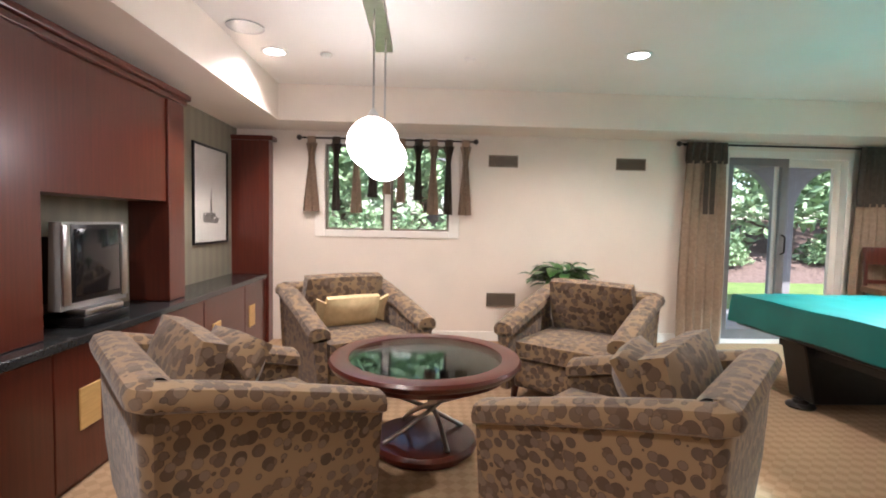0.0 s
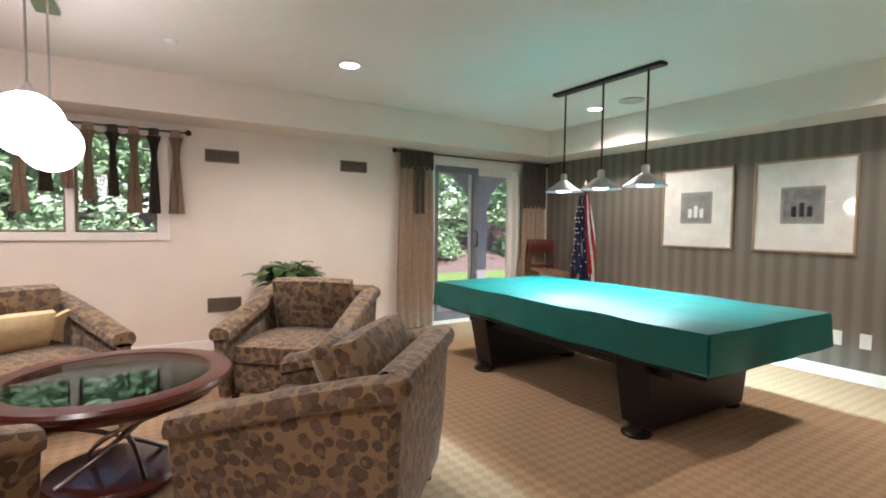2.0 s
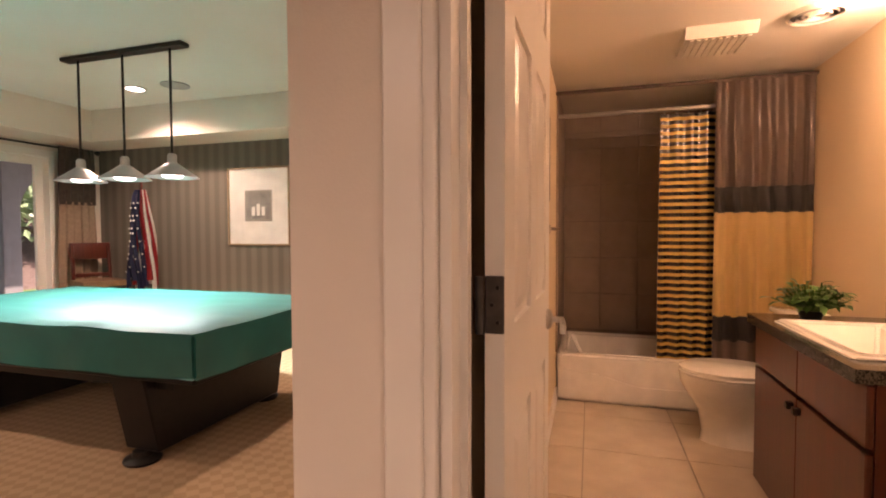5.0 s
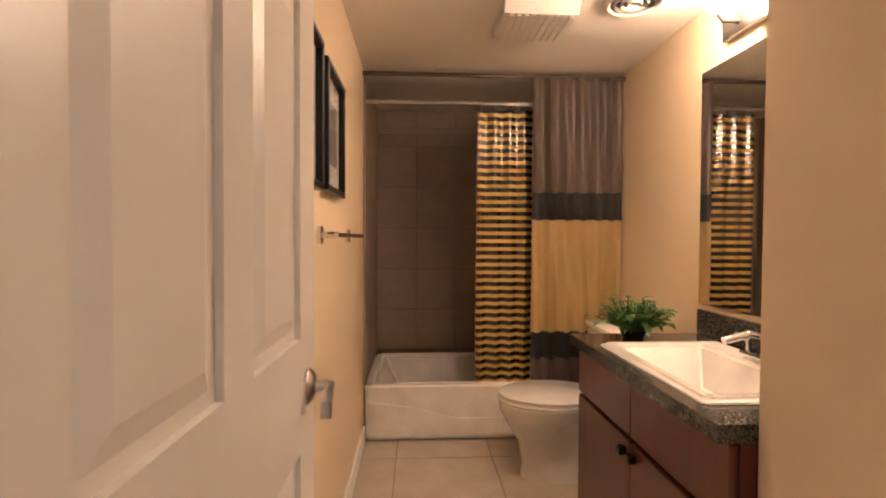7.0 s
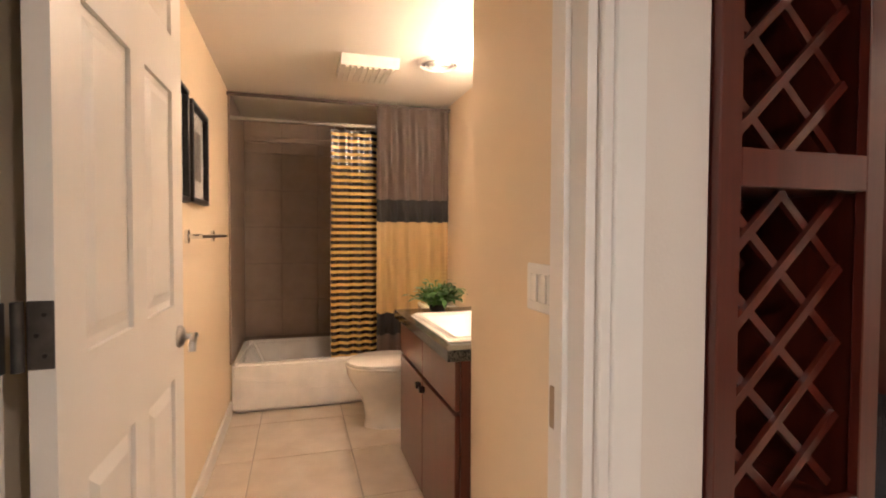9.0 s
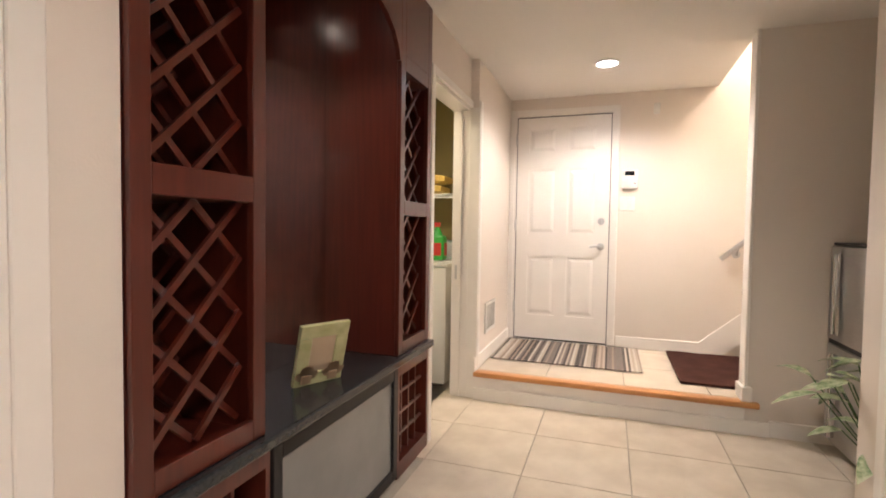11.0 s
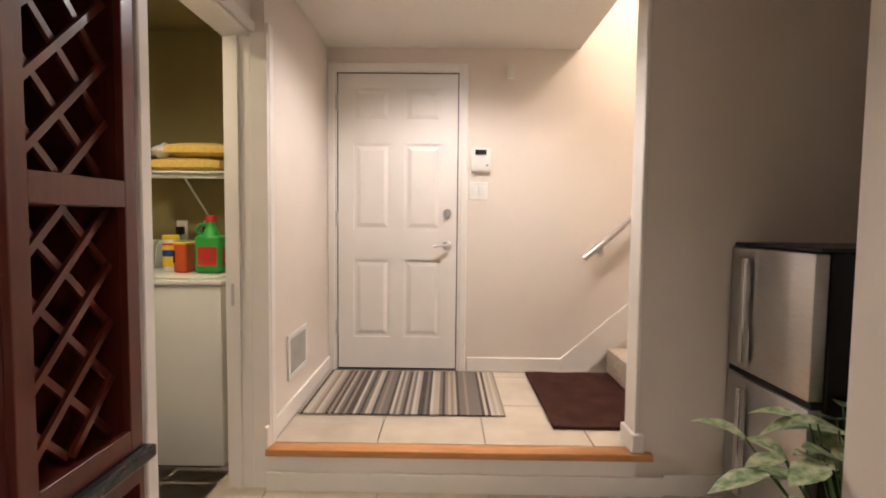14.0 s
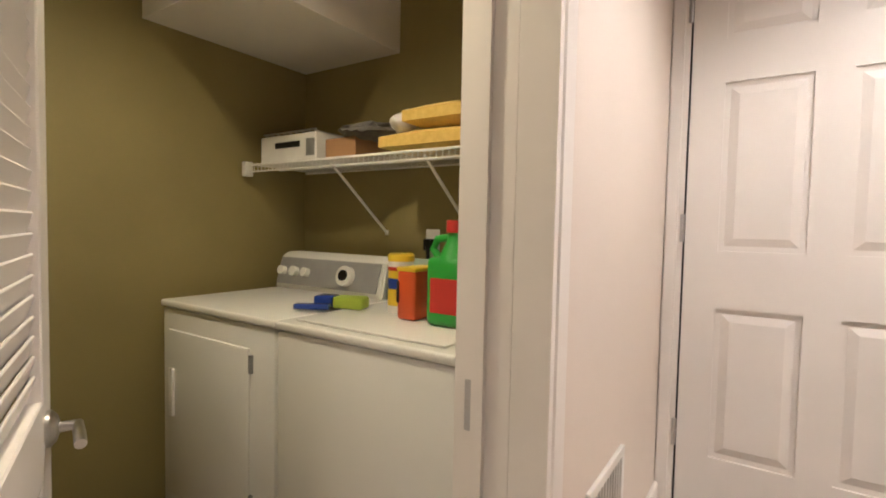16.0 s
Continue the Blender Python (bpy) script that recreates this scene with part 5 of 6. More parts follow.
part("bowl", oval(B(), [(-0.05, 0.11, 0.2, 0.0), (-0.05, 0.10, 0.19, 0.06), (-0.03, 0.10, 0.19, 0.18), (0.0, 0.15, 0.22, 0.27), (0.01, 0.18, 0.24, 0.33), (0.01, 0.185, 0.245, 0.37)]), PORCELAIN, to)
part("seat", oval(B(), [(0.01, 0.185, 0.245, 0.372), (0.01, 0.19, 0.25, 0.385), (0.01, 0.185, 0.245, 0.392)]), PORCELAIN, to)
part("lid", oval(B(), [(0.005, 0.187, 0.245, 0.395), (0.005, 0.19, 0.25, 0.41), (0.005, 0.17, 0.23, 0.42)]), PORCELAIN, to)
part("tank", box(B(), -0.2, -0.43, 0.36, 0.2, -0.25, 0.70, 0.02, 3), PORCELAIN, to)
part("tank_lid", box(B(), -0.21, -0.435, 0.70, 0.21, -0.24, 0.73, 0.01), PORCELAIN, to)

# vanity
va = thing("vanity", "cherry wood bathroom vanity with drawers and doors", "vanity")
VX0, VX1, VY = 2.315, 3.26, -1.28
part("body", box(B(), VX0, -1.79, 0.0, VX1, VY - 0.02, 0.64), CHERRY, va, smooth=False)
for q in ((VX0, -1.79, VX0 + 0.02, VY - 0.02), (VX1 - 0.02, -1.79, VX1, VY - 0.02), (VX0 + 0.02, -1.79, VX1 - 0.02, -1.77)):
    part("top_rail", box(B(), q[0], q[1], 0.64, q[2], q[3], 0.739), CHERRY, va, smooth=False)
for x0, x1 in ((VX0 + 0.005, 2.785), (2.79, VX1 - 0.005)):
    d = part("drawer_front", box(B(), x0, VY - 0.02, 0.56, x1, VY, 0.735, 0.003, 1), CHERRY, va, smooth=False)
    d = part("door", box(B(), x0, VY - 0.02, 0.03, x1, VY, 0.545, 0.003, 1), CHERRY, va, smooth=False)
    xk = 2.755 if x0 < 2.5 else 2.82
    part("knob", box(B(), xk - 0.013, VY, 0.495, xk + 0.013, VY + 0.025, 0.521, 0.003, 1), IRON, d, "square bronze knob")
bm = B()
SX0, SX1, SY0, SY1 = 2.46, 3.04, -1.70, -1.32
for q in ((VX0, -1.79, VX1 + 0.02, SY0), (VX0, SY1, VX1 + 0.02, VY + 0.03), (VX0, SY0, SX0, SY1), (SX1, SY0, VX1 + 0.02, SY1)):
    box(bm, q[0], q[1], 0.74, q[2], q[3], 0.78)
SPECK = material("speckled_dark_granite", (0.02, 0.022, 0.021), 0.12, colour2=(0.10, 0.098, 0.085), scale=150, detail=2, mix=0.3)
vt = solid("countertop", bm, SPECK, "dark speckled granite vanity top", "countertop", "")
solid("backsplash", box(B(), VX0, -1.799, 0.782, VX1 + 0.02, -1.775, 0.88, 0.003, 1), SPECK, "dark granite backsplash behind the sink", "backsplash", "")
solid("side_splash", box(B(), VX0 - 0.0, -1.774, 0.782, VX0 + 0.015, VY - 0.10, 0.86, 0.003, 1), SPECK, "dark granite side splash against the wall", "backsplash", "")
sk = thing("sink", "white rectangular drop-in sink", "sink")
bm = B()
zr = 0.795
o = [bm.verts.new((x, y, 0.781)) for x, y in ((SX0 - 0.03, SY0 - 0.03), (SX1 + 0.03, SY0 - 0.03), (SX1 + 0.03, SY1 + 0.03), (SX0 - 0.03, SY1 + 0.03))]
o2 = [bm.verts.new((x, y, zr)) for x, y in ((SX0 - 0.025, SY0 - 0.025), (SX1 + 0.025, SY0 - 0.025), (SX1 + 0.025, SY1 + 0.025), (SX0 - 0.025, SY1 + 0.025))]
i1 = [bm.verts.new((x, y, zr - 0.003)) for x, y in ((SX0 + 0.02, SY0 + 0.07), (SX1 - 0.02, SY0 + 0.07), (SX1 - 0.02, SY1 - 0.02), (SX0 + 0.02, SY1 - 0.02))]
i2 = [bm.verts.new((x, y, 0.665)) for x, y in ((SX0 + 0.10, SY0 + 0.13), (SX1 - 0.14, SY0 + 0.13), (SX1 - 0.14, SY1 - 0.08), (SX0 + 0.10, SY1 - 0.08))]
for a, b in ((o, o2), (o2, i1), (i1, i2)):
    for k in range(4):
        bm.faces.new((a[k], a[(k + 1) % 4], b[(k + 1) % 4], b[k]))
bm.faces.new(i2)
bmesh.ops.bevel(bm, geom=[e for e in bm.edges if len(e.link_faces) == 2], offset=0.01, segments=3, affect='EDGES')
part("basin", bm, PORCELAIN, sk)
fa = thing("faucet", "chrome widespread faucet on the sink", "faucet", pose(2.75, -1.675, 0.796))
part("base", box(B(), -0.09, -0.025, 0.0, 0.09, 0.025, 0.02, 0.008, 2), CHROME, fa)
part("spout", tube(B(), [(0, 0, 0.01), (0, 0, 0.07), (0, 0.05, 0.085), (0, 0.13, 0.065)], 0.012, 12), CHROME, fa)
for s in (-1, 1):
    part("handle", tube(B(), [(s * 0.075, 0, 0.02), (s * 0.075, 0, 0.05), (s * 0.12, 0.01, 0.06)], 0.009), CHROME, fa)
solid("mirror", box(B(), 2.33, -1.799, 0.90, 3.30, -1.794, 1.84), MIRROR, "frameless bathroom wall mirror above the vanity", "mirror", "")
vl = thing("vanity_light", "chrome vanity light bar with lit frosted bulbs", "wall lamp")
part("back_bar", box(B(), 2.50, -1.799, 1.90, 3.14, -1.77, 1.98, 0.006), STEEL, vl)
for x in (2.60, 2.82, 3.04):
    part("arm", tube(B(), [(x, -1.77, 1.94), (x, -1.71, 1.94), (x, -1.69, 1.965)], 0.008), STEEL, vl)
    part("bulb", lathe(B(), [(0.0, -0.0), (0.02, 0.0), (0.045, 0.03), (0.05, 0.06), (0.035, 0.09), (0.0, 0.10)], 20, (x, -1.69, 1.965)), WARMBULB, vl, "glowing frosted bulb")
house_plant("ivy", "small leafy ivy on the vanity top", pose(3.17, -1.46, 0.781), 0.05, 0.035, 190, 0.15, 0.05, 8, 0.03)
for y0, y1, z0, z1 in ((2.50, 2.80, 1.30, 1.73), (2.87, 3.22, 1.31, 1.72)):
    framed("picture", "black framed photograph print on the bathroom wall", "y", -0.33, y0, y1, z0, z1, -1, BLACK, 0.02, (y0 + 0.08, y1 - 0.08, z0 + 0.1, z1 - 0.1), INK, 0.03)
tr = thing("towel_bar", "chrome towel bar with round rosettes", "towel bar")
for x in (2.85, 3.45):
    part("rosette", cyl(B(), (x, -0.331, 1.17), (x, -0.343, 1.17), 0.028), CHROME, tr)
    part("post", cyl(B(), (x, -0.342, 1.17), (x, -0.39, 1.17), 0.01), CHROME, tr)
part("bar", cyl(B(), (2.82, -0.39, 1.17), (3.50, -0.39, 1.17), 0.008), CHROME, tr)
sw = thing("light_switch", "white three-gang rocker switch plate", "switch")
part("plate", box(B(), 1.70, RY, 0.99, 1.87, RY + 0.007, 1.11, 0.003, 1), PLASTIC, sw)
for k in range(3):
    part("rocker", box(B(), 1.718 + 0.046 * k, RY + 0.007, 1.015, 1.752 + 0.046 * k, RY + 0.012, 1.085, 0.002, 1), WHITE, sw)
ev = thing("exhaust_fan", "white louvred square exhaust fan cover on the ceiling", "vent")
bm = B()
prism(bm, [(3.24, 2.099), (3.56, 2.099), (3.53, 2.05), (3.27, 2.05)], -1.27, -0.97)
part("cover", bm, PLASTIC, ev, smooth=False)
for k in range(9):
    part("louvre", box(B(), 3.28, -1.25 + 0.03 * k, 2.043, 3.52, -1.235 + 0.03 * k, 2.05), PLASTIC, ev, smooth=False)
rv = thing("round_vent", "round white ceiling air diffuser", "vent")
for r in (0.1, 0.075, 0.05, 0.025):
    part("ring", lathe(B(), [(r - 0.008, -0.012), (r, -0.02), (r + 0.012, -0.004), (r + 0.012, -0.001), (r - 0.008, -0.001), (r - 0.008, -0.012)], 28, (3.24, -1.48, 2.1)), PLASTIC if r != 0.075 else GREYPLASTIC, rv)

# shower tiles
bm = B()
box(bm, E - 0.02, -1.79, 0.3, E - 0.005, -0.335, 2.09)
solid("wall_tile_bed", bm, SHOWERJOINT, "brown grout bed of the shower wall")
tb_e = bpy.data.objects["wall_tile_bed"]
rows_z = [0.34 + 0.3 * k for k in range(6)]
tile_me = mesh_of("tile", box(B(), -0.006, -0.1435, 0, 0.006, 0.1435, 0.296, 0.002, 1), SHOWERTILE)
for r, z in enumerate(rows_z):
    for k in range(5):
        y = -0.485 - 0.29 * k
        t = new("tile", tile_me)
        t.parent = tb_e
        t.location = (E - 0.025, y, z)
solid("trim_shower", box(B(), E - 0.05, -1.79, 1.93, E - 0.03, -0.345, 1.97, 0.004, 1), SHOWERTILE, "brown tile ledge round the shower")
solid("wall_shower_side", box(B(), 4.10, -0.342, 0.336, E - 0.035, -0.331, 2.09), SHOWERTILE, "brown tiled side wall of the shower")
# Fill beam without a fixture, added to brighten the bathroom.
spot_lamp(2.9, -1.1, 2.07, W_BATHFILL, (1.0, 0.70, 0.45), 160, 1.0)
for x in (2.60, 3.04):
    point_lamp(x, -1.67, 2.0, W_VAN, (1.0, 0.71, 0.46), 0.05)

# ---- wine bar ----
BX, BK = 1.40, 1.80
BZ, BT = 0.57, 2.385


def rack_tower(name, y0, y1, label):
    c = thing(name, label, "wine cabinet", group="wine rack towers of the bar")
    for a, b in ((y0, y0 + 0.05), (y1 - 0.05, y1)):
        part("stile", box(B(), BX, a, BZ + 0.03, BX + 0.022, b, BT, 0.002, 1), CHERRY, c, smooth=False)
        s0, s1 = (a, a + 0.02) if a == y0 else (b - 0.02, b)
        part("side_panel", box(B(), BX + 0.022, s0, BZ + 0.03, 1.85, s1, BT), CHERRY, c, smooth=False)
    part("back_panel", box(B(), 1.83, y0 + 0.02, BZ + 0.03, 1.85, y1 - 0.02, BT), CHERRY, c, smooth=False)
    levels = (BZ + 0.03, 1.27, 1.95)
    for z, h in ((BZ + 0.03, 0.06), (1.27, 0.07), (1.95, 0.07)):
        part("rail", box(B(), BX, y0 + 0.05, z, BX + 0.022, y1 - 0.05, z + h, 0.002, 1), CHERRY, c, smooth=False)
        part("shelf", box(B(), BX + 0.022, y0 + 0.02, z, 1.83, y1 - 0.02, z + 0.02), CHERRY, c, smooth=False)
    part("top_panel", box(B(), BX, y0 + 0.05, 2.02, BX + 0.022, y1 - 0.05, BT, 0.002, 1), CHERRY, c, smooth=False)
    a0, a1 = y0 + 0.05, y1 - 0.05
    w = a1 - a0
    for z0, z1 in ((BZ + 0.09, 1.27), (1.34, 1.95)):
        h = z1 - z0
        n = max(2, round(h / (w / 2)))
        step = h / n
        for x0 in (BX + 0.05, 1.68):
            for sgn in (-1, 1):
                for k in range(-2, n + 1):
                    pts = []
                    za, zb = z0 + k * step, z0 + (k + 2) * step
                    ua, ub = 0.0, 1.0
                    if za < z0:
                        ua = (z0 - za) / (zb - za)
                    if zb > z1:
                        ub = (z1 - za) / (zb - za)
                    if ub - ua < 0.1:
                        continue
                    ya, yb = (a0, a1) if sgn > 0 else (a1, a0)
                    p0 = Vector((x0 + 0.012 * (sgn > 0), ya + (yb - ya) * ua, za + (zb - za) * ua))
                    p1 = Vector((x0 + 0.012 * (sgn > 0), ya + (yb - ya) * ub, za + (zb - za) * ub))
                    bm = B()
                    d = p1 - p0
                    box(bm, -0.006, -0.009, 0, 0.006, 0.009, d.length)
                    bmesh.ops.transform(bm, matrix=Matrix.Translation(p0) @ pose(0, 0, 0, -math.degrees(math.atan2(d.y, d.z))), verts=bm.verts[:])
                    part("lattice_bar", bm, CHERRY, c, smooth=False)
    return c


rack_tower("wine_rack", -1.88, -1.465, "tall cherry wine rack tower with diagonal lattice")
rack_tower("wine_rack", -3.22, -2.82, "tall cherry wine rack tower with diagonal lattice, by the laundry")
nb = thing("bar_niche", "arched cherry bar niche with a mirrored back and lamp", "bar cabinet")
part("mirror_back", box(B(), BK, -2.818, BZ + 0.03, BK + 0.006, -1.882, 2.385), MIRROR, nb, "mirrored back", False)
part("backing", box(B(), BK + 0.008, -2.818, BZ + 0.03, BK + 0.02, -1.882, 2.385), CHERRY, nb, smooth=False)
bm = B()
arch = [(-2.818, BT), (-2.818, 1.98)]
for k in range(13):
    a = math.pi * (1 - k / 12)
    arch.append((-2.35 + 0.455 * math.cos(a), 1.98 + 0.22 * math.sin(a)))
arch += [(-1.882, 1.98), (-1.882, BT)]
prism(bm, arch, BX, BX + 0.022, "x")
part("arch_panel", bm, CHERRY, nb, smooth=False)
part("top", box(B(), BX + 0.023, -2.818, 2.36, BK - 0.001, -1.882, 2.385), CHERRY, nb, smooth=False)
pk = part("puck_lamp", lathe(B(), [(0.0, -0.012), (0.03, -0.012), (0.035, 0.0), (0.0, 0.0)], 20, (1.56, -2.37, 2.358)), WARMBULB, nb, "small glowing puck lamp")
solid("bar_counter", box(B(), BX - 0.03, -3.237, BZ - 0.01, 1.85, -1.465, BZ + 0.028, 0.008, 2), DARKSTONE, "black polished granite bar counter", "counter", "")
lc = thing("wine_cabinet", "cherry bar base with open bottle cubbies", "cabinet")
for y0, y1 in ((-3.22, -3.20), (-2.84, -2.82), (-1.90, -1.88), (-1.485, -1.465)):
    part("divider", box(B(), BX, y0, 0, 1.83, y1, BZ - 0.011), CHERRY, lc, smooth=False)
part("back", box(B(), 1.83, -3.22, 0, 1.85, -1.465, BZ - 0.011), CHERRY, lc, smooth=False)
for y0, y1 in ((-3.20, -2.84), (-1.88, -1.485)):
    part("bottom", box(B(), BX, y0, 0.0, 1.83, y1, 0.08), CHERRY, lc, smooth=False)
    part("face_rail", box(B(), BX - 0.001, y0, 0.50, BX + 0.02, y1, BZ - 0.011), CHERRY, lc, smooth=False)
    n = 4
    for k in range(1, n):
        y = y0 + (y1 - y0) * k / n
        part("slat", box(B(), BX + 0.03, y - 0.006, 0.08, 1.7, y + 0.006, 0.50), CHERRY, lc, smooth=False)
        z = 0.08 + 0.42 * k / n
        part("slat", box(B(), BX + 0.03, y0, z - 0.006, BX + 0.045, y1, z + 0.006), CHERRY, lc, smooth=False)
bf = thing("beverage_cooler", "under-counter beverage cooler with a steel framed glass door", "refrigerator")
part("body", box(B(), BX + 0.03, -2.81, 0.01, 1.82, -1.91, 0.545), BLACK, bf, smooth=False)
fr = B()
for q in ((-2.81, 0.02, -2.765, 0.545), (-1.955, 0.02, -1.91, 0.545), (-2.765, 0.02, -1.955, 0.07), (-2.765, 0.495, -1.955, 0.545)):
    box(fr, BX - 0.005, q[0], q[1], BX + 0.03, q[2], q[3], 0.003, 1)
dr = part("door_frame", fr, BLACK, bf, "black steel door frame", False)
part("glass", box(B(), BX + 0.008, -2.765, 0.07, BX + 0.014, -1.955, 0.495), COOLERGLASS, dr, "grey reflective glass", False)
pf = thing("photo_frame", "green onyx photo frame with gold leaves, leaning on the bar", "picture frame", pose(1.54, -2.35, BZ + 0.030, 0, 0, 64) @ pose(0, 0, 0, -16, 0) @ Matrix.Scale(1.05, 4))
for q in ((-0.10, 0, 0.10, 0.05), (-0.10, 0.19, 0.10, 0.24), (-0.10, 0.05, -0.05, 0.19), (0.05, 0.05, 0.10, 0.19)):
    part("border", box(B(), q[0], -0.01, q[1], q[2], 0.01, q[3], 0.002, 1), ONYX, pf, smooth=False)
part("photo", box(B(), -0.05, -0.003, 0.05, 0.05, 0.004, 0.19), BLUSH, pf, "blank faded photo", False)
for x in (-0.055, 0.055):
    bm = B()
    for k in range(6):
        leaf_mesh(bm, (x, 0.012, 0.03), (math.cos(k * 1.05 + 0.3) * 0.6, 0.02, 0.25 + abs(math.sin(k * 1.05))), 0.055, 0.035, 0.0, (0, 1, 0))
    bmesh.ops.solidify(bm, geom=bm.faces[:], thickness=0.002)
    part("gold_leaf", bm, GOLDFRAME, pf, "gilt leaf ornament")
    part("gold_leaf", box(B(), x - 0.02, 0.01, 0.01, x + 0.02, 0.016, 0.045, 0.004), GOLDFRAME, pf)
bm = B()
prism(bm, [(0.0, 0.0), (-0.075, 0.0), (-0.004, 0.16)], -0.02, 0.02, "x")
part("easel", bm, BLACK, pf)
spot_lamp(1.56, -2.37, 2.34, W_PUCK, (1.0, 0.9, 0.75), 100, 0.5)

# ---- hall ----
ed = thing("door_3", "closed white six-panel entry door with nickel lever and deadbolt", "door", pose(1.295, S - 0.008, 0.205, 0, 0, 180), kind="structure")
part("slab", panel_door(0.82, 2.025, 0.04), TRIM, ed, smooth=False)
lever(ed, 0.75, 0.87, -0.02, -1, -1)
bm = B()
cyl(bm, (0.75, -0.02, 1.09), (0.75, -0.034, 1.09), 0.03)
part("deadbolt", bm, STEEL, ed, "nickel deadbolt")
part("thumb_turn", box(B(), 0.742, -0.05, 1.065, 0.758, -0.034, 1.115, 0.003, 1), STEEL, ed)
for z in (0.25, 1.0, 1.78):
    part("hinge", cyl(B(), (-0.004, -0.024, z), (-0.004, -0.024, z + 0.1), 0.008, n=10), STEEL, ed)
part("threshold", box(B(), 0.0, -0.055, -0.004, 0.82, -0.02, 0.006), STEEL, ed, smooth=False)
# Black strips paint the shaded gap round the closed door.
for q in ((-0.001, 0.0, 0.005, 2.027), (0.815, 0.0, 0.821, 2.027), (0.005, 2.021, 0.815, 2.027), (0.005, 0.007, 0.815, 0.016)):
    part("door_gap_shade", box(B(), q[0], -0.022, q[1], q[2], -0.019, q[3]), BLACK, ed, "thin black strip painting the shaded door gap", False)
cd = thing("door_4", "closed white six-panel closet door with lever handle", "door", pose(-0.545, -2.878, 0.008, 0, 0, 90), kind="structure")
part("slab", panel_door(0.806, 2.035, 0.035), TRIM, cd, smooth=False)
lever(cd, 0.10, 0.82, -0.0175, -1, 1)
part("hinge", box(B(), 0.775, -0.026, 0.90, 0.795, -0.018, 1.0, 0.002, 1), STEEL, cd, "grey steel hinge leaf")
part("hinge", box(B(), 0.775, -0.026, 1.75, 0.795, -0.018, 1.85, 0.002, 1), STEEL, cd)
part("closing_panel", box(B(), -0.0, 0.02, 0, 0.806, 0.03, 2.03), TRIM, cd, smooth=False)

th = thing("thermostat", "white wall thermostat keypad with a small dark display", "thermostat")
part("case", box(B(), 0.255, S + 0.001, 1.58, 0.385, S + 0.03, 1.735, 0.006), PLASTIC, th)
part("display", box(B(), 0.285, S + 0.03, 1.69, 0.36, S + 0.033, 1.725), SCREEN, th)
part("button", cyl(B(), (0.28, S + 0.03, 1.62), (0.28, S + 0.034, 1.62), 0.008), GREYPLASTIC, th)
sw = thing("light_switch", "white double rocker switch plate", "switch")
part("plate", box(B(), 0.275, S + 0.001, 1.39, 0.395, S + 0.008, 1.51, 0.003, 1), PLASTIC, sw)
for x in (0.295, 0.345):
    part("rocker", box(B(), x, S + 0.008, 1.415, x + 0.033, S + 0.013, 1.485, 0.002, 1), WHITE, sw)
se = thing("motion_sensor", "small white alarm sensor high on the wall", "sensor")
part("body", box(B(), 0.10, S + 0.001, 2.2, 0.15, S + 0.035, 2.29, 0.008), PLASTIC, se)
gv = thing("wall_vent", "white framed return air grille low in the wall", "vent")
# The grille's dark hollow is painted as a flat black sheet.
part("backing", box(B(), 1.357, -4.63, 0.43, 1.359, -4.35, 0.62), BLACK, gv, smooth=False)
for q in ((-4.65, 0.41, -4.33, 0.435), (-4.65, 0.62, -4.33, 0.645), (-4.65, 0.435, -4.625, 0.62), (-4.355, 0.435, -4.33, 0.62)):
    part("frame", box(B(), 1.347, q[0], q[1], 1.359, q[2], q[3], 0.002, 1), PLASTIC, gv, smooth=False)
for k in range(10):
    y = -4.61 + 0.026 * k
    part("slat", box(B(), 1.350, y, 0.435, 1.357, y + 0.008, 0.62), PLASTIC, gv, smooth=False)
dm1 = solid("doormat", box(B(), 0.22, -5.17, 0.2045, 1.335, -4.42, 0.213, 0.003, 1), MATSTRIPE, "woven doormat with grey, brown and cream stripes", "mat", "")
bm = B()
box(bm, -0.62, -5.16, 0.2045, 0.0, -4.27, 0.219, 0.004, 1)
bmesh.ops.subdivide_edges(bm, edges=[e for e in bm.edges if e.calc_length() > 0.3], cuts=10, use_grid_fill=True)
for v in bm.verts:
    if v.co.z > 0.21:
        v.co.z += 0.006 * noise.noise((v.co.x * 6, v.co.y * 6, 0)) + 0.003
solid("rug", bm, RUG, "dark brown shaggy rug on the landing", "rug", "")

fg = thing("refrigerator", "silver two-door refrigerator with black sides and long handles", "refrigerator", pose(-0.05, -0.07, 0))
part("cabinet", box(B(), -1.25, -3.97, 0.02, -0.72, -3.47, 1.15, 0.006, 1), BLACK, fg, smooth=False)
for z0, z1 in ((0.06, 0.60), (0.625, 1.145)):
    d = part("door", box(B(), -0.72, -3.965, z0, -0.665, -3.475, z1, 0.01, 2), STEEL, fg, "brushed steel door")
    part("handle", box(B(), -0.664, -3.84, z0 + 0.04, -0.63, -3.81, z1 - 0.04, 0.008, 2), CHROME, d, "long steel bar handle")
part("divider", box(B(), -0.725, -3.965, 0.60, -0.675, -3.475, 0.625), BLACK, fg, smooth=False)
part("top", box(B(), -1.25, -3.97, 1.15, -0.68, -3.47, 1.165, 0.004, 1), BLACK, fg, smooth=False)
part("plinth", box(B(), -1.24, -3.96, 0.0, -0.74, -3.48, 0.06), BLACK, fg, smooth=False)
house_plant("floor_plant", "large variegated potted plant beside the refrigerator", pose(-0.72, -3.30, 0), 0.12, 0.2, 44, 0.34, 0.17, 11, 0.34, VARIEGATED)
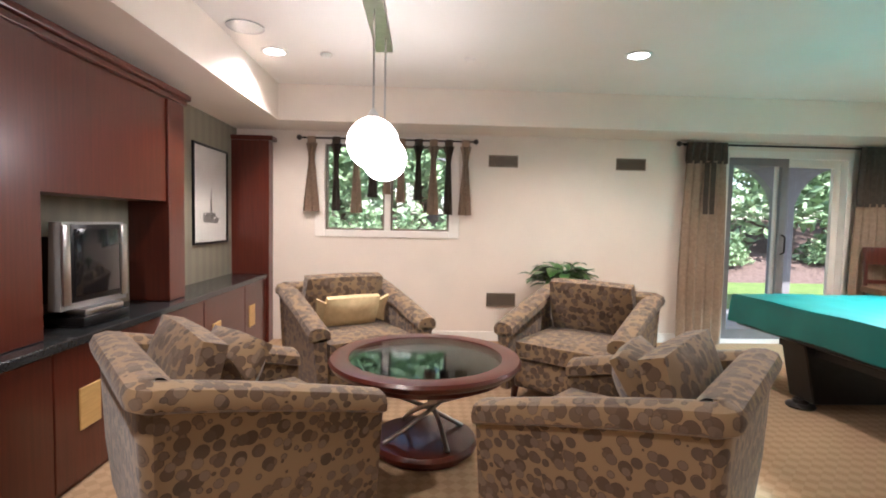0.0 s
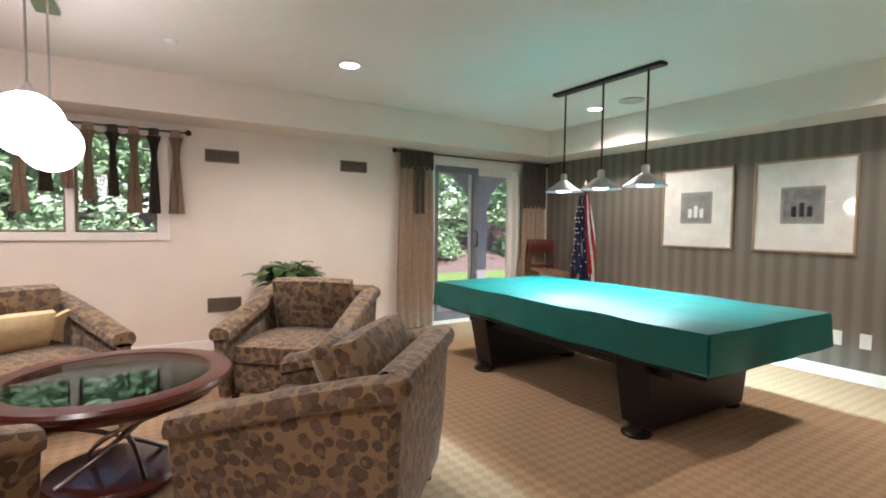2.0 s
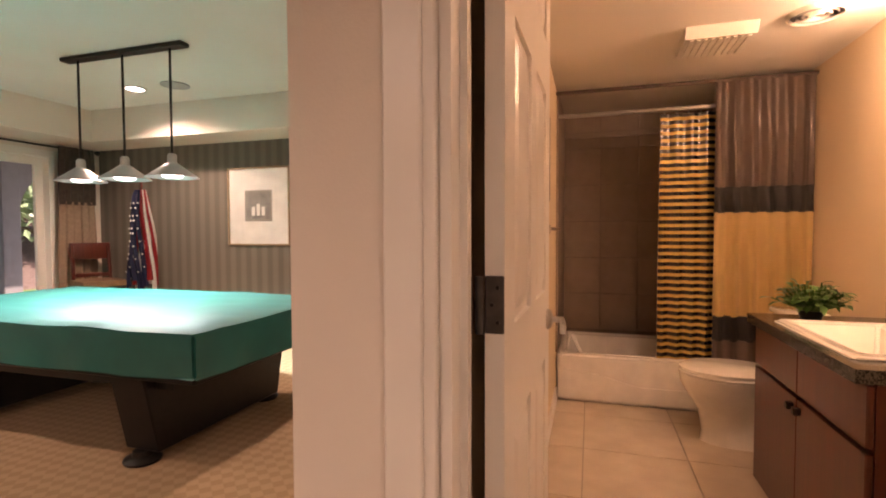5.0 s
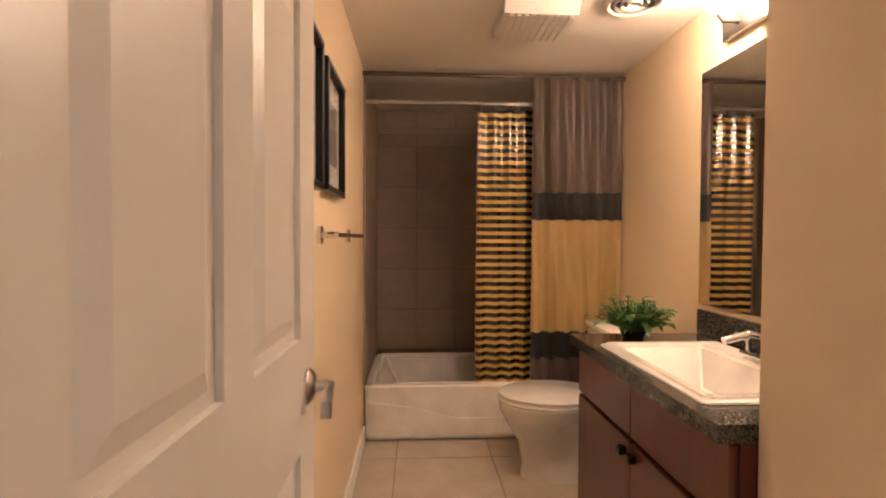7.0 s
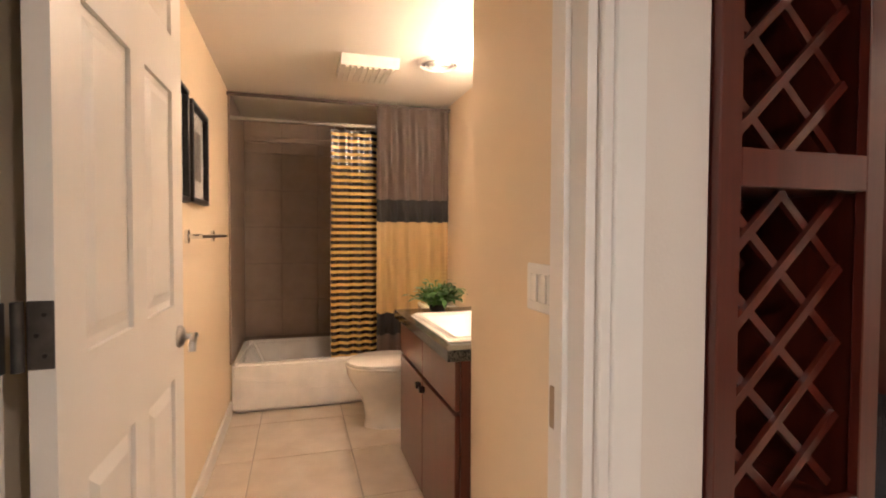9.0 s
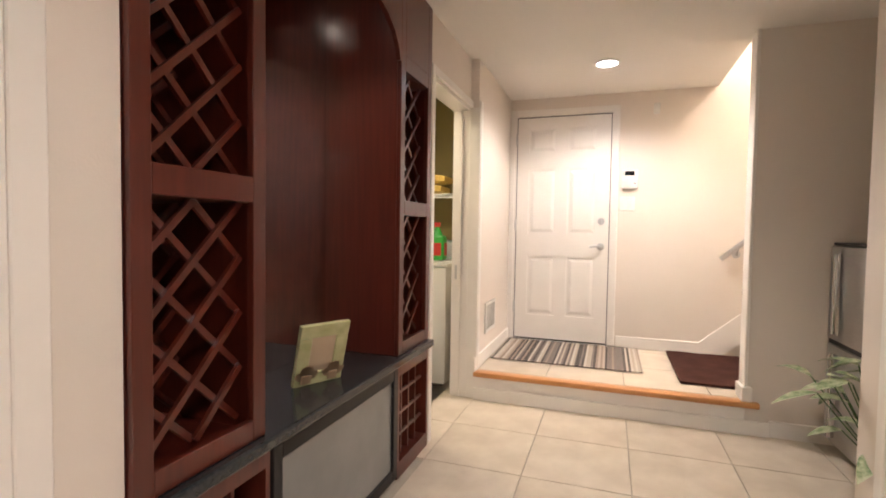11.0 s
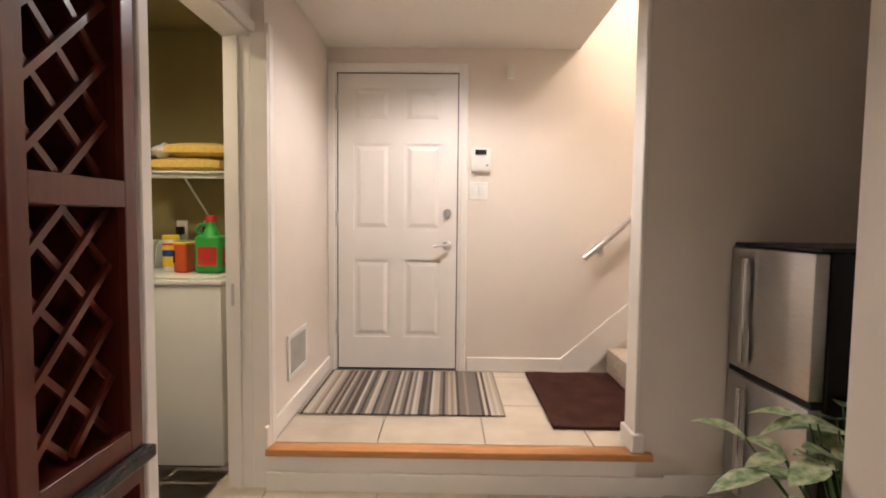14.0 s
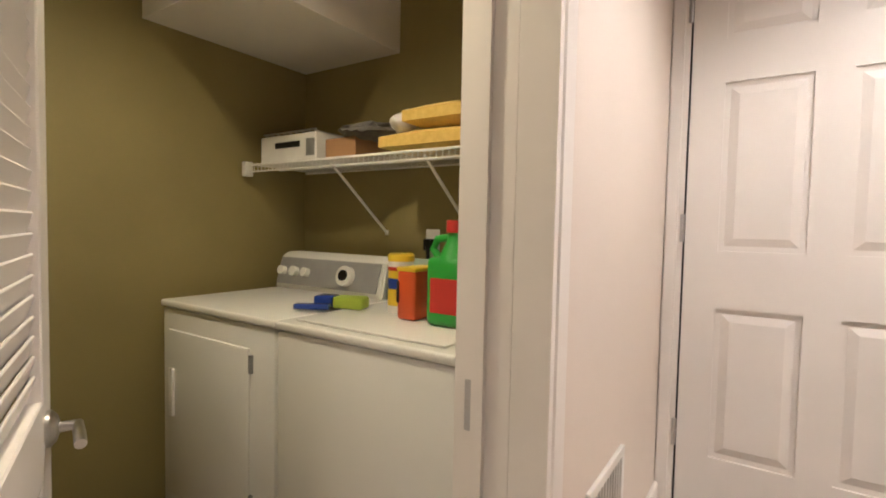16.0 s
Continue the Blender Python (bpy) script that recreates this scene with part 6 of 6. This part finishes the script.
framed("picture", "black framed print on the alcove wall", "x", -1.3, -3.92, -3.42, 1.36, 2.04, 1, BLACK, 0.025, (-3.82, -3.52, 1.52, 1.88), INK, 0.03)
# The weaker beam at (0.05, -1.3) is an unseen fill added for the hall.
for x, y in ((0.52, -4.4), (0.05, -1.3)):
    spot_lamp(x, y, 2.375, W_HALL if y < -4 else 0.6 * W_HALL)
# Housing for the added hall fill; no light is known at this spot.
downlight(0.05, -1.3, 2.4)
point_lamp(-1.55, -4.65, 3.75, W_STAIR, (1.0, 0.88, 0.72), 0.06)

# ---- laundry ----
def machine(name, label, x0, x1, dryer):
    m = thing(name, label, "washing machine" if not dryer else "dryer")
    y0, y1 = -4.86, -4.2
    part("cabinet", box(B(), x0, y0, 0.02, x1, y1, 0.917, 0.012, 2), WHITE, m)
    part("top", box(B(), x0 - 0.003, y0, 0.918, x1 + 0.003, y1 + 0.008, 0.945, 0.008, 3), WHITE, m)
    part("kick", box(B(), x0 + 0.03, y0, 0.0, x1 - 0.03, y1 - 0.03, 0.02), BLACK, m, smooth=False)
    bm = B()
    prism(bm, [(-4.86, 0.946), (-4.70, 0.946), (-4.735, 1.085), (-4.77, 1.11), (-4.86, 1.11)], x0 + 0.01, x1 - 0.01, "x")
    bmesh.ops.bevel(bm, geom=bm.edges[:], offset=0.008, segments=2, affect='EDGES')
    cn = part("console", bm, WHITE if dryer else SAGE, m)
    bm = B()
    prism(bm, [(-4.697, 0.97), (-4.692, 0.97), (-4.727, 1.087), (-4.732, 1.087)], x0 + 0.03, x1 - 0.03, "x")
    part("control_face", bm, GREYPLASTIC, cn, "grey control panel")
    for u, r in (((0.30, 0.042), (0.78, 0.022), (0.67, 0.02), (0.90, 0.02)) if dryer else ((0.4, 0.03), (0.7, 0.02))):
        x = x0 + (x1 - x0) * u
        part("dial", cyl(B(), (x, -4.712, 1.025), (x, -4.685, 1.033), r, n=20), WHITE, cn, "white dial")
        if r > 0.03:
            part("dial_centre", cyl(B(), (x, -4.686, 1.033), (x, -4.678, 1.035), r * 0.55, n=16), SCREEN, cn)
    if dryer:
        d = part("door", box(B(), x0 + 0.12, y1, 0.22, x1 - 0.06, y1 + 0.012, 0.84, 0.005, 2), WHITE, m)
        part("handle", box(B(), x1 - 0.11, y1 + 0.012, 0.52, x1 - 0.085, y1 + 0.026, 0.70, 0.005, 2), PLASTIC, d)
        for z in (0.3, 0.76):
            part("hinge", box(B(), x0 + 0.105, y1, z, x0 + 0.118, y1 + 0.01, z + 0.06), GREYPLASTIC, d)
    else:
        part("lid", box(B(), x0 + 0.05, -4.66, 0.946, x1 - 0.05, y1 - 0.03, 0.954, 0.004, 2), WHITE, m)
    return m


machine("dryer", "white front-loading dryer with a grey control console", 2.285, 2.95, True)
machine("washer", "white top-loading washer next to the dryer", 1.63, 2.275, False)
sh = thing("wire_shelf", "white wire shelf with angled braces above the machines", "shelf", pose(0.07, 0, 0))
SZ, SY0, SY1 = 1.50, -4.94, -4.60
part("front_rail", cyl(B(), (1.56, SY1, SZ), (2.93, SY1, SZ), 0.005, n=8), PLASTIC, sh)
part("lip_rail", cyl(B(), (1.56, SY1, SZ - 0.03), (2.93, SY1, SZ - 0.03), 0.004, n=8), PLASTIC, sh)
for y in (-4.93, -4.77):
    part("cross_rail", cyl(B(), (1.56, y, SZ - 0.006), (2.93, y, SZ - 0.006), 0.004, n=8), PLASTIC, sh)
for k in range(54):
    x = 1.575 + 0.0252 * k
    bm = B()
    cyl(bm, (x, SY0, SZ), (x, SY1, SZ), 0.0018, n=5)
    cyl(bm, (x, SY1, SZ), (x, SY1, SZ - 0.03), 0.0018, n=5)
    part("wire", bm, PLASTIC, sh)
for x in (1.95, 2.40):
    part("brace", box(B(), x - 0.006, -4.945, SZ - 0.30, x + 0.006, -4.935, SZ - 0.28), PLASTIC, sh)
    part("brace", cyl(B(), (x, -4.94, SZ - 0.29), (x, SY1, SZ - 0.02), 0.006, n=8), PLASTIC, sh)
part("end_bracket", box(B(), 2.92, SY1 - 0.02, SZ - 0.05, 2.949, SY1 + 0.02, SZ + 0.015, 0.003, 1), PLASTIC, sh)
zt = SZ + 0.0055
bx = thing("storage_box", "white carton with an open handle slot", "box", pose(0.07, 0, 0))
part("carton", box(B(), 2.52, -4.88, zt, 2.88, -4.63, zt + 0.115, 0.003, 1), PLASTIC, bx, smooth=False)
# No hole is cut; a black block paints the slot's shaded inside.
part("slot_shade", box(B(), 2.62, -4.631, zt + 0.06, 2.78, -4.628, zt + 0.085), BLACK, bx, smooth=False)
part("printed_label", box(B(), 2.53, -4.631, zt + 0.02, 2.58, -4.628, zt + 0.09), INK, bx, smooth=False)
dk = thing("wire_rack", "small metal wire rack lying on the carton", "rack", pose(0.07, 0, 0))
for k in range(9):
    part("wire", cyl(B(), (2.54 + 0.04 * k, -4.86, zt + 0.122), (2.54 + 0.04 * k, -4.64, zt + 0.122), 0.003, n=6), STEEL, dk)
for y in (-4.86, -4.64):
    part("rail", cyl(B(), (2.53, y, zt + 0.128), (2.87, y, zt + 0.128), 0.004, n=6), STEEL, dk)
cb = thing("cardboard_box", "small brown cardboard box", "box", pose(0.07, 0, 0))
part("carton", box(B(), 2.33, -4.88, zt, 2.50, -4.66, zt + 0.085, 0.003, 1), CARDBOARD, cb, smooth=False)
rg = thing("rag", "crumpled grey rag draped on the box", "cloth", pose(0.07, 0, 0))
bm = B()
bmesh.ops.create_icosphere(bm, subdivisions=3, radius=1, matrix=Matrix.Translation((0, 0, 0)))
for v in bm.verts:
    k = 1 + 0.35 * noise.noise(v.co * 2.3)
    v.co = Vector((2.30 + 0.13 * k * v.co.x, -4.72 + 0.1 * k * v.co.y, zt + 0.105 + 0.035 * k * v.co.z))
    v.co.z = max(v.co.z, zt + (0.087 if v.co.x > 2.325 else 0.001))
part("cloth", bm, GREYCLOTH, rg)
for k, (x0, x1, z) in enumerate(((1.75, 2.19, zt), (1.72, 2.08, zt + 0.085))):
    tw = thing("folded_towel", "folded yellow towel on the wire shelf", "towel", pose(0.07, 0, 0), group="yellow towels on the shelf")
    part("towel", cushion(B(), x1 - x0, 0.26, 0.085, pose((x0 + x1) / 2, -4.75, z + 0.0425), 0.55), YELLOW, tw)
pk = thing("paper_roll", "crumpled white paper on the towels", "paper", pose(0.07, 0, 0))
bm = B()
bmesh.ops.create_icosphere(bm, subdivisions=3, radius=0.045, matrix=Matrix.Translation((2.13, -4.72, zt + 0.125)))
for v in bm.verts:
    v.co += 0.02 * noise.noise_vector(v.co * 25)
part("ball", bm, PAPER, pk)

zt = 0.955
wc = thing("wipes_canister", "white and yellow wipes canister with a printed label", "canister", pose(2.05, -4.52, zt))
part("body", cyl(B(), (0, 0, 0), (0, 0, 0.17), 0.042, n=28), PLASTIC, wc)
part("label_band", lathe(B(), [(0.0425, 0.025), (0.043, 0.025), (0.043, 0.14), (0.0425, 0.14), (0.0425, 0.025)], 28), YELPLASTIC, wc, "yellow label band")
part("label_patch", lathe(B(), [(0.0432, 0.08), (0.0436, 0.08), (0.0436, 0.115), (0.0432, 0.115), (0.0432, 0.08)], 28), BLUEPACK, wc, "dark blue label mark")
part("label_stripe", lathe(B(), [(0.0432, 0.14), (0.0436, 0.14), (0.0436, 0.152), (0.0432, 0.152), (0.0432, 0.14)], 28), REDLABEL, wc)
part("cap", lathe(B(), [(0.0, 0.17), (0.044, 0.17), (0.044, 0.19), (0.038, 0.196), (0.0, 0.196)], 28), YELPLASTIC, wc, "yellow cap")
jg = thing("detergent_jug", "orange plastic detergent jug with a black handle opening", "jug", pose(1.945, -4.47, zt))
part("body", box(B(), -0.035, -0.06, 0.0, 0.035, 0.06, 0.155, 0.012, 3), REDORANGE, jg)
# Black block set into the corner paints the shade inside the handle opening.
part("handle_hole_shade", box(B(), 0.02, 0.045, 0.05, 0.037, 0.061, 0.12, 0.006, 2), BLACK, jg)
part("cap", box(B(), -0.037, -0.062, 0.148, 0.037, 0.062, 0.162, 0.006), YELPLASTIC, jg)
gj = thing("detergent_bottle", "tall green detergent bottle with a red label", "bottle", pose(1.79, -4.44, zt))
bm = B()
box(bm, -0.07, -0.05, 0.0, 0.07, 0.05, 0.2, 0.02, 3)
part("body", bm, GREENPLASTIC, gj)
part("neck", lathe(B(), [(0.05, 0.19), (0.03, 0.235), (0.022, 0.25), (0.022, 0.27), (0.0, 0.27)], 20), GREENPLASTIC, gj)
part("handle", tube(B(), [(0.05, 0, 0.19), (0.075, 0, 0.22), (0.06, 0, 0.25), (0.02, 0, 0.255)], 0.012), GREENPLASTIC, gj)
part("cap", cyl(B(), (0, 0, 0.27), (0, 0, 0.305), 0.026, n=20), REDLABEL, gj, "red cap")
for a in (0.0505,):
    part("label", box(B(), -0.05, a - 0.002, 0.04, 0.05, a, 0.14), REDLABEL, gj, "red printed label", False)
part("label", box(B(), -0.072, -0.03, 0.04, -0.07, 0.03, 0.14), REDLABEL, gj, "red printed label", False)
sp = thing("sponge_pack", "blue and lime packet of sponges lying on the washer", "packet", pose(2.25, -4.46, 0.955, 0, 0, 20))
part("pack", box(B(), -0.08, -0.035, 0.0, 0.03, 0.035, 0.04, 0.008, 2), LIMEPACK, sp)
part("wrap", box(B(), 0.03, -0.036, 0.0, 0.10, 0.036, 0.041, 0.008, 2), BLUEPACK, sp)
fb = thing("flat_packet", "flat dark blue packet in front of the sponges", "packet", pose(2.31, -4.37, 0.955, 0, 0, 30))
part("pack", box(B(), -0.06, -0.02, 0.0, 0.06, 0.02, 0.018, 0.004, 2), BLUEPACK, fb)
for x, z in ((2.22, 1.17), (2.05, 1.17)):
    o = thing("laundry_outlet", "white outlet with a black plug and hanging cord", "outlet", group="outlets behind the machines")
    part("plate", box(B(), x - 0.035, -4.949, z - 0.06, x + 0.035, -4.942, z + 0.06, 0.003, 1), PLASTIC, o)
    part("plug", box(B(), x - 0.02, -4.942, z - 0.03, x + 0.02, -4.90, z + 0.02, 0.006), BLACK, o)
    part("cord", tube(B(), [(x, -4.905, z - 0.01), (x - 0.01, -4.90, z - 0.08), (x + 0.02, -4.905, 1.0), (x + 0.02, -4.905, 0.9)], 0.008), BLACK, o)

ld = thing("door_5", "open white louvred laundry door with a chrome lever", "door", pose(HX + 0.135, -3.315, 0.01, 0, 0, -24), kind="structure")
W5, H5 = 0.64, 2.03
for q in ((0, 0, 0.085, H5), (W5 - 0.085, 0, W5, H5), (0.085, 0, W5 - 0.085, 0.2), (0.085, 0.78, W5 - 0.085, 0.92), (0.085, H5 - 0.11, W5 - 0.085, H5)):
    part("rail", box(B(), q[0], -0.0175, q[1], q[2], 0.0175, q[3], 0.003, 1), TRIM, ld, smooth=False)
part("lower_panel", box(B(), 0.085, -0.009, 0.2, W5 - 0.085, 0.009, 0.78), TRIM, ld, smooth=False)
part("raised_field", box(B(), 0.125, -0.015, 0.24, W5 - 0.125, 0.015, 0.74, 0.005, 1), TRIM, ld, smooth=False)
lm = B()
box(lm, 0.083, -0.022, -0.003, W5 - 0.083, 0.022, 0.003, 0.002, 1)
slat_me = mesh_of("louvre", lm, TRIM)
for k in range(28):
    s = new("louvre", slat_me)
    s.parent = ld
    s.matrix_local = pose(0, 0, 0.945 + 0.0345 * k, -74)
lever(ld, W5 - 0.05, 0.86, -0.0175, -1, -1)
# Unseen light with no fixture built, added to light the laundry from above.
spot_lamp(2.1, -3.75, 2.37, W_LAUNDRY, (1.0, 0.85, 0.55), 150, 0.8)

# ---- garden ----
gr = B()
box(gr, -60, N + 0.2, -0.25, 60, 7.3, -0.05)
solid("pavement", gr, CONCRETE, "pale concrete patio under the porch")
gr = B()
box(gr, -60, 7.3, -0.25, 60, 11.0, -0.06)
solid("ground", gr, LAWN, "sunlit lawn behind the patio")
bm = B()
bmesh.ops.create_grid(bm, x_segments=60, y_segments=30, size=0.5)
for v in bm.verts:
    x, y = v.co.x * 120, 11.0 + (v.co.y + 0.5) * 60
    v.co = Vector((x, y, -0.06 + min(1.6, 0.28 * (y - 11.0)) + 0.12 * noise.noise((x * 0.5, y * 0.5, 0)) * min(1, y - 11)))
solid("ground_bank", bm, MULCH, "mulched bank rising under the trees")
po = thing("porch", "grey painted porch posts with curved brackets and beam", "porch", kind="structure")
for x in (0.9, 3.35, 5.2, 6.6):
    part("post", box(B(), x - 0.11, 6.7, -0.06, x + 0.11, 6.92, 2.1, 0.01, 1), PORCH, po, smooth=False)
    for s in (-1, 1):
        pts = [(x + s * 0.11, 1.35), (x + s * 0.11, 2.1), (x + s * 0.8, 2.1)]
        for k in range(1, 8):
            a = math.pi / 2 * k / 8
            pts.append((x + s * (0.8 - 0.69 * math.sin(a)), 2.1 - 0.75 * (1 - math.cos(a))))
        part("bracket", prism(B(), pts, 6.74, 6.88), PORCH, po, smooth=False)
part("beam", box(B(), 0.5, 6.65, 2.1, 8, 6.97, 2.45), PORCH, po, smooth=False)
part("deck_above", box(B(), 0.5, N + 0.22, 2.45, 8, 7.0, 2.6), PORCH, po, smooth=False)


def tree(x, y, z, h, r, seed, trunk=0.14):
    rnd = random.Random(seed)
    t = thing("tree", "leafy garden tree behind the lawn", "tree", pose(x, y, z), group="garden trees")
    bm = B()
    cyl(bm, (0, 0, -0.3), (0.05, 0, h * 0.5), trunk, trunk * 0.6, 10)
    ends = []
    for k in range(7):
        a, e = rnd.uniform(0, 6.28), rnd.uniform(0.3, 1.1)
        L = r * rnd.uniform(0.6, 1.0)
        p0 = Vector((0.03, 0, h * rnd.uniform(0.12, 0.5)))
        p1 = p0 + Vector((math.cos(a) * math.cos(e), math.sin(a) * math.cos(e), math.sin(e))) * L
        cyl(bm, p0, p1, trunk * 0.35, trunk * 0.1, 6)
        ends.append(p1)
    part("trunk", bm, BARK, t)
    bm = B()
    n = 2300
    for k in range(n):
        c = ends[k % 7] * rnd.uniform(0.8, 1.15)
        p = c + Vector((rnd.gauss(0, r * 0.28), rnd.gauss(0, r * 0.28), rnd.gauss(0, r * 0.24)))
        q = Matrix.Translation(p) @ Euler((rnd.uniform(-1.2, 1.2), rnd.uniform(-1.2, 1.2), rnd.uniform(0, 6.28))).to_matrix().to_4x4()
        s = rnd.uniform(0.09, 0.2)
        vs = [bm.verts.new(q @ Vector(v)) for v in ((0, -s, 0), (s * 0.45, 0, 0.02), (0, s, 0), (-s * 0.45, 0, 0.02))]
        bm.faces.new(vs)
    part("crown", bm, TREELEAF, t, smooth=False)


def bush(x, y, z, w, h, seed):
    rnd = random.Random(seed)
    t = thing("bush", "low rounded green garden bush", "bush", pose(x, y, z), group="garden bushes")
    st = B()
    for k in range(5):
        cyl(st, (0, 0, -0.1), (rnd.uniform(-w, w) * 0.4, rnd.uniform(-w, w) * 0.3, h * 0.6), 0.02, 0.008, 5)
    part("stems", st, BARK, t)
    bm = B()
    for k in range(1800):
        a, u = rnd.uniform(0, 6.28), rnd.random() ** 0.4
        e = rnd.uniform(0, 1.5)
        lump = 1 + 0.25 * math.sin(3 * a + seed) * math.cos(2 * e)
        p = Vector((w * u * lump * math.cos(a) * math.cos(e), w * 0.7 * u * lump * math.sin(a) * math.cos(e), h * u * lump * math.sin(e) + 0.02))
        q = Matrix.Translation(p) @ Euler((rnd.uniform(-1.2, 1.2), rnd.uniform(-1.2, 1.2), rnd.uniform(0, 6.28))).to_matrix().to_4x4()
        s = rnd.uniform(0.04, 0.09)
        bm.faces.new([bm.verts.new(q @ Vector(v)) for v in ((0, -s, 0), (s * 0.5, 0, 0.01), (0, s, 0), (-s * 0.5, 0, 0.01))])
    part("foliage", bm, TREELEAF, t, smooth=False)


for k, (x, y, h, r) in enumerate(((-4.5, 14, 4.2, 1.9), (-2.2, 13, 3.6, 1.7), (0.0, 14.5, 4.5, 2.0), (2.4, 13.4, 4.0, 1.8), (5.2, 13.2, 3.8, 1.8), (7.6, 14.6, 4.6, 2.1), (9.8, 13.0, 3.8, 1.8), (12.5, 14.5, 4.6, 2.2), (15.5, 14, 4.4, 2.2), (3.8, 18, 6.0, 2.8), (9.5, 19, 6.5, 3.0), (-3, 18.5, 6, 2.8), (16, 20, 7, 3.2), (-1.0, 16.5, 5.0, 2.4), (1.2, 17.5, 5.4, 2.6), (-5.5, 17, 5.5, 2.6), (6.3, 17, 5.4, 2.6), (12.5, 18, 6, 2.8), (8.6, 16.4, 5, 2.4))):
    tree(x, y, min(1.5, 0.28 * (y - 11)) - 0.05, h, r, 40 + k)
for k, (x, y, w, h) in enumerate(((-3.2, 10.9, 1.0, 1.35), (-2.2, 10.8, 0.9, 1.3), (-1.2, 10.9, 1.0, 1.38), (-0.3, 10.8, 0.9, 1.3), (0.7, 10.85, 0.9, 1.34), (4.2, 12.2, 0.7, 0.6), (7.6, 12.0, 0.8, 0.7), (10.6, 12.2, 0.8, 0.7))):
    bush(x, y, 0.0 if y < 11 else 0.28 * (y - 11), w, h, 70 + k)

# ---- hall floor tiles ----
fl2 = bpy.data.objects["floor_2"]
T = 0.508
tile_me = mesh_of("tile", box(B(), -T / 2 + 0.003, -T / 2 + 0.003, 0, T / 2 - 0.003, T / 2 - 0.003, 0.008, 0.0015, 1), TILE)
for i in range(-4, 10):
    for j in range(9):
        x, y = 0.594 + T * i, -3.32 + T * (j - 2)
        if x - T / 2 < -1.3 or x > 4.3 or (x > 1.25 and -3.2 < y < -1.75):
            continue
        t = new("tile", tile_me)
        t.parent = fl2
        t.location = (x, y, -0.004)
for i in range(-1, 5):
    for j in range(3):
        x, y = 0.10 + T * i, -4.335 - T * j * 0.999
        if x + T / 2 > 1.6:
            continue
        x1 = min(x + T / 2 - 0.003, 1.342)
        bm = B()
        box(bm, max(x - T / 2 + 0.003, -0.48), max(y - T / 2 + 0.003, S + 0.02), 0.19, x1, y + T / 2 - 0.003 - (0.02 if j == 0 else 0), 0.2, 0.0015, 1)
        part("tile", bm, TILE, land, smooth=False)
bm = B()
for i in range(3):
    box(bm, 1.6 + T * i + 0.003, -4.2, -0.004, 1.6 + T * (i + 1) - 0.003, -3.44, 0.004)
solid("floor_3", bm, TILE, "beige tiles of the laundry floor")
